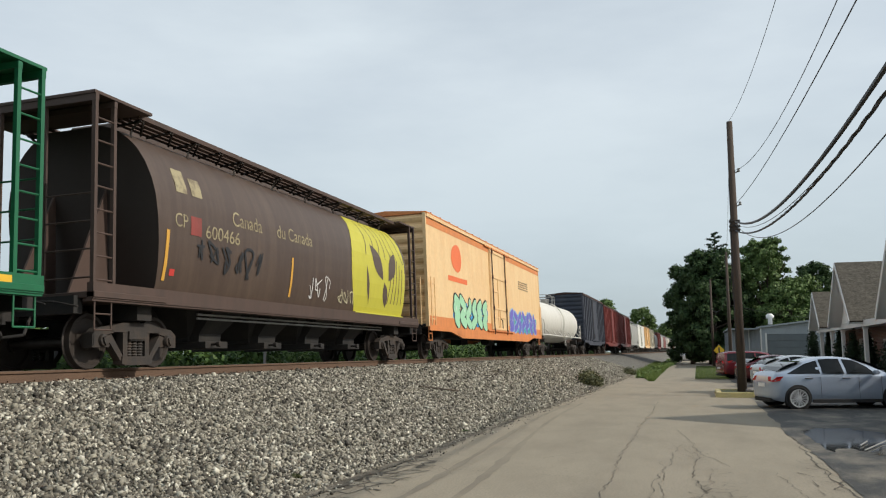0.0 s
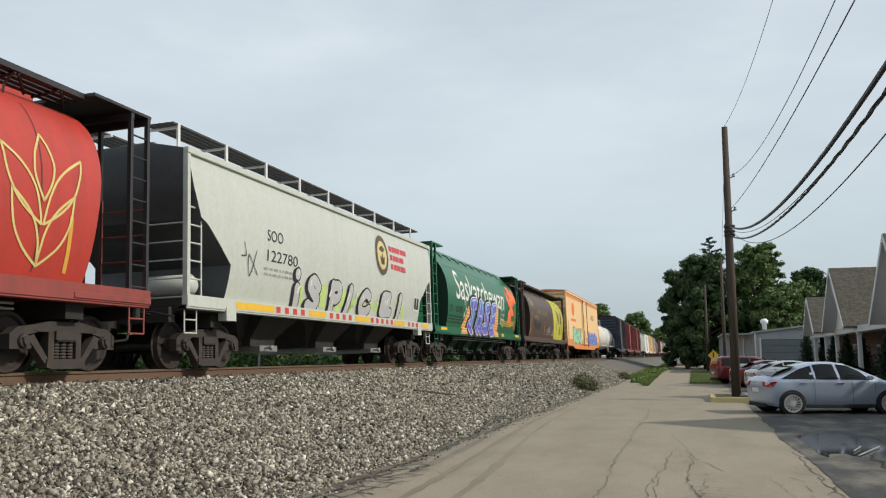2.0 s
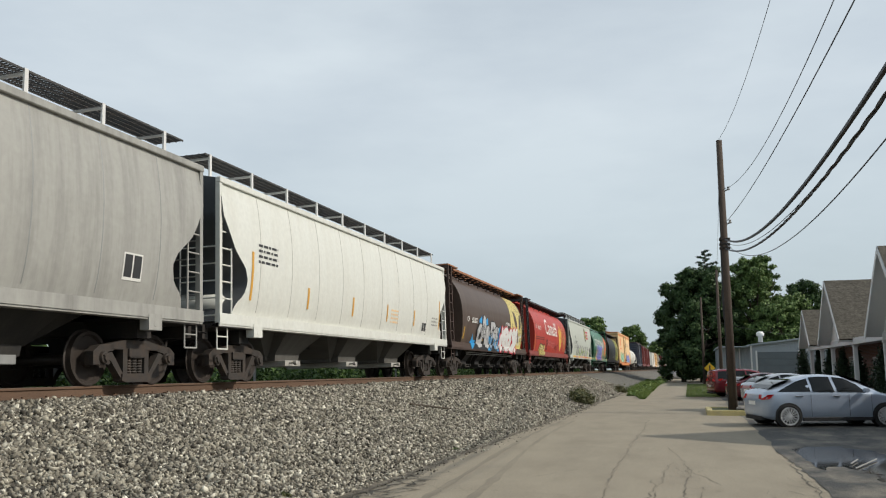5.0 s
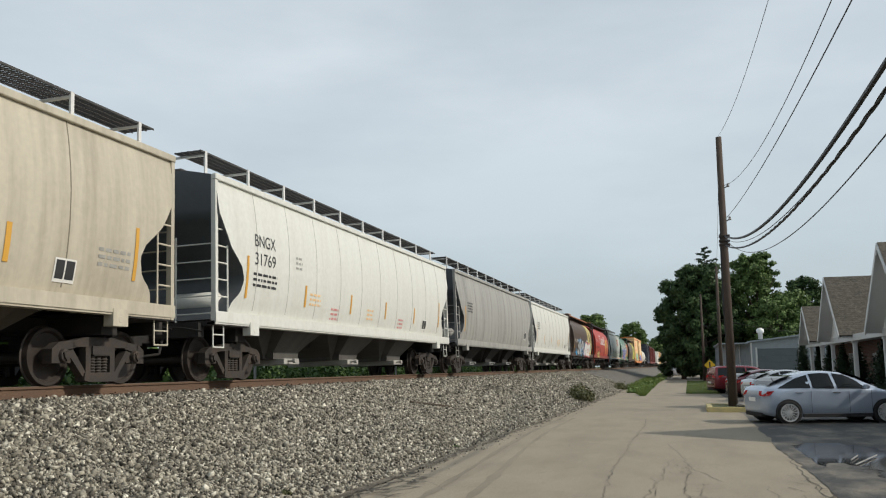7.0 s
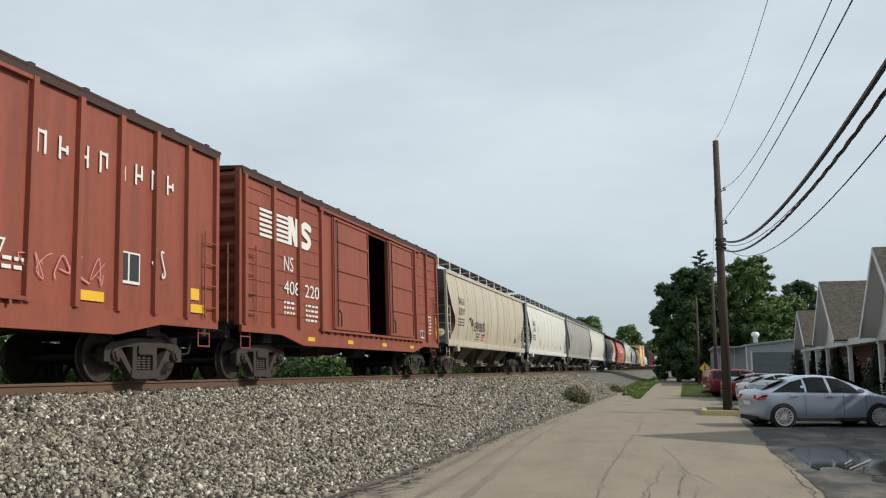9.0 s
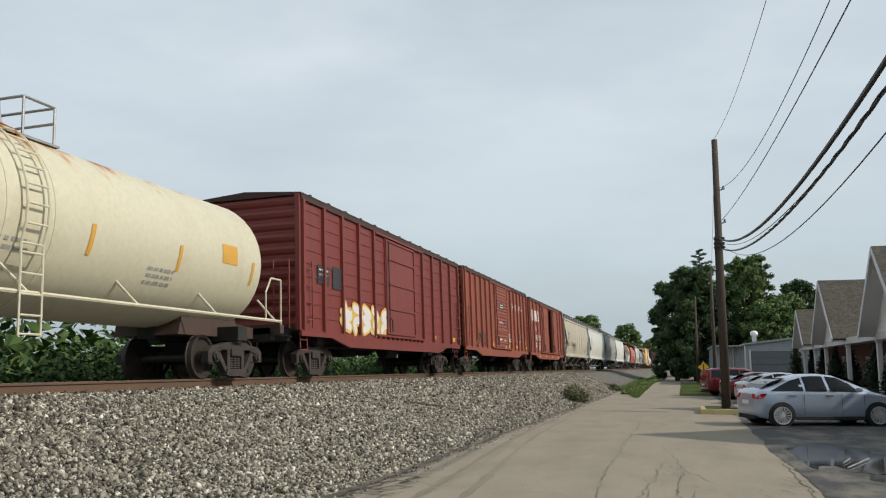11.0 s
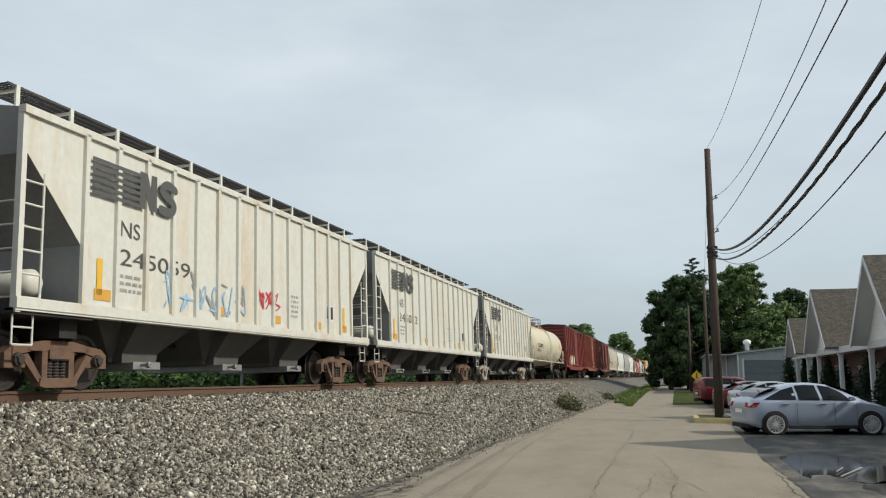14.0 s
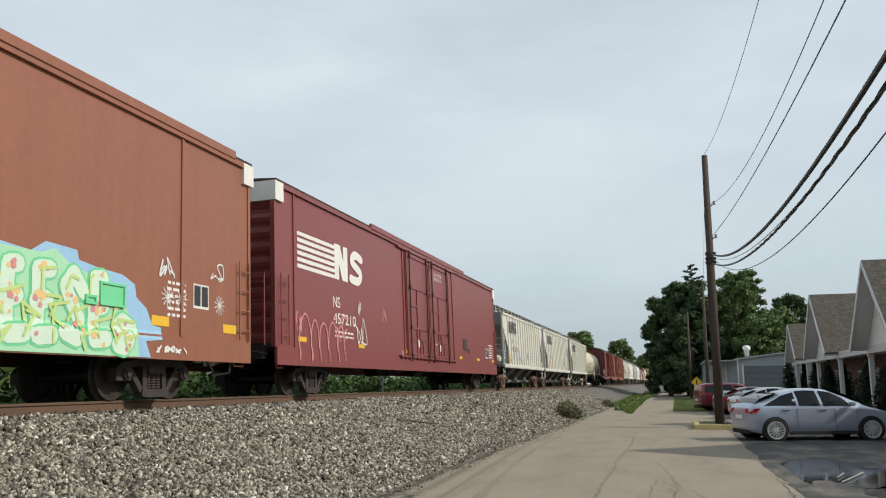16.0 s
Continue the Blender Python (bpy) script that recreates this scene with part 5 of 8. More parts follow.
def rust_over(m, top, tail):
    """Rust breaking out in blotches along the crown of a tank, heavier towards one end."""
    n, l = m.node_tree.nodes, m.node_tree.links
    b = n["Principled BSDF"]
    source = b.inputs["Base Color"].links[0].from_socket
    co, sx, no = n.new("ShaderNodeTexCoord"), n.new("ShaderNodeSeparateXYZ"), n.new("ShaderNodeTexNoise")
    no.inputs["Scale"].default_value, no.inputs["Detail"].default_value, no.inputs["Roughness"].default_value = 1.6, 9, 0.68
    mp2 = n.new("ShaderNodeMapping")
    mp2.inputs["Scale"].default_value = (0.55, 1.3, 0.55)
    l.new(co.outputs["Object"], mp2.inputs["Vector"])
    l.new(mp2.outputs["Vector"], no.inputs["Vector"])
    l.new(co.outputs["Object"], sx.inputs[0])
    zz, yy, su, s2 = (n.new("ShaderNodeMath") for i in range(4))
    zz.operation, yy.operation, su.operation, s2.operation = "MULTIPLY_ADD", "MULTIPLY", "ADD", "ADD"
    zz.inputs[1].default_value, zz.inputs[2].default_value = 0.36, -0.36 * top
    yy.inputs[1].default_value = -tail
    l.new(sx.outputs["Z"], zz.inputs[0])
    l.new(sx.outputs["Y"], yy.inputs[0])
    l.new(zz.outputs[0], su.inputs[0])
    l.new(yy.outputs[0], su.inputs[1])
    l.new(su.outputs[0], s2.inputs[0])
    l.new(no.outputs["Fac"], s2.inputs[1])
    ra = n.new("ShaderNodeValToRGB")
    for e, (spot, v) in zip((ra.color_ramp.elements[0], ra.color_ramp.elements[1]), ((0.33, 0.0), (0.50, 1.0))):
        e.position, e.color = spot, (v, v, v, 1)
    l.new(s2.outputs[0], ra.inputs["Fac"])
    tint = n.new("ShaderNodeValToRGB")
    tint.color_ramp.elements[0].position, tint.color_ramp.elements[0].color = 0.0, (0.66, 0.42, 0.16, 1)
    tint.color_ramp.elements[1].position, tint.color_ramp.elements[1].color = 0.9, (0.34, 0.125, 0.04, 1)
    l.new(ra.outputs["Color"], tint.inputs["Fac"])
    mixr = n.new("ShaderNodeMix")
    mixr.data_type = "RGBA"
    l.new(ra.outputs["Color"], mixr.inputs["Factor"])
    l.new(source, mixr.inputs["A"])
    l.new(tint.outputs["Color"], mixr.inputs["B"])
    l.new(mixr.outputs["Result"], b.inputs["Base Color"])


rust_over(CREAM, 3.98, 0.012)
TANKW = paint("white_tank_paint", (0.68, 0.66, 0.60), 0.4, (0.33, 0.29, 0.23), 0.5)
BLACKP = paint("black_car_paint", (0.022, 0.022, 0.024), 0.4, (0.08, 0.07, 0.06), 0.5)
GRATE = surface("dark_grating", (0.06, 0.06, 0.06), 0.7, 0.3, (0.12, 0.09, 0.07), 0.5, (4, 4, 4), 0.1, 40, 0.2)
RUSTWALK = surface("rusty_grating", (0.34, 0.15, 0.075), 0.9, 0.0, (0.08, 0.045, 0.03), 0.8, (6, 3, 6), 0.3, 40, 0.3)
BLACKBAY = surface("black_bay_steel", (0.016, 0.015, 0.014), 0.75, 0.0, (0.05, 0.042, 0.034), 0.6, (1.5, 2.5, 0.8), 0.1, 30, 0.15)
# grey and tan bay colours are darkened to carry the underside's shade
GREYBAY = paint("shaded_grey_bay", (0.092, 0.088, 0.079), 0.7, (0.04, 0.036, 0.03), 0.7)
TANBAY = paint("shaded_tan_bay", (0.085, 0.068, 0.05), 0.7, (0.035, 0.029, 0.022), 0.7)
WORNYELLOW = surface("worn_yellow_lettering", (0.34, 0.29, 0.17), 0.7, 0.0, (0.085, 0.055, 0.04), 0.8, (3, 5, 5), 0.05, 60, 0.1, (0.47, 0.70))
SPRAY = {k: plain("spray_" + k, c, 0.55) for k, c in dict(
    yellow=(0.52, 0.48, 0.05), pale=(0.62, 0.52, 0.19), silver=(0.46, 0.46, 0.46), blue=(0.03, 0.30, 0.62), violet=(0.16, 0.14, 0.52), red=(0.55, 0.03, 0.05),
    lime=(0.48, 0.62, 0.22), mint=(0.36, 0.66, 0.42), orange=(0.80, 0.17, 0.05), gold=(0.72, 0.44, 0.08), pink=(0.60, 0.25, 0.24), black=(0.02, 0.02, 0.022), teal=(0.05, 0.36, 0.40),
    crimson=(0.50, 0.06, 0.07), green=(0.16, 0.60, 0.30), ice=(0.58, 0.72, 0.58), apricot=(0.72, 0.50, 0.22), chalk=(0.66, 0.66, 0.64), skyblue=(0.30, 0.50, 0.70), faded=(0.50, 0.46, 0.30), brown=(0.09, 0.06, 0.045)).items()}


def at(car, u):
    return u - car["half"]


def data_panel(car, u, z, w=0.5, h=0.42):
    u = at(car, u)
    marks(car, [(u - 0.03, u + w + 0.03, z - 0.03, z + h + 0.03)], WHITE, "data_panel", 0.009)
    marks(car, [(u, u + w * 0.45, z + 0.02, z + h), (u + w * 0.53, u + w, z + 0.02, z + h)], BLACKL, "data_panel", 0.012)


def stripes(car, us, z0, z1, mat=OSTRIPE, w=0.07, lean=0.0):
    for u in us:
        bm = bmesh.new()
        rect(bm, at(car, u), at(car, u) + w, z0, z1, lean)
        decal(car, "reflective_stripe", bm, mat, 0.01)


def text(car, s, u0, u1, z0, z1, mat, **k):
    return lettering(car, s, at(car, u0), at(car, u1), z0, z1, mat, **k)


def sill_marks(car, spans, z0, z1, mat, x):
    """Reflectors on the side sill."""
    keep = SKIN[car.name]
    SKIN[car.name] = lambda z: x
    for a, b in spans:
        bm = bmesh.new()
        rect(bm, at(car, a), at(car, b), z0, z1)
        decal(car, "reflector", bm, mat, 0.006)
    SKIN[car.name] = keep


def mask_face(car, u0, u1, mat, dark, z0=1.32, z1=4.1):
    """A sprayed end panel with two dark leaf-shaped hollows and contour lines."""
    curved_patch(car, at(car, u0), at(car, u1), z0, z1, mat, 0.55)
    m = at(car, (u0 + u1) / 2 + 0.2)
    bm = bmesh.new()
    almond(bm, (m - 1.05, 3.35), (m - 0.2, 2.35), 0.30)
    almond(bm, (m + 0.95, 3.25), (m + 0.25, 2.35), 0.28)
    almond(bm, (m - 0.1, 2.3), (m + 0.15, 1.55), 0.20)
    almond(bm, (m - 1.5, 2.7), (m - 1.25, 1.6), 0.09)
    for k in range(7):
        a = m - 1.3 + 0.45 * k
        stroke(bm, curve2([(a, 4.0), (a + 0.15 * math.sin(k), 3.5), (a + 0.35 * (k - 3) * 0.2, 3.0)], 4), 0.022)
    for k in range(5):
        stroke(bm, curve2([(m + 0.6 + 0.22 * k, 3.2 - 0.1 * k), (m + 0.45 + 0.25 * k, 2.4), (m + 0.25 + 0.3 * k, 1.7)], 4), 0.024)
    decal(car, "sprayed_contour", bm, dark, 0.014)


# terracotta and maroon long boxcars
q = boxcar(-296.0, -270.35, "long terracotta boxcar with a green and yellow sprayed mural", TERRA, 5.14, 0, ((-2.9, -0.03), (0.03, 2.9)), None, 2.9, WHITE, TERRA, True, 1.12, True, True, 12.1)
def mural(car, edge, inner, u0, u1, z0, z1, n, seed):
    """A dense sprayed mural: blue edging, mint ground, pale block shapes, green lines and warm spots."""
    rng = random.Random(seed)
    for pts, key, o in ((edge, "skyblue", 0.008), (inner, "mint", 0.012)):
        bm = bmesh.new()
        bm.faces.new([bm.verts.new((at(car, x), z, 0)) for x, z in pts])
        bmesh.ops.triangulate(bm, faces=bm.faces)
        decal(car, "sprayed_ground", bm, SPRAY[key], o)
    rim, pale, green, warm, rose = (bmesh.new() for i in range(5))
    cell = (u1 - u0) / n
    for i in range(n):
        a0 = u0 + cell * i
        hi = z1 - (0.75 if i == n - 1 else 0.0)
        for g in GLYPHS[rng.choice("SPERAEC")]:
            pts = [(at(car, a0 + cell * (0.12 + 0.8 * x) + rng.uniform(-0.05, 0.05)), z0 + (hi - z0) * (0.06 + 0.88 * z)) for x, z in g]
            stroke(rim, pts, 0.175, 0.0003 * i)
            stroke(pale, pts, 0.135, 0.0003 * i)
            for k in range(7):
                j = rng.randrange(len(pts) - 1)
                f = rng.random()
                x, z = (pts[j][m] + (pts[j + 1][m] - pts[j][m]) * f + rng.uniform(-0.09, 0.09) for m in (0, 1))
                r = rng.uniform(0.025, 0.075)
                target = rose if rng.random() < 0.4 else warm
                target.faces.new([target.verts.new((x + r * (0.7 + 0.5 * rng.random()) * math.cos(t), z + r * (0.7 + 0.5 * rng.random()) * math.sin(t), 0.0003 * k)) for t in steps(0, 5.6, 0.8)])
        for k in range(4):
            x = at(car, a0 + cell * rng.random())
            z = rng.uniform(z0, hi - 0.3)
            stroke(green, [(x, z), (x + rng.uniform(-0.2, 0.25), z + rng.uniform(0.15, 0.4)), (x + rng.uniform(-0.1, 0.4), z + rng.uniform(0.1, 0.4))], 0.026, 0.0004 * k)
    for name, bm, mat, o in (("sprayed_outline", rim, SPRAY["green"], 0.016), ("sprayed_fill", pale, SPRAY["ice"], 0.022), ("sprayed_spot", warm, SPRAY["apricot"], 0.028), ("sprayed_spot", rose, SPRAY["pink"], 0.031), ("sprayed_line", green, SPRAY["lime"], 0.034)):
        tagged(decal(car, name, bm, mat, o), "", "", "", "stuff")


mural(q, ((13.0, 0.72), (21.95, 0.72), (21.8, 1.0), (22.3, 1.05), (22.3, 1.27), (22.03, 1.3), (21.85, 1.58), (21.55, 1.75), (21.5, 1.97), (21.15, 2.1), (20.5, 2.14), (20.05, 2.2), (20.0, 2.35), (19.3, 2.38), (19.0, 2.2), (18.4, 2.25), (16.0, 2.3), (13.4, 2.1)),
      ((13.2, 0.72), (21.6, 0.72), (21.55, 1.2), (21.3, 1.5), (21.0, 1.9), (19.9, 2.08), (19.5, 2.3), (19.2, 2.2), (18.2, 2.2), (13.6, 2.0)), 13.3, 21.5, 0.78, 2.15, 13, 22)
for a, b, z0, z1 in ((20.53, 21.19, 1.53, 1.92), (20.18, 20.45, 1.52, 1.67)):
    bm = bmesh.new()
    for y0, y1, v0, v1 in ((a, b, z0, z0 + 0.04), (a, b, z1 - 0.04, z1), (a, a + 0.04, z0 + 0.04, z1 - 0.04), (b - 0.04, b, z0 + 0.04, z1 - 0.04)):
        block(bm, 1.5, 1.56, at(q, y0), at(q, y1), v0, v1)
    block(bm, 1.5, 1.535, at(q, a + 0.04), at(q, b - 0.04), z0 + 0.04, z1 - 0.04)
    part("placard_board", bm, SPRAY["green"], q)
scrawl(q, at(q, 22.1), at(q, 23.1), 0.82, 0.95, WHITE, 36, 0.02, 0.01)
for k, u in enumerate((22.5, 22.95, 24.35)):
    bm = bmesh.new()
    for i in range(11):
        t = 0.571 * i
        stroke(bm, [(at(q, u), 1.85), (at(q, u) + 0.2 * math.cos(t), 1.85 + 0.2 * math.sin(t))], 0.010, 0.0002 * i)
    tagged(decal(q, "sprayed_burst", bm, SPRAY["chalk"], 0.012), "", "", "", "stuff")
fine_print(q, at(q, 22.5), 2.1, 6, 0.6, WHITE, 4)
data_panel(q, 23.4, 1.75)
stripes(q, (22.0, 24.5), 1.3, 1.48, YSTRIPE, 0.55)
bm = bmesh.new()
block(bm, 1.49, 1.53, at(q, 22.95) - 0.04, at(q, 22.95) + 0.04, 1.1, 5.0)
part("wall_seam", bm, TERRA, q)
for k, (u, z) in enumerate(((22.2, 2.2), (24.0, 2.35))):
    scrawl(q, at(q, u), at(q, u) + 0.5, z, z + 0.4, SPRAY["chalk"], 31 + k, 0.02)

p = boxcar(-269.05, -243.65, "long maroon boxcar with double plug doors and a white striped emblem", MAROON, 5.12, 0, ((-2.58, 0.27), (0.33, 3.22)), None, 2.9, WHITE, MAROON, True, 1.12, True, True, 6.1)
ns_mark(p, at(p, 1.2), 3.15, 1.0, WHITE, 0.01, 4.7)
text(p, "NS", 3.5, 4.0, 2.35, 2.65, WHITE)
text(p, "457210", 3.5, 5.2, 1.9, 2.2, WHITE)
fine_print(p, at(p, 3.6), 1.65, 2, 1.4, WHITE, 5)
bm = bmesh.new()
for i, (u, w, zt) in enumerate(((1.25, 0.75, 2.02), (1.95, 0.55, 1.9), (2.5, 0.6, 1.85), (3.1, 0.65, 1.92), (3.75, 0.5, 1.85))):
    stroke(bm, curve2([(at(p, u), 0.85), (at(p, u + 0.06), 1.6), (at(p, u + w * 0.5), zt), (at(p, u + w - 0.06), 1.6), (at(p, u + w), 0.9)], 6), 0.024, 0.0006 * i)
tagged(decal(p, "sprayed_line", bm, SPRAY["pink"], 0.012), "", "", "", "stuff")
scrawl(p, at(p, 1.05), at(p, 1.4), 1.55, 2.1, SPRAY["pink"], 42, 0.02)
scrawl(p, at(p, 3.4), at(p, 4.6), 1.4, 2.1, SPRAY["pink"], 46, 0.022)
scrawl(p, at(p, 4.9), at(p, 6.2), 1.35, 2.2, SPRAY["chalk"], 43, 0.026)
scrawl(p, at(p, 5.4), at(p, 5.65), 2.25, 2.7, SPRAY["chalk"], 44, 0.02)
scrawl(p, at(p, 7.4), at(p, 8.0), 2.2, 2.7, SPRAY["pink"], 45, 0.014)
stripes(p, (1.2, 5.4, 10.0, 17.6, 21.0, 24.3), 1.3, 1.42, YSTRIPE, 0.5)
text(p, "CLOSE & LOCK DOORS", 13.75, 14.9, 4.46, 4.58, WHITE, out=0.055)
text(p, "BEFORE MOVING CAR", 13.75, 14.9, 4.28, 4.40, WHITE, out=0.055)
text(p, "25K", 9.5, 9.8, 1.2, 1.36, WHITE)
marks(p, [(at(p, 11.35), at(p, 11.52), 1.55, 1.8), (at(p, 14.3), at(p, 14.45), 1.5, 1.75), (at(p, 13.65), at(p, 13.9), 1.72, 1.84)], WHITE, "notice_plate", 0.06)
marks(p, [(at(p, 11.35), at(p, 11.85), 1.16, 1.28), (at(p, 14.35), at(p, 14.8), 1.16, 1.28)], YSTRIPE, "yellow_reflector", 0.06)
data_panel(p, 22.9, 1.5, 0.5, 0.42)
fine_print(p, at(p, 23.7), 2.1, 6, 0.9, WHITE, 6)
marks(p, [(at(p, 18.4), at(p, 19.0), 1.7, 2.2), (at(p, 19.2), at(p, 19.5), 1.6, 1.8)], STEEL, "placard_board", 0.02)
bm = bmesh.new()
for u in (1.0, 9.87, 16.71):
    block(bm, 1.49, 1.53, at(p, u) - 0.035, at(p, u) + 0.035, 1.1, 4.98)
part("wall_seam", bm, MAROON, p)

# three ribbed hoppers
for near, far, mark, num, seed in ((-241.4, -227.05, "NS", "245059", 1), (-226.3, -211.7, "NS", "245032", 2), (-210.35, -196.2, "SOU", "85313", 3)):
    c = ribbed_hopper(near, far, "ribbed off-white covered hopper with a black striped emblem" if seed > 1 else "ribbed off-white covered hopper with blue scrawls along its foot", RIBP, GREYBAY, GRATE, 15, 4.12, ENDGREY)
    SKIN[c.name] = lambda z: 1.556
    ns_mark(c, at(c, 1.5), 3.12, 0.66, EMBLEMGREY, 0.006, 3.7)
    SKIN[c.name] = lambda z: 1.502
    text(c, mark, 2.34, 2.34 + 0.27 * len(mark), 2.55, 2.83, EMBLEMGREY)
    text(c, num, 2.34, 2.34 + 0.36 * len(num), 2.06, 2.34, EMBLEMGREY)
    fine_print(c, at(c, 2.36), 1.85, 3, 0.6, DULLP, seed)
    fine_print(c, at(c, 8.8), 2.1, 5, 0.6, DULLP, seed + 8)
    stripes(c, (1.7, 5.4, 8.0, 10.4, 12.2), 1.42, 1.6, OSTRIPE, 0.42)
    stripes(c, (1.75, 12.35), 1.5, 2.1, YSTRIPE, 0.14)
    data_panel(c, 11.2, 1.7, 0.42, 0.36)
    for tr in [o for o in c.children if o.name.startswith("truck")]:
        for o in tr.children:
            if o.name.startswith("side_frame"):
                o.data = SIDEFRAME_DUSTY if seed == 3 else SIDEFRAME_RUSTY
    if seed == 1:
        scrawl(c, at(c, 4.4), at(c, 6.6), 1.4, 2.2, DULLP, 51, 0.022)
        scrawl(c, at(c, 3.6), at(c, 6.8), 1.4, 2.1, SPRAY["skyblue"], 52, 0.02)
        scrawl(c, at(c, 7.2), at(c, 8.4), 1.7, 2.2, SPRAY["red"], 53, 0.02)

# cream tank car
t = tank_car(-195.4, -179.3, "cream tank car with rust streaks along its top", CREAM, BROWNF, 1.46, 2.52)
text(t, "TILX 280756", 2.36, 4.6, 2.2, 2.46, BLACKL, bold=0.012)
fine_print(t, at(t, 2.3), 2.05, 2, 1.9, BLACKL, 7)
fine_print(t, at(t, 7.2), 2.0, 2, 0.9, DULLP, 8)
fine_print(t, at(t, 11.0), 1.95, 3, 0.8, DULLP, 9)
stripes(t, (1.6, 4.95, 6.6, 9.3, 11.8, 14.6), 2.0, 2.5, OSTRIPE, 0.1, 0.05)
marks(t, [(at(t, 13.4), at(t, 14.0), 2.35, 2.75)], OSTRIPE)

# three oxide-red boxcars
l = boxcar(-178.4, -162.95, "ribbed dark oxide-red boxcar with pale sprayed shapes at its foot", BOXDARK, 4.52, 13, ((-1.5, 1.5),), None, 1.75)
marks(l, [(at(l, 1.0), at(l, 1.75), 2.35, 2.85), (at(l, 2.0), at(l, 2.8), 2.3, 2.9)], BLACKL)
fine_print(l, at(l, 1.1), 2.7, 3, 0.6, WHITE, 11)
sprayed(l, at(l, 2.6), at(l, 6.4), 1.2, 2.0, 5, SPRAY["chalk"], SPRAY["gold"], SPRAY["pale"], 61, 0.11, 0.01)
stripes(l, (4.0, 11.5, 14.3), 1.25, 1.4, YSTRIPE, 0.4)
k = boxcar(-161.9, -146.45, "ribbed oxide-red boxcar with worn white painted characters", BOXRED, 4.58, 16, ((-1.55, 1.55),), None, 1.75, creased=False)
bm = bmesh.new()
for i in range(8):
    u = at(k, 10.35 + 0.47 * i)
    rect(bm, u, u + 0.05, 3.36, 3.72)
    rect(bm, u + 0.16, u + 0.21, 3.36 + 0.1 * (i % 2), 3.72 - 0.12 * (i % 3 == 1))
    rect(bm, u + 0.051, u + 0.159, 3.50 if i % 3 else 3.66, 3.55 if i % 3 else 3.71)
decal(k, "worn_lettering", bm, WHITE, 0.008)
text(k, "407", 9.35, 9.85, 1.75, 2.0, WHITE)
for i in range(17):
    bm = bmesh.new()
    z = 1.45 + 0.168 * i
    prism(bm, [(1.549, z - 0.045), (1.578, z - 0.02), (1.578, z + 0.02), (1.549, z + 0.045)], "y", -1.46, 1.46)
    part("door_rib", bm, BOXRED, k)
marks(k, [(at(k, 6.88), at(k, 7.75), 2.42, 2.58)], SPRAY["crimson"], "notice_band", 0.062)
marks(k, [(at(k, 7.75), at(k, 8.6), 2.42, 2.58)], BLACKL, "notice_band", 0.062)
text(k, "DOOR OPENING W 10-0 H 10-3", 6.92, 8.5, 2.46, 2.54, WHITE, out=0.066)
marks(k, [(at(k, 7.22), at(k, 8.2), 3.2, 3.5)], STEEL, "notice_plate", 0.062)
marks(k, [(at(k, 7.3), at(k, 8.0), 3.38, 3.43), (at(k, 7.3), at(k, 8.05), 3.26, 3.31)], WHITE, "notice_text", 0.066)
marks(k, [(at(k, 6.98), at(k, 7.5), 1.58, 1.66), (at(k, 8.1), at(k, 8.5), 1.56, 1.62), (at(k, 8.3), at(k, 8.55), 1.2, 1.3)], WHITE, "worn_patch", 0.066)
fine_print(k, at(k, 9.4), 1.7, 2, 0.9, WHITE, 12)
data_panel(k, 12.3, 1.65, 0.55, 0.48)
stripes(k, (2.0, 5.2, 9.2, 11.4, 14.4), 1.26, 1.42, YSTRIPE, 0.55)
stripes(k, (14.3,), 1.5, 1.72, YSTRIPE, 0.45)
scrawl(k, at(k, 13.2), at(k, 13.7), 1.8, 2.3, SPRAY["chalk"], 71, 0.016)
scrawl(k, at(k, 10.0), at(k, 12.0), 1.5, 1.95, SPRAY["pink"], 72, 0.010)
scrawl(k, at(k, 2.0), at(k, 4.5), 1.3, 1.9, SPRAY["black"], 73, 0.03)
j = boxcar(-145.5, -130.5, "ribbed oxide-red boxcar with one door slid open", BOXRED, 4.52, 12, ((-2.6, 0.05), (1.9, 4.4)), (0.05, 1.9), 1.7)
ns_mark(j, at(j, 0.8), 3.15, 0.69, WHITE, 0.006, 4.0)
text(j, "NS", 2.0, 2.5, 2.5, 2.85, WHITE)
text(j, "408", 2.0, 2.85, 1.95, 2.27, WHITE)
text(j, "220", 3.15, 4.0, 1.95, 2.27, WHITE)
fine_print(j, at(j, 2.0), 1.72, 3, 0.6, WHITE, 13)
fine_print(j, at(j, 3.2), 1.72, 4, 0.7, WHITE, 14)
stripes(j, (0.15,), 1.3, 2.25, YSTRIPE, 0.09)
stripes(j, (14.7,), 1.3, 2.1, YSTRIPE, 0.09)
data_panel(j, 12.78, 1.3, 0.38, 0.22)
fine_print(j, at(j, 13.55), 2.05, 6, 0.55, WHITE, 33)
sill_marks(j, [(3.3, 3.7), (5.9, 6.3), (8.7, 9.1), (11.5, 11.9)], 0.88, 0.98, YSTRIPE, 1.53)
scrawl(j, at(j, 4.2), at(j, 5.2), 0.80, 1.0, SPRAY["chalk"], 74, 0.018, -0.004)

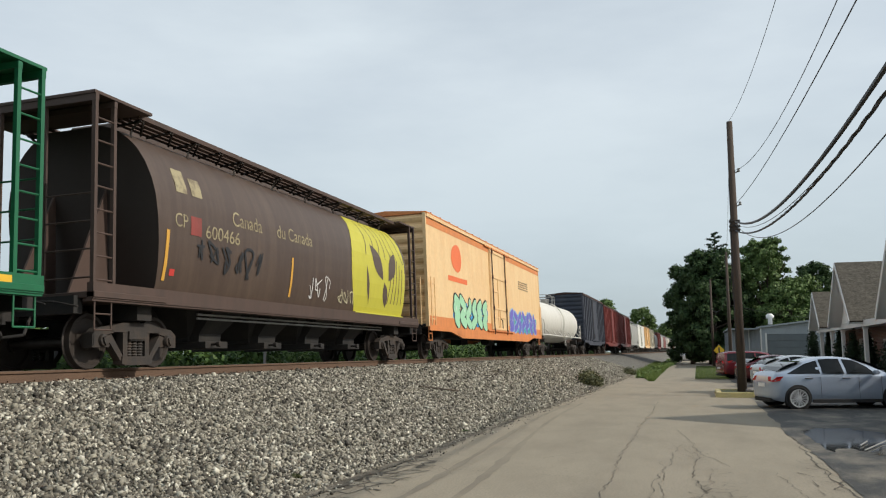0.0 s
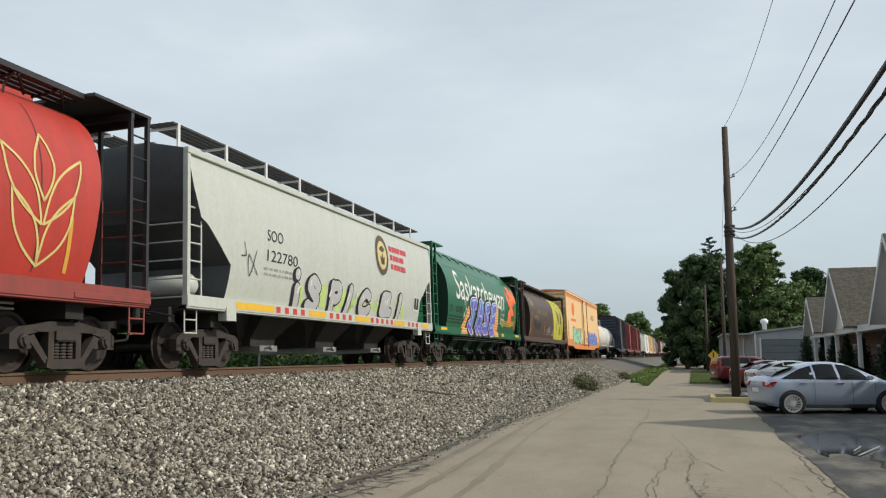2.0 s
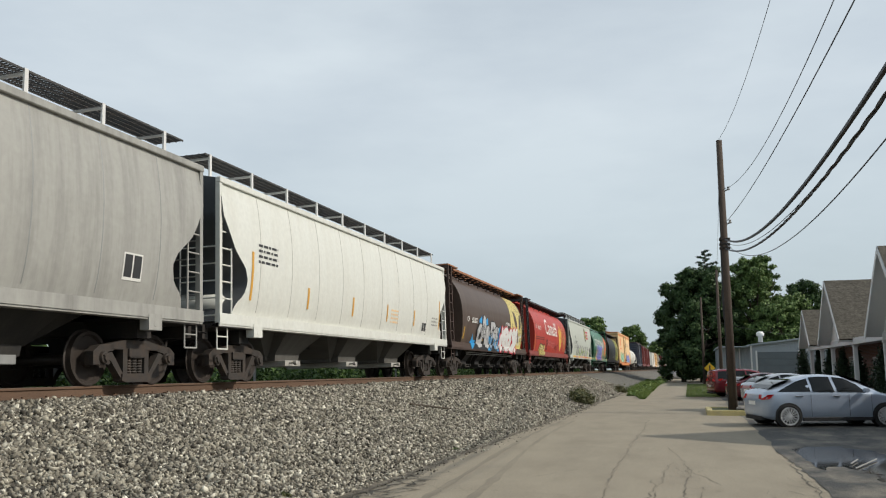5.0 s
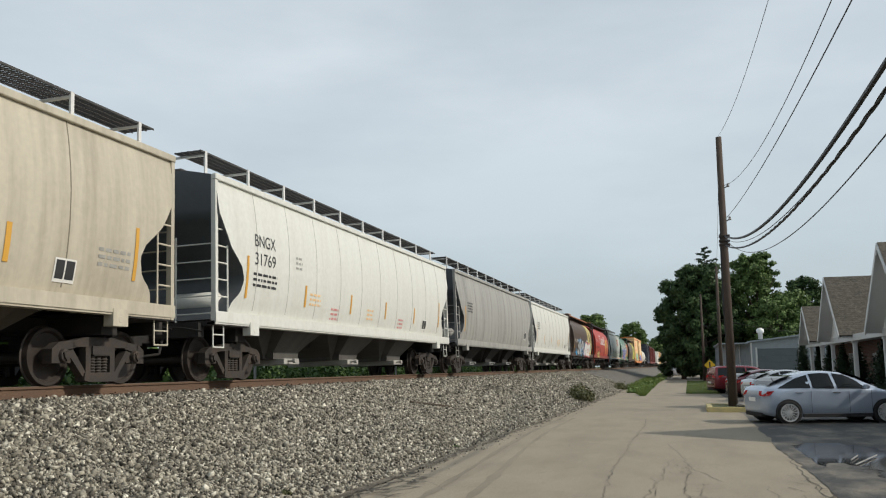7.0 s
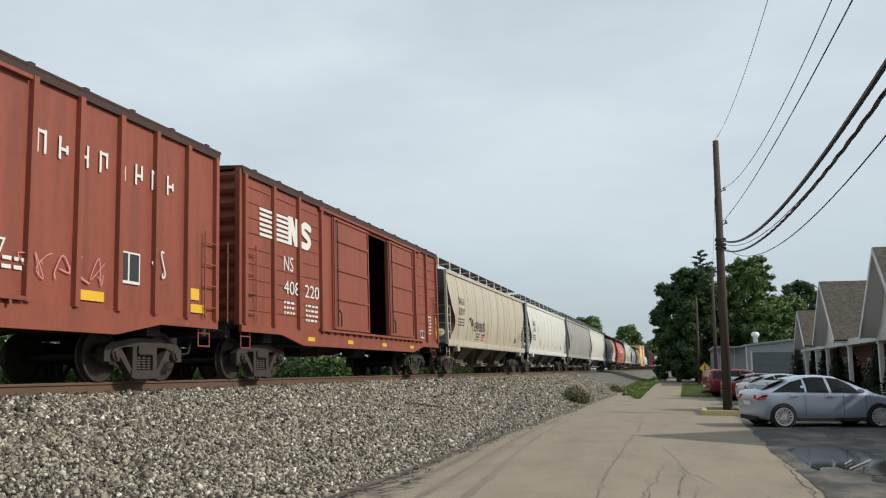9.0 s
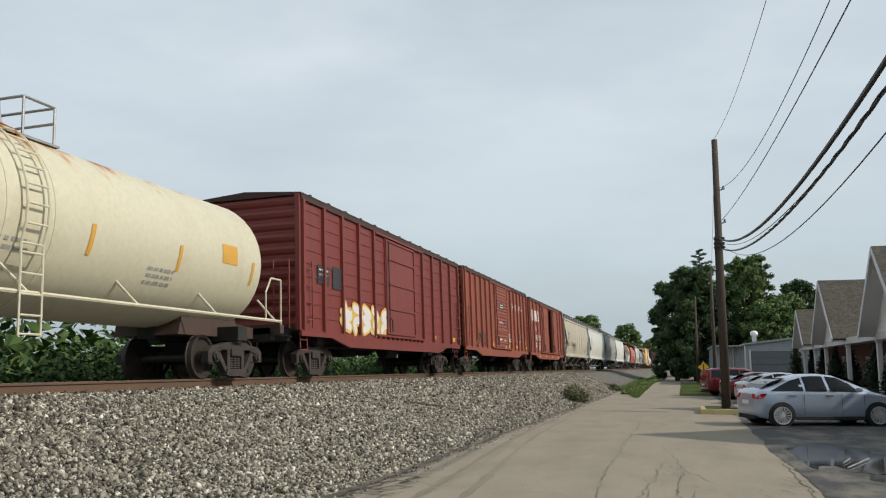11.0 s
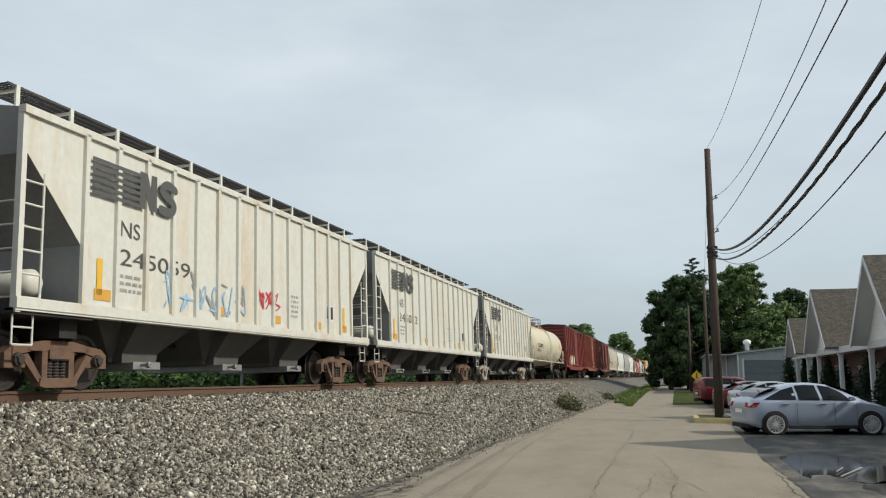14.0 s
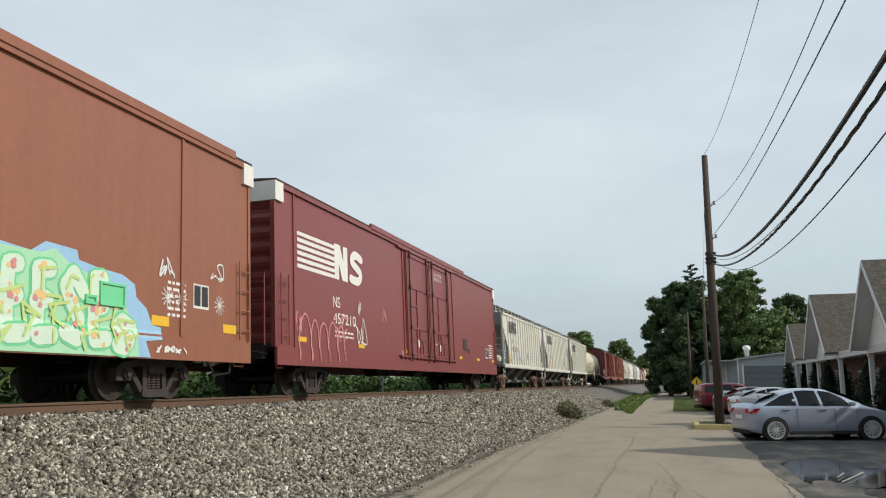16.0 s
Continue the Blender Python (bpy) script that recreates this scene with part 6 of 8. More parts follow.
# bowed-side hoppers
c = curved_hopper(-129.05, -112.2, "dusty cream bowed-side covered hopper with black scrawls", TANP, TANBAY, GRATE, True, 4.14, "round", 3, ENDDARK, SEAM)
text(c, "BNGX", 1.55, 2.55, 2.85, 3.15, BLACKL)
text(c, "30597", 1.55, 2.55, 2.42, 2.72, BLACKL)
fine_print(c, at(c, 1.45), 2.22, 3, 1.1, BLACKL, 15)
scrawl(c, at(c, 3.3), at(c, 4.1), 2.05, 2.45, SPRAY["black"], 75, 0.035)
bm = bmesh.new()
for i, ch in enumerate("ERASER"):
    for g in GLYPHS[ch]:
        stroke(bm, curve2([(at(c, 4.25 + 0.34 * i + 0.36 * x + 0.06 * z), 1.86 + 0.02 * (i % 3) + (0.36 + 0.05 * (i % 2)) * z) for x, z in g], 4), 0.03, 0.0004 * i)
stroke(bm, curve2([(at(c, 6.2), 2.1), (at(c, 6.45), 1.95), (at(c, 6.4), 1.75), (at(c, 6.0), 1.72)], 5), 0.028, 0.003)
tagged(decal(c, "sprayed_line", bm, SPRAY["black"], 0.016), "", "", "", "stuff")
fine_print(c, at(c, 4.9), 1.72, 3, 0.6, BLACKL, 34)
fine_print(c, at(c, 5.8), 1.72, 3, 0.6, SPRAY["crimson"], 35)
stripes(c, (4.05, 7.05, 9.87, 12.77), 1.7, 2.25, OSTRIPE, 0.1)
stripes(c, (1.22, 15.6), 1.7, 2.6, OSTRIPE, 0.09)
data_panel(c, 13.8, 1.55, 0.4, 0.3)
fine_print(c, at(c, 14.7), 2.1, 3, 0.8, DULLP, 16)
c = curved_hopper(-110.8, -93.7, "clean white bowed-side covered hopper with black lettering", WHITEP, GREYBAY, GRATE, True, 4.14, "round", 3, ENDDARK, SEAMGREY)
text(c, "BNGX", 1.5, 2.45, 2.85, 3.12, BLACKL)
text(c, "31769", 1.5, 2.45, 2.45, 2.72, BLACKL)
fine_print(c, at(c, 1.45), 2.22, 3, 1.1, BLACKL, 17)
fine_print(c, at(c, 3.5), 2.8, 3, 0.35, DULLP, 18)
stripes(c, (1.15, 15.6), 1.7, 2.6, OSTRIPE, 0.09)
stripes(c, (4.05, 6.98, 9.8, 12.65), 1.7, 2.22, OSTRIPE, 0.1)
fine_print(c, at(c, 4.35), 2.0, 3, 0.65, PEACH, 19)
fine_print(c, at(c, 5.7), 1.72, 3, 0.5, SPRAY["pink"], 36)
fine_print(c, at(c, 8.3), 1.85, 3, 0.5, PEACH, 37)
fine_print(c, at(c, 11.1), 1.72, 3, 0.5, SPRAY["pink"], 38)
data_panel(c, 13.7, 1.55, 0.4, 0.3)
c = curved_hopper(-92.4, -75.35, "sooty grey bowed-side covered hopper", DULLP, BLACKBAY, GRATE, True, 4.2, "round", 3, ENDDARK, ENDGREY)
fine_print(c, at(c, 1.6), 2.9, 4, 0.9, BLACKL, 20)
stripes(c, (1.2,), 1.7, 2.75, OSTRIPE, 0.09)
data_panel(c, 14.6, 1.75, 0.45, 0.4)
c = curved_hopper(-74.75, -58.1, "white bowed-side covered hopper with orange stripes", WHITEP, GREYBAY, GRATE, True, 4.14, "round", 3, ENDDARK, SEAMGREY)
stripes(c, (1.2, 15.5), 1.7, 2.75, OSTRIPE, 0.09)
stripes(c, (4.05, 6.98, 9.8, 12.5), 1.7, 2.22, OSTRIPE, 0.1)
data_panel(c, 13.5, 1.55, 0.42, 0.3)
fine_print(c, at(c, 14.6), 2.05, 3, 0.7, DULLP, 22)
fine_print(c, at(c, 10.2), 2.05, 4, 0.7, PEACH, 23)
fine_print(c, at(c, 1.5), 2.9, 4, 0.9, BLACKL, 24)

# barrel hoppers and the pale grey hopper among them
c = cyl_hopper(-57.25, -41.15, "dark brown barrel hopper with silver, red and yellow spray paint", BROWN, BROWNF, RUSTWALK, BLACKBAY)
mask_face(c, 11.9, 14.5, SPRAY["pale"], SPRAY["brown"])
text(c, "CP", 2.3, 2.72, 2.25, 2.46, WHITE, bold=0.012)
text(c, "603071", 3.0, 4.05, 2.22, 2.46, WHITE, out=0.034, bold=0.012)
bm = bmesh.new()
for pts in (((3.0, 1.3), (3.35, 1.75), (3.5, 1.5), (4.0, 1.5), (3.6, 1.2), (3.3, 1.1)), ((4.3, 1.95), (4.5, 2.45), (4.95, 2.6), (5.0, 2.35), (4.7, 2.1)), ((6.3, 1.1), (7.0, 1.1), (6.9, 1.35), (6.4, 1.35)), ((8.3, 2.1), (8.9, 2.35), (8.7, 1.9), (8.2, 1.8)), ((8.2, 1.1), (8.7, 1.1), (8.5, 1.4)), ((5.6, 2.45), (6.1, 2.6), (6.2, 2.2), (5.8, 2.1))):
    bm.faces.new([bm.verts.new((at(c, x), z, 0)) for x, z in pts])
bmesh.ops.triangulate(bm, faces=bm.faces)
decal(c, "sprayed_patch", bm, SPRAY["blue"], 0.012)
bm = bmesh.new()
bm.faces.new([bm.verts.new((at(c, x), z, 0)) for x, z in ((3.6, 1.12), (8.7, 1.12), (8.5, 1.5), (8.75, 1.95), (7.9, 2.1), (7.0, 2.35), (6.2, 2.15), (5.5, 2.45), (4.6, 2.3), (3.9, 1.95), (4.1, 1.5))])
bmesh.ops.triangulate(bm, faces=bm.faces)
decal(c, "sprayed_ground", bm, SPRAY["black"], 0.009)
bubble_letters(c, [(ch, at(c, u0), at(c, u1), z0, z1) for ch, u0, u1, z0, z1 in (("C", 3.9, 5.2, 1.15, 2.3), ("A", 4.7, 6.1, 1.2, 2.7), ("S", 5.6, 6.8, 1.12, 2.3), ("P", 6.5, 7.9, 1.2, 2.55), ("E", 7.3, 8.8, 1.14, 2.3))], SPRAY["silver"], SPRAY["black"], 0.015, 0.175)
scrawl(c, at(c, 3.9), at(c, 8.6), 1.3, 2.3, SPRAY["black"], 82, 0.02, 0.034)
scrawl(c, at(c, 6.4), at(c, 8.6), 1.2, 1.9, SPRAY["blue"], 80, 0.035, 0.036)
stripes(c, (5.2, 7.6), 1.5, 2.0, YSTRIPE, 0.1, 0.12)
sprayed(c, at(c, 8.75), at(c, 13.1), 1.15, 2.3, 6, SPRAY["chalk"], SPRAY["red"], SPRAY["red"], 83, 0.205, 0.02)
scrawl(c, at(c, 10.0), at(c, 11.2), 2.4, 2.6, SPRAY["chalk"], 79, 0.016, 0.03)
scrawl(c, at(c, 9.3), at(c, 12.3), 1.13, 1.3, SPRAY["chalk"], 78, 0.014, 0.03)
scrawl(c, at(c, 12.8), at(c, 14.3), 1.5, 2.2, SPRAY["chalk"], 84, 0.025, 0.03)
stripes(c, (1.75, 10.6, 12.4), 1.5, 2.0, YSTRIPE, 0.1, 0.12)
c = cyl_hopper(-40.0, -23.25, "bright red barrel hopper with a white country name and leaf outlines", REDP, REDF, BLACKP, BLACKBAY, BLACKP)
text(c, "Canada", 5.75, 10.75, 2.48, 3.42, WHITE, bold=0.008, swell=0.10)
ring_seams(c, paint("grimy_red_seam", (0.13, 0.03, 0.025), 0.6, (0.05, 0.03, 0.025), 0.6), 1.3)
text(c, "CP", 2.05, 2.45, 2.75, 3.0, WHITE)
text(c, "608153", 3.0, 4.0, 2.7, 2.95, WHITE)
LEAVES = [((0.0, 1.5), (-0.62, 2.55), 0.19), ((0.0, 1.5), (0.62, 2.6), 0.19), ((-0.02, 2.1), (-0.80, 3.15), 0.2), ((0.02, 2.1), (0.80, 3.2), 0.2), ((0.0, 2.45), (0.0, 3.45), 0.2)]
bm = bmesh.new()
for p0, p1, wd in LEAVES:
    almond(bm, (at(c, 12.25) + p0[0], p0[1]), (at(c, 12.25) + p1[0], p1[1]), wd, 10, 0.0004)
decal(c, "leaf_emblem", bm, SPRAY["gold"], 0.009)
bm = bmesh.new()
for p0, p1, wd in LEAVES:
    d = Vector((p1[0] - p0[0], p1[1] - p0[1]))
    side = Vector((-d.y, d.x)).normalized() * wd
    for sg in (1, -1):
        arc = [(at(c, 14.05) + p0[0] + d.x * f + sg * side.x * math.sin(3.1416 * f), p0[1] + d.y * f + sg * side.y * math.sin(3.1416 * f)) for f in steps(0, 1, 0.1)]
        stroke(bm, arc, 0.02)
decal(c, "leaf_outline", bm, SPRAY["pale"], 0.009)
for words, u0, u1, z0 in (("Government", 6.75, 7.95, 1.98), ("of Canada", 6.75, 7.75, 1.76), ("Gouvernement", 8.1, 9.55, 1.92), ("du Canada", 8.35, 9.4, 1.70)):
    text(c, words, u0, u1, z0, z0 + 0.16, SPRAY["pink"])
marks(c, [(at(c, 10.18), at(c, 10.28), 3.22, 3.45), (at(c, 10.33), at(c, 10.5), 3.22, 3.42), (at(c, 10.55), at(c, 10.65), 3.22, 3.42)], WHITE, "small_flag")
scrawl(c, at(c, 5.9), at(c, 6.6), 1.5, 2.2, SPRAY["black"], 88, 0.022)
scrawl(c, at(c, 9.7), at(c, 10.9), 1.4, 1.95, SPRAY["black"], 89, 0.022)
sprayed(c, at(c, 3.4), at(c, 5.5), 1.12, 1.78, 5, SPRAY["pale"], SPRAY["brown"], SPRAY["yellow"], 85, 0.09)
fine_print(c, at(c, 2.1), 2.2, 2, 3.2, SPRAY["brown"], 25)
stripes(c, (1.75, 14.6), 1.45, 2.3, OSTRIPE, 0.08)
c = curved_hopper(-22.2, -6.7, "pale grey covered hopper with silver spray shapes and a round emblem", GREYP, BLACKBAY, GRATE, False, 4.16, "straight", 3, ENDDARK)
text(c, "SOO", 3.0, 3.75, 2.75, 3.0, BLACKL)
text(c, "122780", 3.0, 4.5, 2.3, 2.55, BLACKL)
fine_print(c, at(c, 2.9), 2.1, 2, 1.5, DULLP, 27)
scrawl(c, at(c, 1.75), at(c, 2.6), 1.5, 2.6, SPRAY["black"], 86, 0.012)
for r, mt, o in ((0.63, SPRAY["faded"], 0.008), (0.61, SPRAY["brown"], 0.011), (0.44, SPRAY["faded"], 0.014), (0.42, SPRAY["pale"], 0.017)):
    bm = bmesh.new()
    bm.faces.new([bm.verts.new((at(c, 10.3) + 0.9 * r * math.cos(a), 3.25 + r * math.sin(a), 0)) for a in steps(0, 6.1, 0.26)])
    decal(c, "round_emblem", bm, mt, o)
bm = bmesh.new()
almond(bm, (at(c, 10.05), 3.42), (at(c, 10.55), 3.45), 0.10)
for du, dz in ((0.0, 0.36), (-0.2, 0.25), (0.2, 0.25), (-0.16, 0.06), (0.16, 0.06)):
    almond(bm, (at(c, 10.3), 2.98), (at(c, 10.3 + du), 2.98 + dz), 0.06, 8, 0.0005)
decal(c, "round_emblem", bm, SPRAY["brown"], 0.02)
marks(c, [(at(c, a), at(c, b), z, z + 0.17) for z, row in ((3.46, ((10.98, 11.2), (11.25, 12.0), (12.05, 12.65))), (3.18, ((11.02, 11.22), (11.27, 11.85), (11.9, 12.3))), (2.9, ((11.06, 11.26), (11.31, 11.9), (11.95, 12.45)))) for a, b in row], SPRAY["crimson"], "red_wordmark")
sprayed(c, at(c, 4.4), at(c, 12.6), 1.4, 2.1, 7, None, None, SPRAY["lime"], 87, 0.13)
bubble_letters(c, [(ch, at(c, a), at(c, b), z0, z1) for ch, a, b, z0, z1 in (("i", 4.25, 4.85, 1.25, 2.3), ("S", 5.0, 6.0, 1.2, 2.28), ("P", 6.35, 7.3, 1.18, 2.25), ("I", 7.4, 8.1, 1.2, 2.2), ("C", 8.35, 9.5, 1.3, 2.15), ("E", 10.0, 11.4, 1.35, 2.2), ("!", 11.55, 12.2, 1.22, 2.22))], SPRAY["silver"], SPRAY["black"])
data_panel(c, 13.4, 1.75, 0.45, 0.4)
sill_marks(c, [(1.75, 3.4), (5.2, 6.2), (8.2, 9.3), (11.4, 12.4), (14.2, 15.0)], 1.18, 1.32, YSTRIPE, 1.535)
sill_marks(c, [(3.5 + 0.42 * i, 3.7 + 0.42 * i) for i in range(25) if not any(a - 0.1 < 3.6 + 0.42 * i < b + 0.1 for a, b in ((5.2, 6.2), (8.2, 9.3), (11.4, 12.4), (14.2, 15.0)))], 1.18, 1.32, RSTRIPE, 1.535)
# the end sheets get a darker green in place of shade
c = cyl_hopper(-6.2, 10.0, "bright green barrel hopper with a white province name and orange lily", GREENP, GREENP, GREENP, surface("dark_green_bay", (0.012, 0.045, 0.025), 0.7, 0.0, (0.02, 0.02, 0.018), 0.7, (1.5, 2, 0.8)), None, BLACKL, paint("shaded_green_end", (0.007, 0.045, 0.022), 0.7, (0.01, 0.014, 0.012), 0.6), True)
text(c, "Saskatchewan", 2.7, 11.65, 2.48, 3.45, WHITE, lean=0.1, bold=0.003, swell=0.22)
text(c, "CP", 1.8, 2.2, 1.95, 2.2, BLACKL, bold=0.012)
text(c, "625472", 2.7, 3.75, 1.95, 2.2, BLACKL, bold=0.012)
fine_print(c, at(c, 1.7), 1.75, 3, 2.2, BLACKL, 29)
for k, u in enumerate((3.85, 4.1, 3.95)):
    scrawl(c, at(c, u), at(c, u) + 0.25, 1.75 + 0.25 * k, 2.0 + 0.25 * k, WHITE, 97 + k, 0.012)
bm = bmesh.new()
for pts in (((3.55, 1.12), (5.6, 1.12), (5.6, 2.5), (4.8, 2.5)), ((8.8, 1.12), (10.5, 1.12), (10.25, 2.7), (9.2, 2.6))):
    bm.faces.new([bm.verts.new((at(c, x), z, 0)) for x, z in pts])
decal(c, "sprayed_ground", bm, SPRAY["pale"], 0.010)
bm = bmesh.new()
for i in range(11):
    f = i / 11
    z = 1.15 + 1.4 * f
    rect(bm, at(c, 3.6 + 1.22 * f), at(c, 5.6), z, z + 0.05)
    rect(bm, at(c, 9.0), at(c, 10.47 - 0.22 * f), z, z + 0.05)
decal(c, "sprayed_ray", bm, SPRAY["orange"], 0.014)
GLYPH = ([((0.1, 0.95), (0.9, 1.0)), ((0.5, 0.95), (0.4, 0.0), (0.05, 0.12))], [((0.1, 0.0), (0.45, 1.0), (0.85, 0.95), (0.8, 0.0)), ((0.3, 0.42), (0.8, 0.42))],
         [((0.9, 0.95), (0.3, 0.9), (0.25, 0.6), (0.8, 0.4), (0.7, 0.08), (0.1, 0.05))], [((0.95, 1.0), (0.3, 0.92), (0.2, 0.02), (0.85, 0.05)), ((0.3, 0.5), (0.8, 0.52))])
layers = [bmesh.new() for i in range(4)]
for i, glyph in enumerate(GLYPH):
    for pts in glyph:
        pts = [(at(c, 4.85 + 1.25 * i + 0.85 * x + 0.2 * z), 1.34 + 1.12 * z) for x, z in pts]
        for lay_bm, w in zip(layers, (0.37, 0.285, 0.24, 0.045)):
            stroke(lay_bm, [(x + (0.0 if w < 0.3 else -0.1), max(z + (0.14 if w < 0.1 else 0.0), 1.2)) for x, z in pts], w, 0.0005 * i)
for name, lay_bm, key, o in (("sprayed_outline", layers[0], "black", 0.016), ("sprayed_rim", layers[1], "chalk", 0.021), ("sprayed_fill", layers[2], "violet", 0.026), ("sprayed_shine", layers[3], "skyblue", 0.031)):
    tagged(decal(c, name, lay_bm, SPRAY[key], o), "", "", "", "stuff")
for k in range(4):
    scrawl(c, at(c, 10.75), at(c, 11.65), 1.62 + 0.24 * k, 1.82 + 0.24 * k, SPRAY["chalk"], 90 + 7 * k, 0.014)
bm = bmesh.new()
f0 = at(c, 13.4)
for heart, tips in (((13.07, 2.64), ((12.4, 3.46), (12.48, 1.74), (13.14, 1.55), (13.98, 2.33), (13.28, 3.22), (13.71, 3.2))), ((14.0, 3.32), ((13.1, 3.76), (12.97, 3.41), (14.49, 3.58), (14.77, 3.02), (13.74, 2.71)))):
    for k, (u, z) in enumerate(tips):
        almond(bm, (at(c, heart[0]), heart[1]), (at(c, u), z), 0.23, 10, 0.0005 * k)
decal(c, "lily_emblem", bm, SPRAY["orange"], 0.01)
bm = bmesh.new()
for i in range(4):
    stroke(bm, curve2([(f0 + 0.45, 1.4 + 0.25 * i), (f0 + 0.75, 1.6 + 0.3 * i), (f0 + 1.15 - 0.05 * i, 1.75 + 0.33 * i), (f0 + 0.75, 1.5 + 0.3 * i)], 4), 0.014)
decal(c, "lily_stem", bm, SPRAY["orange"], 0.009)
bm = bmesh.new()
for i in range(3):
    stroke(bm, curve2([(at(c, 10.7), 2.05 - 0.13 * i), (at(c, 12.2), 1.9 - 0.1 * i), (at(c, 14.2), 1.98 - 0.09 * i)], 4), 0.02)
decal(c, "yellow_swoosh", bm, YSTRIPE, 0.008)
sill_marks(c, [(0.75, 1.6), (4.6, 5.1), (8.0, 8.5), (11.3, 11.8), (14.6, 15.6)], 1.16, 1.30, YSTRIPE, 1.48)
c = cyl_hopper(11.05, 27.15, "dark brown barrel hopper with a yellow sprayed face at one end", BROWN, BROWNF, BROWNF, BLACKBAY, None, STEEL, SHADEBROWN)
mask_face(c, 10.6, 14.5, SPRAY["yellow"], SPRAY["brown"])
text(c, "Canada", 4.0, 5.2, 2.78, 3.08, WORNYELLOW)
text(c, "du Canada", 5.9, 7.7, 2.78, 3.08, WORNYELLOW)
text(c, "CP", 2.0, 2.4, 2.5, 2.75, WORNYELLOW)
text(c, "600466", 3.0, 4.25, 2.4, 2.66, WORNYELLOW)
marks(c, [(at(c, 2.1), at(c, 2.45), 3.15, 3.6), (at(c, 2.6), at(c, 2.95), 3.15, 3.5)], WORNYELLOW)
marks(c, [(at(c, 2.5), at(c, 2.85), 2.4, 2.75)], REDF)
scrawl(c, at(c, 2.6), at(c, 5.3), 1.75, 2.35, SPRAY["black"], 91, 0.03)
scrawl(c, at(c, 7.4), at(c, 8.8), 1.5, 2.1, SPRAY["chalk"], 92, 0.018)
scrawl(c, at(c, 9.3), at(c, 10.4), 1.5, 1.9, SPRAY["faded"], 93, 0.018)
stripes(c, (1.75, 6.6), 1.5, 2.4, OSTRIPE, 0.09)
marks(c, [(at(c, 1.95), at(c, 2.1), 1.6, 1.72)], RSTRIPE)

# cars ahead
y = boxcar(28.3, 50.5, "tall peach boxcar with an orange base band and sprayed shapes", PEACH, 5.16, 0, ((-1.7, 1.7),), None, 2.4, None, ORANGE, True)
marks(y, [(at(y, 0), at(y, 22.2), 4.75, 5.0)], ORANGE, "orange_band")
marks(y, [(at(y, 0), at(y, 22.2), 1.14, 1.5)], ORANGE, "orange_band")
sprayed(y, at(y, 3.2), at(y, 8.6), 1.2, 2.4, 6, SPRAY["mint"], SPRAY["black"], SPRAY["blue"], 94, 0.2)
sprayed(y, at(y, 13.4), at(y, 20.6), 1.2, 2.3, 7, SPRAY["violet"], SPRAY["skyblue"], SPRAY["teal"], 95, 0.18)
bm = bmesh.new()
bm.faces.new([bm.verts.new((at(y, 4.0) + 0.75 * math.cos(a) * (1.2 if math.cos(a) < 0 else 0.8), 3.9 + 0.55 * math.sin(a), 0)) for a in steps(0, 6.1, 0.35)])
decal(y, "red_emblem", bm, SPRAY["orange"], 0.009)
marks(y, [(at(y, 2.6), at(y, 5.4), 2.95, 3.15)], SPRAY["orange"], "red_wordmark")
fine_print(y, at(y, 16.0), 3.9, 4, 2.6, SPRAY["brown"], 28)
tank_car(51.6, 69.2, "white tank car with grimy ends", TANKW, BROWNF, 1.36, 2.3)
boxcar(71.0, 86.9, "tall dark navy boxcar with worn panels", NAVY, 5.05, 14, ((-1.8, 1.8),), None, 1.9)
boxcar(88.0, 104.2, "tall rust-red ribbed boxcar", BOXDARK, 4.95, 13, ((-1.6, 1.6),), None, 1.9)
boxcar(105.3, 121.6, "rust-red ribbed boxcar with pale scrawls at its foot", BOXDARK, 4.85, 13, ((-1.6, 1.6),), None, 1.9)
curved_hopper(122.8, 137.2, "dull grey covered hopper far ahead", DULLP, GREYBAY, GRATE, False)
boxcar(138.4, 154.6, "white-sided boxcar far ahead", TANKW, 4.4, 0, ((-1.6, 1.6),), None, 1.8)
boxcar(155.8, 172.0, "tan boxcar far ahead", PEACH, 4.7, 12, ((-1.6, 1.6),), None, 1.8)
boxcar(173.2, 189.4, "dull tan boxcar far ahead", TANP, 4.6, 12, ((-1.6, 1.6),), None, 1.8)
cyl_hopper(190.6, 206.8, "black barrel hopper far ahead", BLACKP, BLACKP, BLACKP, BLACKBAY)
boxcar(208.0, 224.2, "brown boxcar far ahead", BOXDARK, 4.6, 12, ((-1.6, 1.6),), None, 1.8)
for i in range(9):
    s0 = 225.4 + 17.6 * i
    curved_hopper(s0, s0 + 16.3, "weathered covered hopper far along the train", (DULLP, BOXDARK, DULLP, TANP, BROWN)[i % 5], GREYBAY, GRATE, False)


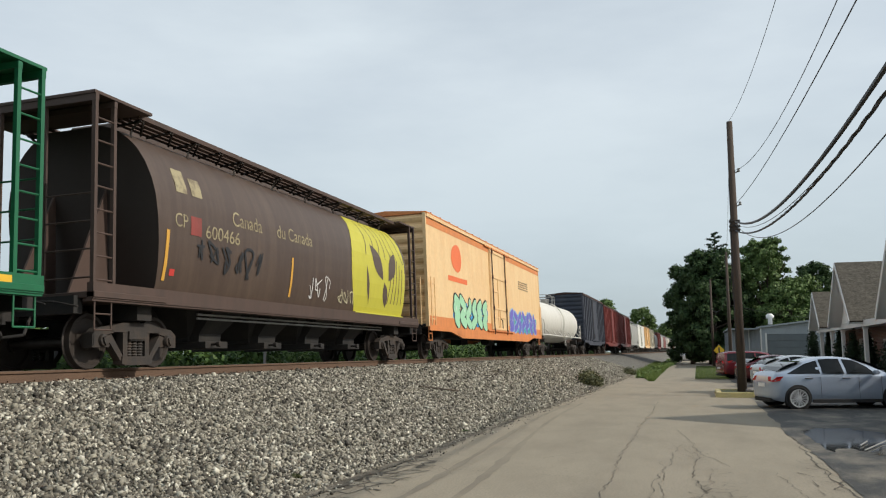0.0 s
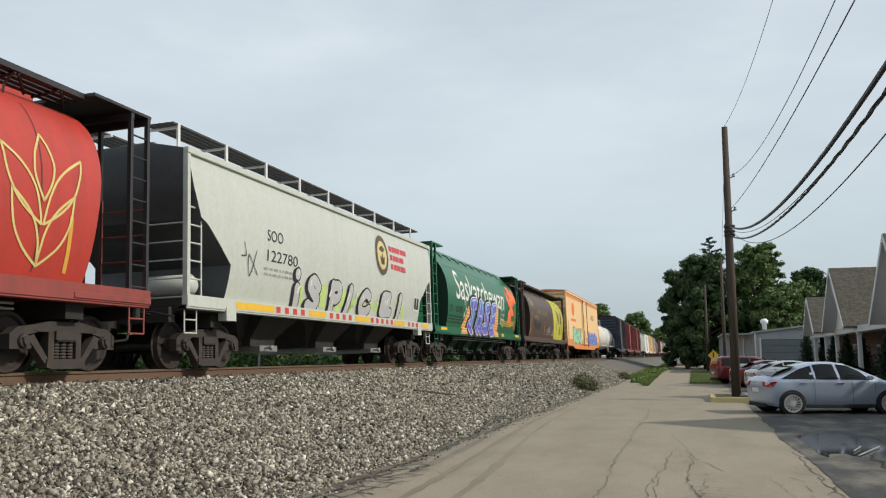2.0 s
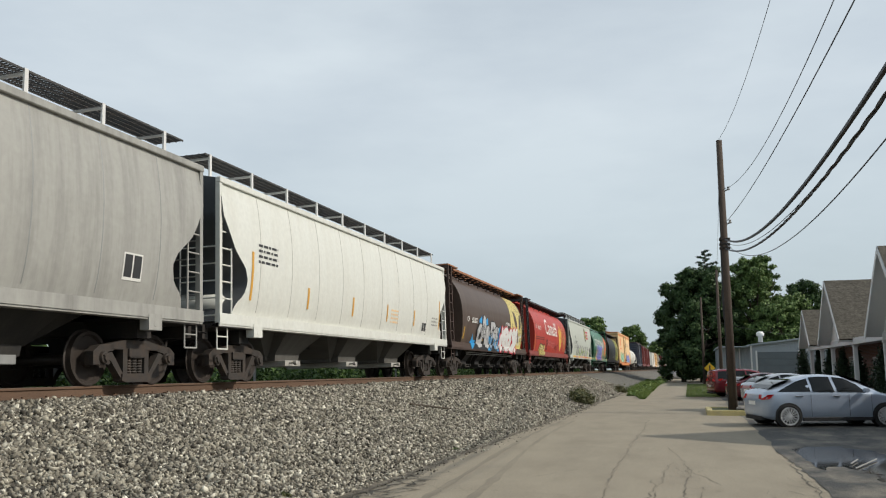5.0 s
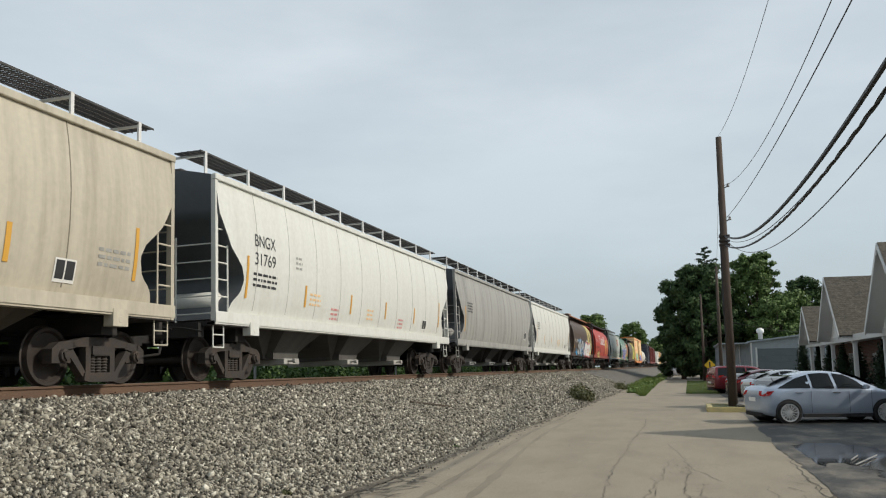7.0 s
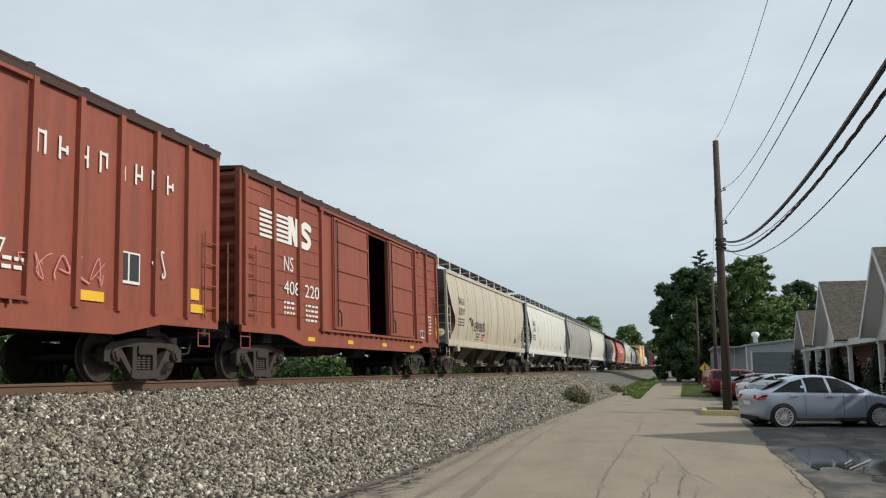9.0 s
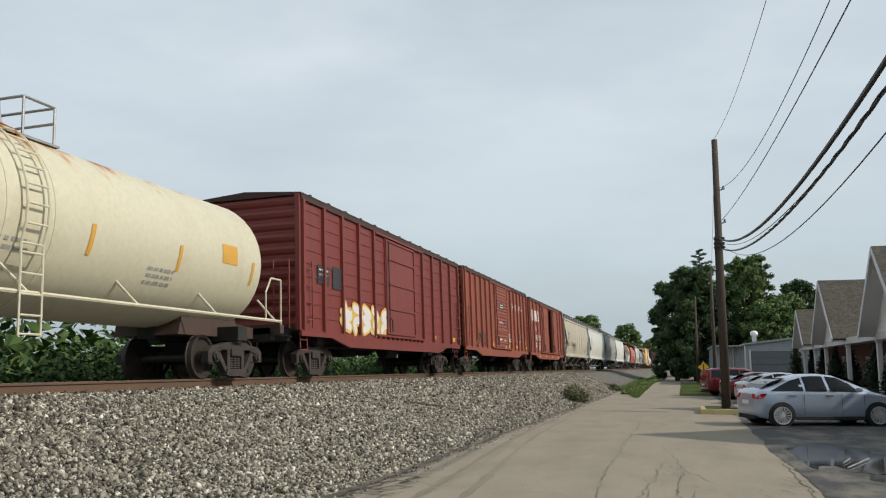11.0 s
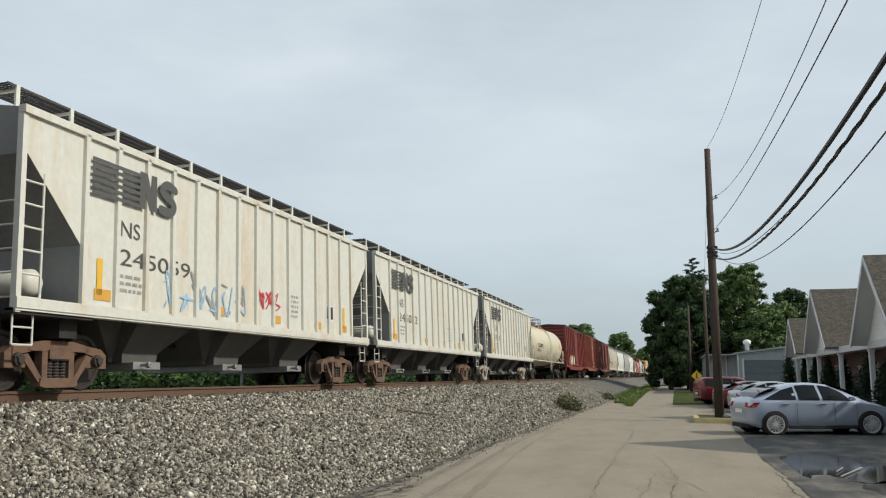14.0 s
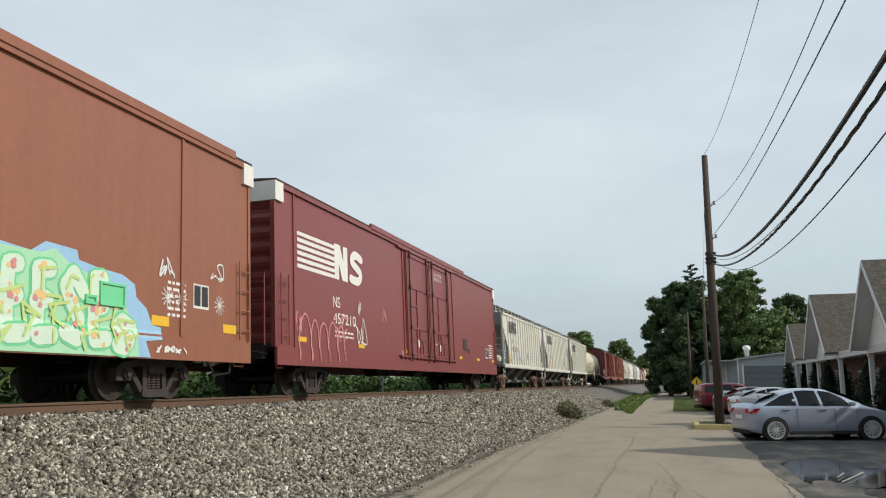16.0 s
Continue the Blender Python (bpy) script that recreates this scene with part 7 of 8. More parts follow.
def motions():
    """The train rolls away along +y; its wheels turn while they pass near."""
    for car in TRAIN:
        mid = car["mid"]
        walk(car, [(t, pose(TRACK_X, mid + SPEED * t, RAIL, 0, CANT, 0)) for t in (0, 8, 16)])
        for curve in car.animation_data.action.layers[0].strips[0].channelbag(car.animation_data.action_slot).fcurves:
            for key in curve.keyframe_points:
                key.interpolation = "LINEAR"
    for wheel, dy, car in WHEELS:
        t0, t1 = (-14 - car["mid"]) / SPEED, (40 - car["mid"]) / SPEED
        if t1 <= 0 or t0 >= 16:
            continue
        times = [i / FPS for i in range(16 * FPS + 1) if t0 <= i / FPS <= t1]
        if times[0] > 0:
            times = [0] + times
        if times[-1] < 16:
            times.append(16)
        turn, last, rows = 0.0, times[0], []
        for t in times:
            turn -= math.degrees(SPEED * min(t - last, 1 / FPS) / WHEEL_R)
            last = t
            rows.append((t, pose(0, dy, WHEEL_R, turn % 360, 0, 0)))
        walk(wheel, rows)
    for car in TRAIN:
        del car["mid"], car["half"]

# ---- plants ----
def foliage(name, blobs, count, size, material, seed, parent=None, label="", flat=1.0):
    """Many small folded leaves, thickest near the skin of each blob (x, y, z, rx, ry, rz)."""
    rng = np.random.default_rng(seed)
    b = np.array(blobs, float)
    vol = b[:, 3] * b[:, 4] + b[:, 4] * b[:, 5] + b[:, 3] * b[:, 5]
    pick = rng.choice(len(b), count, p=vol / vol.sum())
    d = rng.normal(0, 1, (count, 3))
    d /= np.linalg.norm(d, axis=1)[:, None]
    rad = rng.random(count) ** 0.45 * rng.uniform(0.6, 1.35, count)
    c = b[pick, :3] + d * b[pick, 3:] * rad[:, None]
    n = d + rng.normal(0, 0.7, (count, 3))
    n[:, 2] += 0.4
    n /= np.linalg.norm(n, axis=1)[:, None]
    t = np.cross(n, rng.normal(0, 1, (count, 3)))
    t /= np.linalg.norm(t, axis=1)[:, None] + 1e-9
    s = np.cross(n, t)
    z = (size * rng.uniform(0.5, 1.3, count))[:, None]
    quad = np.stack([c - t * z, c + s * z * 0.55 + n * z * 0.15, c + t * z, c - s * z * 0.55 + n * z * 0.15], 1)
    quad[:, :, 2] = np.maximum(quad[:, :, 2], 0.005)
    me = bpy.data.meshes.new(name)
    me.vertices.add(count * 4)
    me.vertices.foreach_set("co", quad.reshape(-1))
    me.loops.add(count * 4)
    me.loops.foreach_set("vertex_index", np.arange(count * 4))
    me.polygons.add(count)
    me.polygons.foreach_set("loop_start", np.arange(0, count * 4, 4))
    me.update(calc_edges=True)
    me.materials.append(material)
    ob = new(name, me)
    ob.parent = parent
    return tagged(ob, label)


def tree(x, y, height, spread, label, leaf, seed, base=0.25, count=22000, size=0.22, category="tree"):
    """A trunk with limbs and a crown of leaf clumps."""
    rng = random.Random(seed)
    e = tagged(new("tree"), label, category, "trees behind the lot")
    e.location = (x, y, 0)
    bm = bmesh.new()
    rod(bm, (0, 0, -0.2), (0.1, 0, height * 0.45), spread * 0.085, 9, spread * 0.055)
    blobs = []
    for k in range(150):
        a = k * 2.399 + rng.random()
        f = base + (0.93 - base) * (k + rng.random()) / 150
        bulge = max(0.15, math.sin(min(1.0, (f - base) / (0.98 - base) * 0.80 + 0.17) * 3.1416)) ** 0.55
        r = spread * rng.random() ** 0.5 * 0.86 * bulge
        c = Vector((r * math.cos(a), r * math.sin(a), height * f))
        if k % 6 == 0:
            rod(bm, (0.05, 0, height * min(0.42, f * 0.7)), c, spread * 0.03, 5, spread * 0.008)
        s = spread * rng.uniform(0.10, 0.22)
        blobs.append((*c, s, s, s * rng.uniform(0.6, 0.85)))
    part("trunk", bm, BARK, e)
    foliage("crown", blobs, int(count * 1.9), size * 0.68, leaf, seed, e)
    return e


def conifer(x, y, height, spread, label, seed):
    rng = random.Random(seed)
    e = tagged(new("pine_tree"), label, "tree", "trees behind the lot")
    e.location = (x, y, 0)
    bm = bmesh.new()
    rod(bm, (0, 0, -0.2), (0, 0, height), 0.28, 8, 0.03)
    blobs = []
    for k in range(64):
        f = 0.15 + 0.85 * k / 64
        a = k * 2.399
        r = spread * (1 - f) ** 0.75 * rng.uniform(0.5, 1.0) + 0.12
        tip = Vector((r * math.cos(a), r * math.sin(a), height * f + 0.22 * r))
        rod(bm, (0, 0, height * f), tip, 0.05, 4, 0.01)
        for q in (0.3, 0.6, 0.9):
            p = Vector((0, 0, height * f)).lerp(tip, q)
            blobs.append((*p, 0.17 * r + 0.12, 0.17 * r + 0.12, 0.10 + 0.04 * r))
    part("trunk", bm, BARK, e)
    foliage("crown", blobs, 16000, 0.16, NEEDLE, seed, e)
    return e


tree(1.9, 104, 14.0, 4.5, "large dark full maple at the lane's end", LEAF_DARK, 11, 0.06, 42000, 0.25)
tree(-0.6, 108, 12.8, 3.7, "dark full maple overhanging the lane", LEAF_DARK, 12, 0.05, 30000, 0.25)
tree(7.8, 106, 15.5, 4.1, "broad green sunlit tree behind the shed", LEAF_MID, 13, 0.2, 30000, 0.26)
tree(9.6, 101, 9.6, 3.4, "lower green tree beside the shed", LEAF_MID, 14, 0.2, 18000, 0.24)
tree(14.6, 116, 13.2, 3.8, "dark green tree behind the roofs", LEAF_DARK, 15, 0.2, 18000, 0.26)
tree(19.0, 120, 11.5, 4.0, "dark green tree behind the roofs", LEAF_DARK, 16, 0.2, 14000, 0.26)
tree(5.4, 112, 11.5, 3.6, "dark tree between the maple and the green tree", LEAF_DARK, 22, 0.08, 22000, 0.26)
tree(12.0, 112, 11.0, 3.8, "green tree behind the shed's roof", LEAF_MID, 23, 0.12, 20000, 0.26)
tree(4.2, 118, 9.0, 4.5, "dark tree low behind the lane's end", LEAF_DARK, 24, 0.05, 16000, 0.28)
conifer(2.6, 112, 16.6, 7.6, "tall dark pointed pine above the maples", 17)
tree(-16.0, 262, 15.0, 5.4, "lone round green tree beyond the track", LEAF_MID, 18, 0.2, 9000, 0.5)
tree(-17.5, 165, 12.0, 4.0, "green tree beyond the track", LEAF_MID, 19, 0.3, 7000, 0.35)
tree(-14.0, 420, 15.0, 8.0, "far green tree where the track vanishes", LEAF_MID, 20, 0.1, 7000, 0.7)
tree(-2.0, 380, 14.0, 9.0, "far green tree at the lane's end", LEAF_DARK, 21, 0.1, 7000, 0.7)

rng = random.Random(31)
blobs = []
for i in range(150):
    y0 = 2 + 150 * (i / 150) ** 1.2
    blobs.append((-16.4 - rng.uniform(0, 3.4), y0 + rng.uniform(-0.6, 0.6), rng.uniform(0.5, 1.5), rng.uniform(0.6, 1.2), rng.uniform(0.7, 1.4), rng.uniform(0.7, 1.45)))
tagged(foliage("weeds", blobs, 75000, 0.12, WEED, 32), "tall green weeds and brush beyond the track", "weeds", "", "stuff")
blobs = [(-22 - rng.uniform(0, 14), 4 + 3.0 * i, 1.2, 3, 3, rng.uniform(1.6, 3.0)) for i in range(70)]
tagged(foliage("brush", blobs, 40000, 0.3, WEED, 33), "low green brush in the field beyond the track", "brush", "", "stuff")


def blades(name, spots, n, h, seed, label):
    rng = random.Random(seed)
    bm = bmesh.new()
    for i in range(n):
        x, y, z = spots(rng)
        a, l = rng.uniform(0, 6.28), h * rng.uniform(0.5, 1.3)
        dx, dy = 0.012 * math.cos(a), 0.012 * math.sin(a)
        tip = (x + rng.uniform(-0.3, 0.3) * l, y + rng.uniform(-0.3, 0.3) * l, z + l)
        bm.faces.new([bm.verts.new(p) for p in ((x - dx, y - dy, z), (x + dx, y + dy, z), tip)])
    return tagged(part(name, bm, GRASS), label, "grass", "", "stuff")


def verge_spot(r):
    y = 47 + 66 * r.random() ** 1.2
    x = -2.3 - 0.012 * (y - 47) - min(2.0, 0.25 + (y - 47) * 0.1) * r.random()
    return x, y, max(0.0, bank(x, y)) - 0.02


rngv = random.Random(77)
vb = []
for i in range(60):
    yv = 53 + 130 * (i / 60) ** 1.2
    xv = -2.75 - rngv.uniform(0, 0.6) - min(1.5, (yv - 53) * 0.02) * rngv.random()
    vb.append((xv, yv, bank(xv, yv) + 0.08, 0.4, 1.2, rngv.uniform(0.12, 0.26)))
tagged(foliage("verge_weeds", vb, 9000, 0.13, GRASS, 78), "pale green weeds along the foot of the bank", "weeds", "", "stuff")
blades("verge_grass", verge_spot, 9000, 0.32, 41, "bright green grass verge at the foot of the bank")
blades("lawn_grass", lambda r: (r.uniform(-0.2, 1.6), 50.5 + 40 * r.random() ** 1.4, -0.01), 9000, 0.12, 42, "short green grass patch beside the lane")
sheet("lawn", steps(-0.2, 1.7, 0.5), steps(50, 92, 3), lambda x, y: 0.03 + lie(x, y, 4, 0.6, 0.02), EARTH, "grass patch beside the lane", "lawn")
for x, y, r, n, seed in ((-4.75, 39.0, 0.85, 1700, 51), (-5.15, 41.6, 0.7, 1000, 53), (-4.5, 59.0, 0.7, 1000, 57), (-4.75, 9.6, 0.10, 60, 55), (-4.5, 16.5, 0.10, 60, 56)):
    z = bank(x, y)
    tagged(foliage("bush", [(x, y, z + 0.3 * r, r * 0.6, r * 1.1, r * 0.5), (x + 0.3 * r, y + 0.5 * r, z + 0.15 * r, r * 0.5, r * 0.7, r * 0.35)], n, 0.07 * (0.4 + r * 0.6), (WEED, DRYWEED)[seed % 2], seed), "scrubby weed tuft on the ballast", "bush", "weed tufts on the bank")
bm = bmesh.new()
rods(bm, [(-6.9, 21.0, bank(-6.9, 21) + 0.05), (-6.2, 22.2, bank(-6.2, 22.2) + 0.06)], 0.03)
tagged(part("dead_branch", bm, BARK), "short dead branch lying on the ballast", "branch")
for y in (14.5, 27.0, 42.0):
    bm = bmesh.new()
    rod(bm, (-14.6, y, 0.2), (-14.6, y, 2.05), 0.05, 8)
    tagged(part("marker_post", bm, GALV), "thin pale post beyond the track", "post", "posts beyond the track")

# ---- poles, cables and the sign ----
def pole(x, y, h, r, label, arm=False):
    bm = bmesh.new()
    rod(bm, (x, y, -0.3), (x, y, h), r, 12, r * 0.62)
    e = tagged(part("utility_pole", bm, POLEWOOD, None, "", True), label, "utility pole", "utility poles along the lane")
    return e


PX, PY = 1.47, 32.5
main_pole = pole(PX, PY, 10.05, 0.17, "weathered brown wooden utility pole in a kerbed bed")
for z in (8.16, 6.91):
    bm = bmesh.new()
    rod(bm, (PX + 0.05, PY, z - 0.08), (PX + 0.22, PY, z), 0.025)
    lathe(bm, [(z - 0.02, 0.05), (z + 0.02, 0.06), (z + 0.05, 0.035), (z + 0.09, 0.05), (z + 0.12, 0.02)], 10, "z", Matrix.Translation((PX + 0.24, PY, 0)))
    part("insulator", bm, GALV, main_pole)
bm = bmesh.new()
for z in (6.3, 6.12, 5.98):
    block(bm, PX - 0.18, PX + 0.2, PY - 0.14, PY + 0.14, z - 0.04, z + 0.04)
part("cable_clamp", bevelled(bm, 0.01), STEEL, main_pole)
bm = bmesh.new()
rod(bm, (PX - 0.14, PY - 0.08, 0.2), (PX - 0.11, PY - 0.06, 7.9), 0.018)
rod(bm, (PX - 0.15, PY + 0.05, 3.4), (PX - 0.12, PY + 0.04, 6.4), 0.03)
part("riser_conduit", bm, WIRE, main_pole)
P2X, P2Y = 2.5, -10.0
pole(P2X, P2Y, 12.1, 0.17, "weathered brown wooden utility pole behind the viewpoint")


def cable(z0, z1, sag, r, label, dx=0.0, twist=0.0, a=(PX, PY), b=(P2X, P2Y)):
    bm = bmesh.new()
    n = 48 if not twist else 150
    pts = []
    for i in range(n + 1):
        f = i / n
        pts.append((a[0] + (b[0] - a[0]) * f + dx, a[1] + (b[1] - a[1]) * f, z0 + (z1 - z0) * f - 4 * sag * f * (1 - f)))
    rods(bm, pts, r, 5)
    if twist:
        for ph in (0, 2.1, 4.2):
            rods(bm, [(p[0] + twist * math.cos(i * 0.8 + ph), p[1], p[2] + twist * math.sin(i * 0.8 + ph)) for i, p in enumerate(pts)], r * 0.8, 4)
    return tagged(part("overhead_cable", bm, WIRE), label, "cable", "cables between the poles")


cable(10.1, 11.9, 2.2, 0.007, "thin black wire from the pole's top")
cable(8.2, 9.3, 2.3, 0.008, "thin black wire from an insulator", 0.1)
cable(6.95, 6.75, 0.9, 0.010, "thin black wire from an insulator", 0.1)
cable(6.3, 7.2, 2.2, 0.034, "thick black telephone cable", 0.03)
cable(5.97, 6.87, 2.12, 0.013, "twisted black service cable", 0.03, 0.02)
cable(6.2, 6.6, 2.1, 0.008, "thin black cable beside the thick one", 0.03)
cable(6.2, 7.1, 2.78, 0.009, "thin black cable below the others", 0.03)
for x, y, h, r, lb in ((2.45, 70, 9.3, 0.15, "dark wooden utility pole by the trees"), (1.55, 93, 9.0, 0.15, "grey weathered utility pole far along the lane"), (1.4, 107, 9.0, 0.15, "grey weathered utility pole far along the lane")):
    pole(x, y, h, r, lb)
cable(9.9, 9.0, 0.5, 0.008, "thin wire along the far poles", 0.0, 0.0, (PX, PY), (2.45, 70))
cable(6.2, 6.4, 0.9, 0.02, "black cable along the far poles", 0.0, 0.0, (PX, PY), (2.45, 70))
cable(8.8, 8.8, 0.4, 0.012, "thin wire along the far poles", 0.0, 0.0, (2.45, 70), (1.55, 93))
cable(6.0, 6.0, 0.8, 0.02, "black cable along the far poles", 0.0, 0.0, (2.45, 70), (1.55, 93))
cable(5.2, 4.6, 0.5, 0.012, "service wire to the shed", 0.0, 0.0, (2.45, 70), (14.0, 84))
sg = tagged(new("warning_sign"), "yellow diamond warning sign on a steel post", "road sign")
sg.location = (1.6, 70, 0)
bm = bmesh.new()
block(bm, -0.03, 0.03, 0.0, 0.05, -0.2, 2.1)
part("post", bm, GALV, sg)
bm = bmesh.new()
block(bm, -0.3, 0.3, -0.02, -0.012, -0.3, 0.3, Matrix.Translation((0, 0, 1.62)) @ Matrix.Rotation(radians(45), 4, "Y"))
part("sign_plate", bm, SIGNYELLOW, sg)
bm = bmesh.new()
block(bm, -0.05, 0.05, -0.026, -0.022, 1.42, 1.85)
part("sign_mark", bm, BLACKL, sg)

# kerbed bed round the pole
bm = bmesh.new()
for x0, x1, y0, y1 in ((0.55, 2.25, 31.0, 31.2), (0.55, 2.25, 33.9, 34.1), (0.55, 0.75, 31.2, 33.9), (2.05, 2.25, 31.2, 33.9)):
    vs = block(bm, x0, x1, y0, y1, -0.05, 0.17)
bevelled(bm, 0.025, 2)
kb = tagged(part("kerb_bed", bm, KERB), "chipped yellow-painted concrete kerb round the pole", "kerb")
bm = bmesh.new()
block(bm, 0.75, 2.05, 31.2, 33.9, -0.05, 0.14)
part("bed_soil", bm, EARTH, kb)
bm = bmesh.new()
bmesh.ops.create_icosphere(bm, subdivisions=2, radius=0.16, matrix=Matrix.Translation((1.75, 32.0, 0.2)) @ Matrix.Diagonal((1.3, 1, 0.55, 1)))
for v in bm.verts:
    v.co += Vector((0, 0, 0.03)) * noise.noise(v.co * 9)
tagged(part("rock", bm, MORTAR), "small pale rock beside the pole", "rock")

# ---- buildings ----
def lapped(bm, pts_at, z0, z1, x, step=0.14):
    """Overlapping boards facing -x between two edges given by pts_at(z)."""
    z = z0
    while z < z1 - 0.02:
        a0, b0 = pts_at(z)
        a1, b1 = pts_at(min(z + step, z1))
        vs = [bm.verts.new(p) for p in ((x - 0.022, a0, z), (x - 0.022, b0, z), (x, b1, min(z + step, z1)), (x, a1, min(z + step, z1)))]
        bm.faces.new(vs)
        lo = [bm.verts.new(p) for p in ((x, a0, z), (x, b0, z))]
        bm.faces.new((lo[0], lo[1], vs[1], vs[0]))
        z += step
    bmesh.ops.remove_doubles(bm, verts=bm.verts, dist=0.0005)


def shingled(bm, eave_a, eave_b, ridge_b, ridge_a, rows):
    """A roof slope in overlapping courses with a slab beneath."""
    ea, eb, rb, ra = map(Vector, (eave_a, eave_b, ridge_b, ridge_a))
    n = (eb - ea).cross(ra - ea).normalized()
    if n.z < 0:
        n = -n
    for i in range(rows):
        f, g = i / rows, (i + 1) / rows
        p = [ea.lerp(ra, f) + n * 0.012, eb.lerp(rb, f) + n * 0.012, eb.lerp(rb, g) + n * 0.008, ea.lerp(ra, g) + n * 0.008]
        vs = [bm.verts.new(v) for v in p]
        bm.faces.new(vs)
        lo = [bm.verts.new(ea.lerp(ra, f) + n * (0.008 if i else 0)), bm.verts.new(eb.lerp(rb, f) + n * (0.008 if i else 0))]
        bm.faces.new((lo[0], lo[1], vs[1], vs[0]))
    top = [bm.verts.new(v) for v in (ea, eb, rb, ra)]
    bot = [bm.verts.new(v - n * 0.12) for v in (ea, eb, rb, ra)]
    for i in range(4):
        bm.faces.new((top[i], top[(i + 1) % 4], bot[(i + 1) % 4], bot[i]))
    bm.faces.new(bot[::-1])
    bmesh.ops.remove_doubles(bm, verts=bm.verts, dist=0.0005)


brick_m = MATS["red_brick"]
bn = brick_m.node_tree
br = bn.nodes.new("ShaderNodeTexBrick")
br.inputs["Color1"].default_value, br.inputs["Color2"].default_value, br.inputs["Mortar"].default_value = (0.19, 0.075, 0.05, 1), (0.12, 0.05, 0.036, 1), (0.22, 0.19, 0.17, 1)
br.inputs["Scale"].default_value, br.inputs["Mortar Size"].default_value = 1.0, 0.012
br.inputs["Brick Width"].default_value, br.inputs["Row Height"].default_value = 0.21, 0.075
bmap = bn.nodes.new("ShaderNodeMapping")
bmap.inputs["Rotation"].default_value = (radians(90), 0, radians(90))
bco = bn.nodes.new("ShaderNodeTexCoord")
sep, com = bn.nodes.new("ShaderNodeSeparateXYZ"), bn.nodes.new("ShaderNodeCombineXYZ")
bn.links.new(bco.outputs["Object"], sep.inputs[0])
bn.links.new(sep.outputs["Y"], com.inputs["X"])
bn.links.new(sep.outputs["Z"], com.inputs["Y"])
bn.links.new(com.outputs[0], br.inputs["Vector"])
bn.links.new(br.outputs["Color"], bn.nodes["Principled BSDF"].inputs["Base Color"])

hall = tagged(new("brick_building"), "long red-brick building with a row of white-sided gables on columns", "building")
hall.location = (0.33, 0.45, 0.0)
bm = bmesh.new()
Y0, Y1 = 15.5, 61.5
wins = [(23.5, 24.6), (27.0, 28.1), (31.4, 32.5), (37.4, 38.5), (40.4, 41.5), (44.0, 45.1), (51.5, 52.6), (54.6, 55.7)]
doors_y = [(34.0, 35.2), (47.6, 48.8)]
cuts = sorted([(a, b, 0.85, 2.25) for a, b in wins] + [(a, b, 0.0, 2.15) for a, b in doors_y])
y = Y0
for a, b, z0, z1 in cuts:
    block(bm, 9.0, 9.25, y, a, -0.1, 3.0)
    if z0 > 0:
        block(bm, 9.0, 9.25, a, b, -0.1, z0)
    block(bm, 9.0, 9.25, a, b, z1, 3.0)
    y = b
block(bm, 9.0, 9.25, y, Y1, -0.1, 3.0)
block(bm, 9.25, 19.0, Y0, Y0 + 0.25, -0.1, 3.0)
block(bm, 9.25, 19.0, Y1 - 0.25, Y1, -0.1, 3.0)
block(bm, 18.75, 19.0, Y0 + 0.25, Y1 - 0.25, -0.1, 3.0)
part("brick_wall", bm, BRICK, hall)
bm = bmesh.new()
block(bm, 9.2, 18.8, Y0 + 0.1, Y1 - 0.1, -0.1, 0.05)
part("interior_floor", bm, MORTAR, hall)
for a, b, z0, z1 in cuts:
    bm = bmesh.new()
    for q in ((a, a + 0.07, z0, z1), (b - 0.07, b, z0, z1), (a, b, z0, z0 + 0.07), (a, b, z1 - 0.07, z1), ((a + b) / 2 - 0.025, (a + b) / 2 + 0.025, z0, z1), (a, b, (z0 + z1) / 2 - 0.025, (z0 + z1) / 2 + 0.025)):
        block(bm, 8.97, 9.08, q[0], q[1], q[2], q[3])
    w = part("window_frame" if z0 > 0 else "door_frame", bm, TRIM, hall)
    bm = bmesh.new()
    block(bm, 9.10, 9.12, a + 0.03, b - 0.03, z0 + 0.03, z1 - 0.03)
    part("pane", bm, CARGLASS, w)
bm = bmesh.new()
shingled(bm, (8.3, Y0 - 0.4, 3.0), (8.3, Y1 + 0.4, 3.0), (14.2, Y1 + 0.4, 6.05), (14.2, Y0 - 0.4, 6.05), 34)
shingled(bm, (19.6, Y0 - 0.4, 3.0), (19.6, Y1 + 0.4, 3.0), (14.2, Y1 + 0.4, 6.05), (14.2, Y0 - 0.4, 6.05), 10)
part("roof", bm, SHINGLE, hall)
bm = bmesh.new()
block(bm, 7.36, 9.0, Y0, Y1, 2.84, 2.9)
part("porch_ceiling", bm, TRIM, hall)
bm = bmesh.new()
block(bm, 7.35, 7.55, Y0, Y1, 2.72, 3.02)
part("porch_beam", bm, TRIM, hall)
bm = bmesh.new()
block(bm, 7.2, 9.0, Y0, Y1, -0.1, 0.12)
part("porch_floor", bevelled(bm, 0.02), MORTAR, hall)
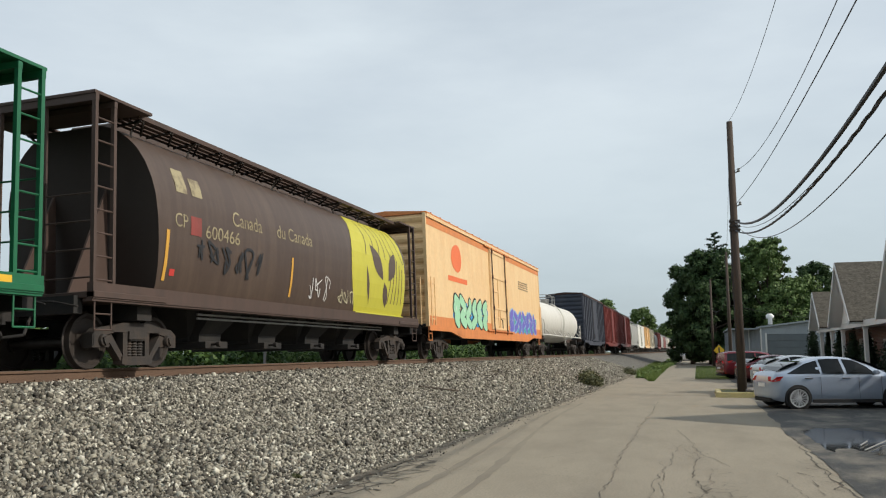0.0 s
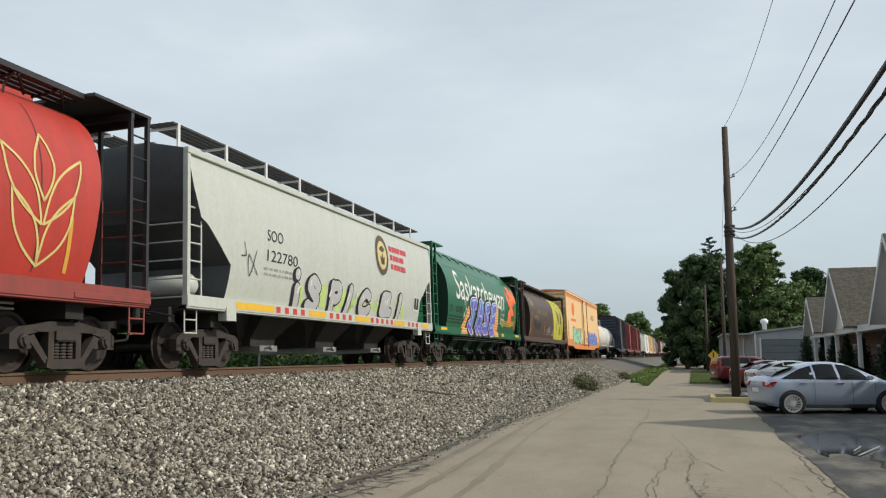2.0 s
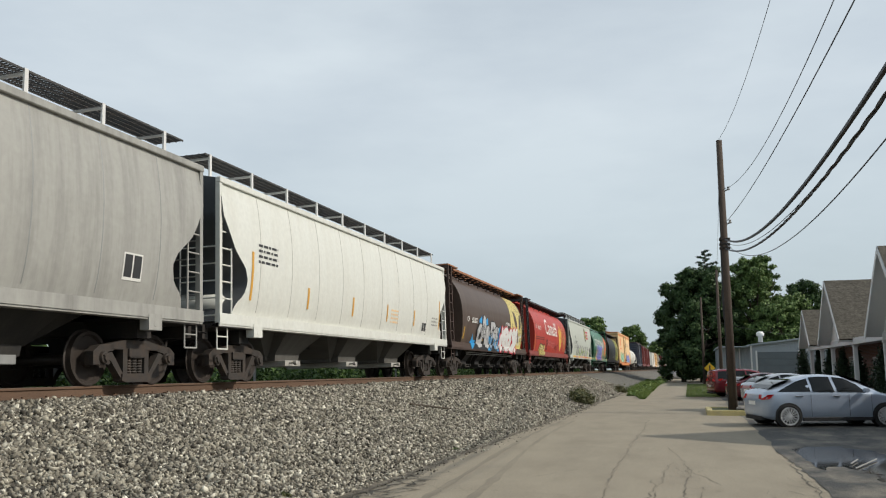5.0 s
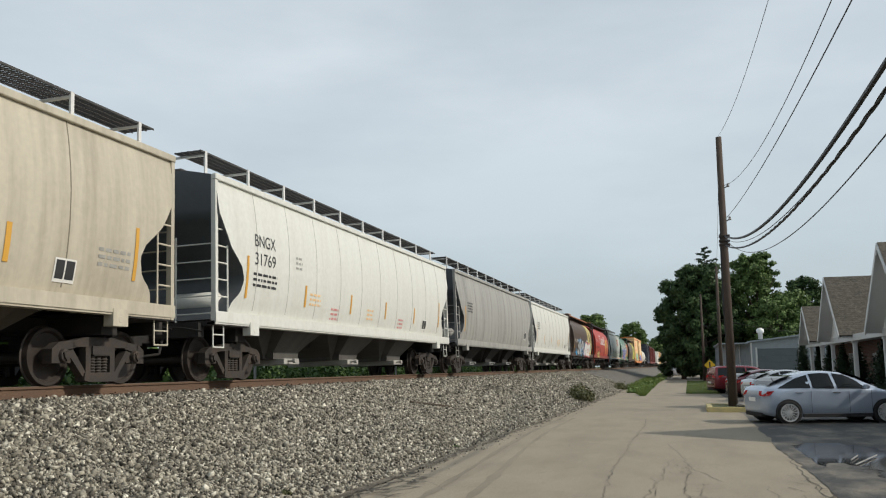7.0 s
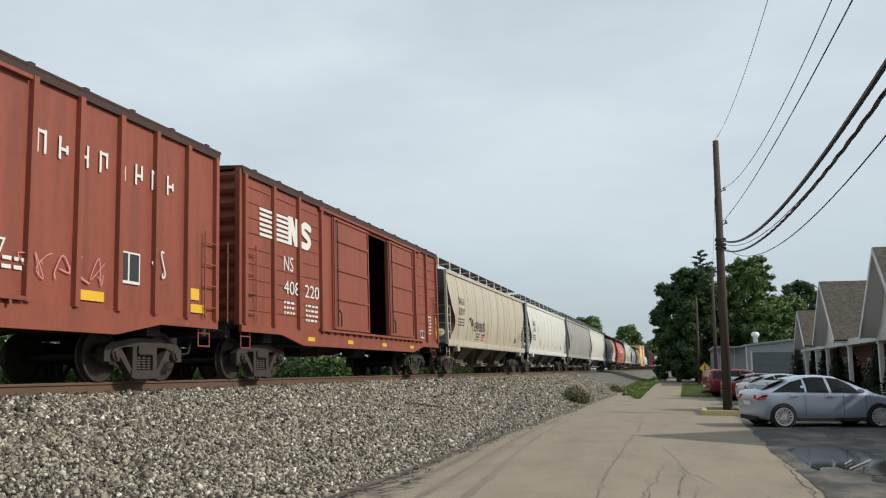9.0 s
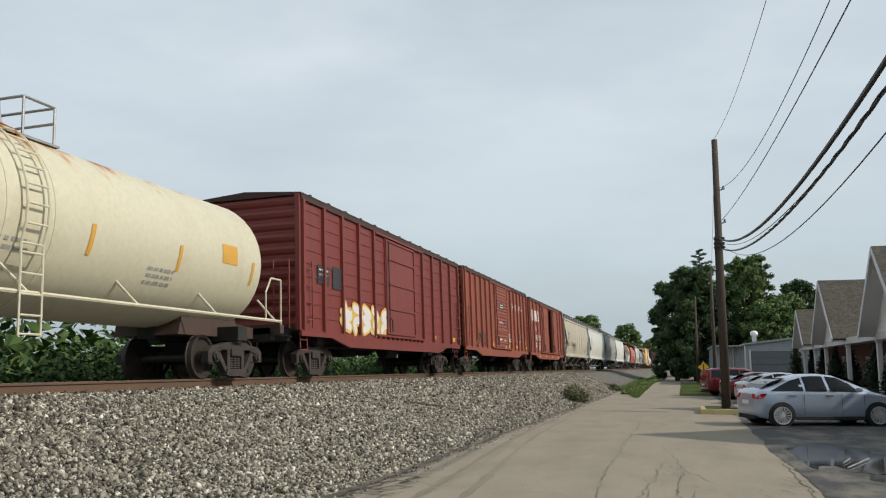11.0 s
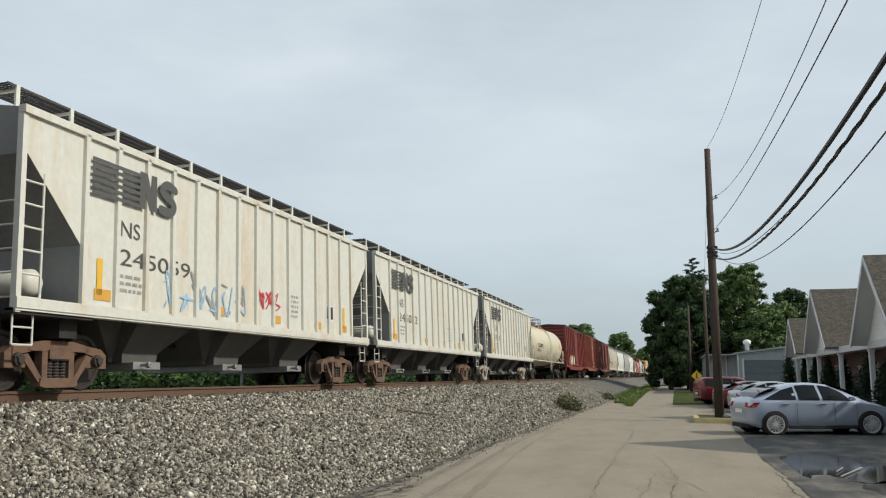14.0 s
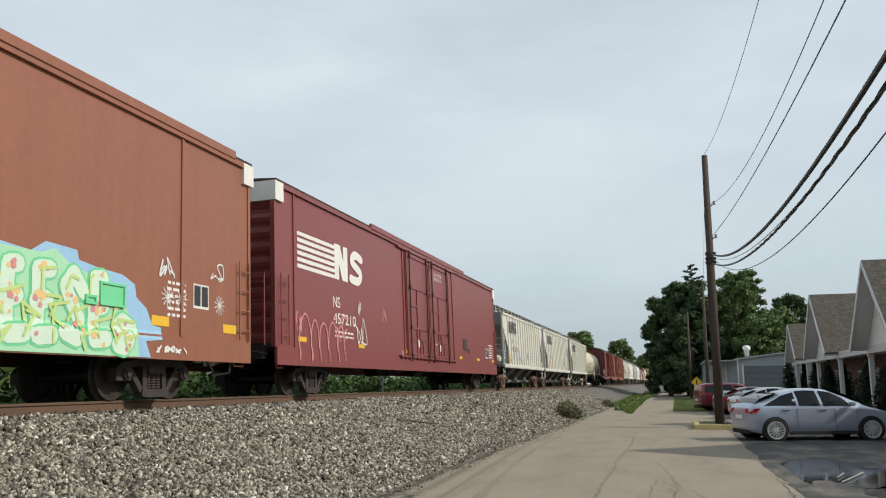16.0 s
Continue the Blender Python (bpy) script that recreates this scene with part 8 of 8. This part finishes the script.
for gy, hw, hz in ((21.3, 3.4, 6.16), (34.65, 3.4, 6.16), (48.0, 3.4, 6.16), (57.6, 2.4, 5.24)):
    for s in (-1, 1):
        bm = bmesh.new()
        shingled(bm, (6.75, gy + s * (hw + 0.15), 2.98), (14.4, gy + s * (hw + 0.15), 2.98), (14.4, gy, hz), (6.75, gy, hz), 30)
        gr = part("gable_roof", bm, SHINGLE, hall)
    bm = bmesh.new()
    lapped(bm, lambda z: (gy - hw * (hz - 0.1 - z) / (hz - 3.0), gy + hw * (hz - 0.1 - z) / (hz - 3.0)), 3.02, hz - 0.12, 7.4)
    part("gable_siding", bm, SIDING, gr)
    bm = bmesh.new()
    for s in (1, -1):
        prism(bm, [(gy, hz - 0.02), (gy, hz - 0.26), (gy + s * (hw + 0.02), 2.78), (gy + s * (hw + 0.16), 2.97)], "x", 6.71, 6.75)
        prism(bm, [(gy, hz - 0.13), (gy, hz - 0.17), (gy + s * (hw + 0.05), 2.84), (gy + s * (hw + 0.1), 2.9)], "x", 6.75, 7.4)
    part("rake_board", bm, TRIM, gr)
    bm = bmesh.new()
    block(bm, 7.33, 7.36, gy - 0.22, gy + 0.22, hz - 1.1, hz - 0.6)
    part("gable_vent", bm, SHEDDOOR, gr)
    for s in (1, -1):
        bm = bmesh.new()
        block(bm, 7.36, 7.56, gy + s * (hw - 0.1) - 0.1, gy + s * (hw - 0.1) + 0.1, 0.1, 2.75)
        block(bm, 7.33, 7.59, gy + s * (hw - 0.1) - 0.13, gy + s * (hw - 0.1) + 0.13, 0.1, 0.3)
        block(bm, 7.33, 7.59, gy + s * (hw - 0.1) - 0.13, gy + s * (hw - 0.1) + 0.13, 2.6, 2.75)
        part("column", bevelled(bm, 0.015), TRIM, hall)
for x, y, r, h, seed in ((7.9, 36.6, 0.8, 1.9, 61), (8.0, 40.2, 0.9, 2.2, 62), (8.0, 45.8, 0.8, 2.1, 63), (8.0, 50.2, 0.75, 2.3, 64), (7.9, 54.0, 0.6, 2.4, 65), (7.5, 62.4, 0.7, 3.3, 66), (8.4, 61.9, 0.6, 2.6, 67), (7.9, 30.0, 0.8, 1.5, 68)):
    tagged(foliage("shrub", [(x, y, 0.12 + h * 0.28, r * 0.72, r * 0.72, h * 0.34), (x, y, 0.12 + h * 0.6, r * 0.5, r * 0.5, h * 0.3), (x, y, 0.12 + h * 0.88, r * 0.24, r * 0.24, h * 0.24)], 4200, 0.075, SHRUB, seed), "dark clipped evergreen shrub by the porch", "shrub", "shrubs along the porch")

shed = tagged(new("metal_shed"), "pale grey ribbed steel shed with a slate-grey garage door", "building")
bm = bmesh.new()


def ribbed_wall(bm, a, b, z0, top):
    """Upright steel panels with raised ribs from a to b; top(f) gives the height."""
    a, b = Vector(a), Vector(b)
    d = (b - a)
    nrm = Vector((d.y, -d.x)).normalized()
    n = int(d.length / 0.3)
    for i in range(n):
        for f, g, o in ((i / n, (i + 0.8) / n, 0.0), ((i + 0.8) / n, (i + 1) / n, 0.04)):
            p, q = a + d * f + nrm * o, a + d * g + nrm * o
            pi, qi = a + d * f - nrm * 0.1, a + d * g - nrm * 0.1
            vs = [bm.verts.new(v) for v in ((p.x, p.y, z0), (q.x, q.y, z0), (q.x, q.y, top(g)), (p.x, p.y, top(f)), (pi.x, pi.y, z0), (qi.x, qi.y, z0), (qi.x, qi.y, top(g)), (pi.x, pi.y, top(f)))]
            for k in ((0, 1, 2, 3), (5, 4, 7, 6), (3, 2, 6, 7), (1, 5, 6, 2), (4, 0, 3, 7)):
                bm.faces.new([vs[m] for m in k])


DX0, DX1 = 5.95, 9.35
ribbed_wall(bm, (5.5, 81), (DX0, 81), -0.1, lambda f: 3.6 + 0.05 * f)
ribbed_wall(bm, (DX1, 81), (20, 81), -0.1, lambda f: 4.05 + 1.26 * f)
ribbed_wall(bm, (DX0, 81), (DX1, 81), 3.03, lambda f: 3.65 + 0.40 * f)
ribbed_wall(bm, (2.9, 86), (5.5, 83), -0.1, lambda f: 3.5)
ribbed_wall(bm, (2.9, 98), (2.9, 86), -0.1, lambda f: 3.5)
part("steel_wall", bm, SHEDWALL, shed)
bm = bmesh.new()
prism(bm, [(5.3, 3.58), (20.2, 5.35), (20.2, 5.5), (5.3, 3.72)], "y", 80.7, 98)
prism(bm, [(2.7, 3.5), (5.5, 3.5), (5.5, 3.62), (2.7, 3.62)], "y", 82.6, 98)
part("roof", bm, SHEDWALL, shed)
bm = bmesh.new()
block(bm, DX0, DX1, 81.05, 81.1, 0.0, 3.03)
gdoor = part("garage_door", bm, SHEDDOOR, shed)
for i in range(5):
    bm = bmesh.new()
    block(bm, DX0 + 0.03, DX1 - 0.03, 81.02, 81.06, 0.05 + 0.6 * i, 0.6 + 0.6 * i)
    part("door_panel", bevelled(bm, 0.01), SHEDDOOR, gdoor)
bm = bmesh.new()
block(bm, DX0 - 0.14, DX0, 80.9, 81.1, 0, 3.15)
block(bm, DX1, DX1 + 0.14, 80.9, 81.1, 0, 3.15)
rod(bm, (5.45, 80.9, 0.1), (5.45, 80.9, 3.6), 0.06)
rod(bm, (4.6, 83.7, 0.1), (4.6, 83.7, 3.5), 0.05)
part("door_jamb", bm, TRIM, shed)
bm = bmesh.new()
lathe(bm, [(4.0, 0.2), (4.55, 0.2), (4.6, 0.34), (4.85, 0.36), (5.0, 0.2), (5.02, 0.001)], 14, "z", Matrix.Translation((6.6, 85, 0)))
part("roof_vent", bm, SIDING, shed, "white turbine roof vent", True)


# ---- parked cars ----
def vehicle(name, label, x, y, heading, col, shape="sedan", metal=0.55, scale=1.0, detail=True, kind="car"):
    """A parked car: local x runs to its nose, the rear axle stands at the origin."""
    m_body = surface(name + "_" + label.split()[0] + "_paint", col, 0.25, metal, tuple(v * 0.8 for v in col), 0.3, (2, 2, 2), 0.0, 30, 0.03)
    m_body.node_tree.nodes["Principled BSDF"].inputs["Coat Weight"].default_value = 0.6
    e = tagged(new(name), label, kind, "cars in the lot")
    e.matrix_world = pose(x, y, 0, 0, 0, heading) @ Matrix.Diagonal((scale, scale, scale * (0.96 if shape == "sedan" else 1.0), 1))
    if shape == "sedan":
        # x, belt height, roof height, half width at the belt, half width at the roof, sill height
        st = [(-1.00, 0.62, 0.64, 0.60, 0.5, 0.42), (-0.96, 0.82, 0.86, 0.74, 0.62, 0.32), (-0.80, 0.95, 1.03, 0.83, 0.68, 0.26), (-0.45, 0.98, 1.065, 0.88, 0.66, 0.22), (-0.1, 0.98, 1.17, 0.90, 0.62, 0.2), (0.3, 0.97, 1.345, 0.91, 0.60, 0.2), (0.75, 0.96, 1.455, 0.91, 0.60, 0.2), (1.25, 0.95, 1.47, 0.91, 0.60, 0.2), (1.65, 0.94, 1.43, 0.91, 0.60, 0.2), (2.05, 0.93, 1.29, 0.90, 0.60, 0.2), (2.40, 0.92, 1.12, 0.89, 0.62, 0.2), (2.62, 0.90, 0.99, 0.88, 0.66, 0.2), (3.0, 0.82, 0.89, 0.86, 0.62, 0.22), (3.3, 0.74, 0.79, 0.80, 0.56, 0.26), (3.48, 0.62, 0.66, 0.70, 0.5, 0.3), (3.53, 0.5, 0.52, 0.62, 0.45, 0.34)]
        glass = [[(-0.28, 1.0), (-0.02, 1.0), (0.62, 1.0), (0.62, 1.37), (0.3, 1.28), (0.0, 1.13)], [(0.68, 1.0), (1.28, 0.99), (1.24, 1.41), (0.95, 1.42), (0.68, 1.40)], [(1.36, 0.99), (2.16, 0.97), (1.95, 1.20), (1.62, 1.37), (1.32, 1.41)]]
    else:
        st = [(-0.95, 0.70, 0.72, 0.70, 0.6, 0.42), (-0.92, 0.98, 1.25, 0.82, 0.68, 0.34), (-0.85, 1.02, 1.58, 0.88, 0.70, 0.3), (-0.5, 1.03, 1.66, 0.90, 0.70, 0.28), (0.5, 1.03, 1.69, 0.92, 0.70, 0.28), (1.3, 1.02, 1.67, 0.92, 0.70, 0.28), (1.8, 1.02, 1.58, 0.92, 0.70, 0.28), (2.15, 1.02, 1.32, 0.91, 0.70, 0.28), (2.4, 1.0, 1.09, 0.90, 0.72, 0.28), (3.0, 0.94, 1.0, 0.88, 0.66, 0.28), (3.35, 0.84, 0.88, 0.82, 0.6, 0.3), (3.46, 0.62, 0.66, 0.72, 0.5, 0.36)]
        glass = [[(-0.78, 1.07), (0.05, 1.07), (0.05, 1.56), (-0.70, 1.54)], [(0.12, 1.07), (0.95, 1.06), (0.92, 1.58), (0.12, 1.57)], [(1.03, 1.06), (1.95, 1.06), (1.66, 1.48), (1.02, 1.57)]]

    def half_at(px, pz):
        for a, b in zip(st, st[1:]):
            if a[0] <= px <= b[0]:
                f = (px - a[0]) / (b[0] - a[0])
                v = [p + (q - p) * f for p, q in zip(a, b)]
                g = min(1.0, max(0.0, (pz - v[1]) / max(0.02, v[2] - v[1])))
                return v[3] + (v[4] - v[3]) * g ** 1.25
        return 0.8
    bm = bmesh.new()
    rings = []
    for px, belt, roof, wb, wr, sl in st:
        mid = (belt + sl) / 2
        pts = [(0, roof + 0.015), (wr * 0.6, roof + 0.008), (wr * 0.93, roof - 0.03)]
        for g in (0.75, 0.5, 0.25):
            z = belt + (roof - belt) * g
            pts.append((wb + (wr - wb) * g ** 1.25, z))
        pts += [(wb, belt), (wb + 0.012, belt - 0.08), (wb + 0.005, mid), (wb - 0.02, sl + 0.1), (wb - 0.10, sl), (0, sl)]
        rings.append([bm.verts.new((px, py, pz)) for py, pz in pts] + [bm.verts.new((px, -py, pz)) for py, pz in pts[1:-1]][::-1])
    for a, b in zip(rings, rings[1:]):
        n = len(a)
        for i in range(n):
            bm.faces.new((a[i], a[(i + 1) % n], b[(i + 1) % n], b[i]))
    bm.faces.new(rings[0])
    bm.faces.new(rings[-1][::-1])
    body = part("body", bm, m_body, e, "", True)
    body.data.set_sharp_from_angle(angle=radians(50))
    for s in (1, -1):
        for poly in glass:
            bm = bmesh.new()
            cx, cz = sum(q[0] for q in poly) / len(poly), sum(q[1] for q in poly) / len(poly)
            n = len(poly)
            hoops = []
            for g in (1.0, 0.7, 0.4, 0.1):
                at_g = [(cx + (q[0] - cx) * g, cz + (q[1] - cz) * g) for q in poly]
                hoops.append([bm.verts.new((q[0], s * (half_at(*q) + 0.016), q[1])) for q in at_g])
            for outer, inner in zip(hoops, hoops[1:]):
                for i in range(n):
                    bm.faces.new((outer[i], outer[(i + 1) % n], inner[(i + 1) % n], inner[i]))
            bm.faces.new(hoops[-1])
            part("side_window", bm, CARGLASS, e)
    for xa, za, xb, zb, wd in ((st[3][0] if shape == "sedan" else -0.9, 1.08 if shape == "sedan" else 1.12, 0.28 if shape == "sedan" else -0.84, 1.345 if shape == "sedan" else 1.55, 0.6), (1.7 if shape == "sedan" else 1.85, 1.425 if shape == "sedan" else 1.57, 2.55 if shape == "sedan" else 2.36, 1.045 if shape == "sedan" else 1.12, 0.58)):
        bm = bmesh.new()
        lo, hi = [], []
        for i in range(5):
            f = i / 4
            xx, zz = xa + (xb - xa) * f, za + (zb - za) * f + 0.05 * math.sin(3.14 * f)
            lo.append([bm.verts.new((xx, py, zz + 0.012)) for py in (-wd, -wd / 2, 0, wd / 2, wd)])
        for a, b in zip(lo, lo[1:]):
            for k in range(4):
                bm.faces.new((a[k], a[k + 1], b[k + 1], b[k]))
        part("windscreen", bm, CARGLASS, e)
    for ax in (0.0, 2.65):
        for s in (1, -1):
            # black disc on the body's side stands in for the well's shade
            bm = bmesh.new()
            lathe(bm, [(s * 0.70, 0.356), (s * 0.926, 0.356), (s * 0.927, 0.001)], 24, "y", Matrix.Translation((ax, 0, 0.34)))
            part("wheel_arch", bm, DARKTRIM, e)
            bm = bmesh.new()
            lathe(bm, [(s * 0.72, 0.2), (s * 0.72, 0.3), (s * 0.75, 0.322), (s * 0.92, 0.322), (s * 0.95, 0.305), (s * 0.953, 0.252), (s * 0.93, 0.245)], 28, "y", Matrix.Translation((ax, 0, 0.322)))
            tyre = part("tyre", bm, RUBBER, e, "", True)
            bm = bmesh.new()
            lathe(bm, [(s * 0.93, 0.254), (s * 0.95, 0.252), (s * 0.95, 0.228), (s * 0.93, 0.222)], 28, "y", Matrix.Translation((ax, 0, 0.322)))
            lathe(bm, [(s * 0.92, 0.05), (s * 0.95, 0.05), (s * 0.954, 0.001)], 12, "y", Matrix.Translation((ax, 0, 0.322)))
            for k in range(15):
                a = 6.2832 * k / 15
                block(bm, 0.03, 0.235, min(s * 0.93, s * 0.948), max(s * 0.93, s * 0.948), -0.010, 0.010, Matrix.Translation((ax, 0, 0.322)) @ Matrix.Rotation(a, 4, "Y"))
            part("rim", bm, ALLOY, tyre)
    for s in (1, -1):
        for px in ((0.30, 1.32) if shape == "sedan" else (0.2, 1.15)):
            yy = s * (half_at(px, 0.86) + 0.02)
            bm = bmesh.new()
            block(bm, px - 0.11, px + 0.11, yy - 0.015, yy + 0.018, 0.865, 0.893)
            part("door_handle", bevelled(bm, 0.008), CHROME, e)
        bm = bmesh.new()
        for px in ((0.62, 1.66, 2.28) if shape == "sedan" else (0.08, 1.0, 2.0)):
            yy = s * (half_at(px, 0.7) + 0.012)
            block(bm, px - 0.003, px + 0.003, yy - 0.01, yy - 0.004, 0.32, 0.93)
        part("door_gap", bm, DARKTRIM, e)
        bm = bmesh.new()
        block(bm, 2.02, 2.18, s * 1.0 - 0.09, s * 1.0 + 0.07, 0.97, 1.09)
        part("mirror", bevelled(bm, 0.03, 2), m_body, e)
        bm = bmesh.new()
        tz = 0.80 if shape == "sedan" else 0.98
        vs = [(-1.0, s * 0.54, tz), (-0.98, s * 0.54, tz + 0.12), (-0.70, s * 0.90, tz + 0.12), (-0.42, s * 0.93, tz + 0.13), (-0.66, s * 0.92, tz), (-0.97, s * 0.80, tz - 0.03)]
        a = [bm.verts.new(v) for v in vs]
        b = [bm.verts.new((v[0] + 0.1, v[1] * 0.8, v[2])) for v in vs]
        for i in range(6):
            bm.faces.new((a[i], a[(i + 1) % 6], b[(i + 1) % 6], b[i]))
        bm.faces.new(a)
        bm.faces.new(b[::-1])
        part("tail_lamp", bm, TAILRED, e, "red tail lamp")
        bm = bmesh.new()
        block(bm, 3.15, 3.42, s * 0.66 - 0.12, s * 0.66 + 0.12, 0.62, 0.72)
        part("headlamp", bevelled(bm, 0.03, 2), LAMPWHITE, e)
        bm = bmesh.new()
        block(bm, 0.38, 2.28, s * 0.895 - 0.03, s * 0.895 + 0.015, 0.19, 0.29)
        part("sill_trim", bevelled(bm, 0.01), DARKTRIM, e)
    bm = bmesh.new()
    block(bm, -1.01, -0.7, -0.66, 0.66, 0.20, 0.31)
    part("bumper", bevelled(bm, 0.04, 2), DARKTRIM, e)
    bm = bmesh.new()
    block(bm, 3.3, 3.55, -0.55, 0.55, 0.24, 0.42)
    part("bumper", bevelled(bm, 0.04, 2), DARKTRIM, e)
    bm = bmesh.new()
    block(bm, -1.012, -0.99, -0.26, 0.26, 0.62, 0.73)
    part("plate", bm, SIDING, e)
    if shape == "sedan":
        # short, rounded tail behind the rear wheels
        for ob in e.children:
            for v in ob.data.vertices:
                if v.co.x < -0.36:
                    f = (-0.36 - v.co.x) / 0.66
                    v.co.x = -0.36 - 0.30 * f
                    v.co.y *= 1 - 0.10 * f * f
    return e


vehicle("sedan", "silver-blue compact sedan parked nose-in", 2.30, 25.87, 17.0, (0.41, 0.475, 0.58), "sedan", 0.35)
vehicle("sedan", "white-silver sedan parked beside the pole bed", 3.0, 40.5, 17, (0.40, 0.43, 0.47), "sedan", 0.3, 0.97)
vehicle("sedan", "dark red sedan parked among others", 2.55, 45.5, 17, (0.10, 0.018, 0.024), "sedan", 0.3, 0.97)
vehicle("wagon", "dark red sport utility car parked nose-in", 2.0, 51.5, 17, (0.17, 0.02, 0.028), "suv", 0.3, 0.93)
vehicle("pickup_car", "pale parked car at the lane's far end", -0.4, 128, 200, (0.55, 0.57, 0.6), "suv", 0.2, 0.95)
vehicle("parked_car", "grey parked car at the lane's far end", 3.2, 130, 190, (0.4, 0.42, 0.45), "suv", 0.2, 0.95)

motions()
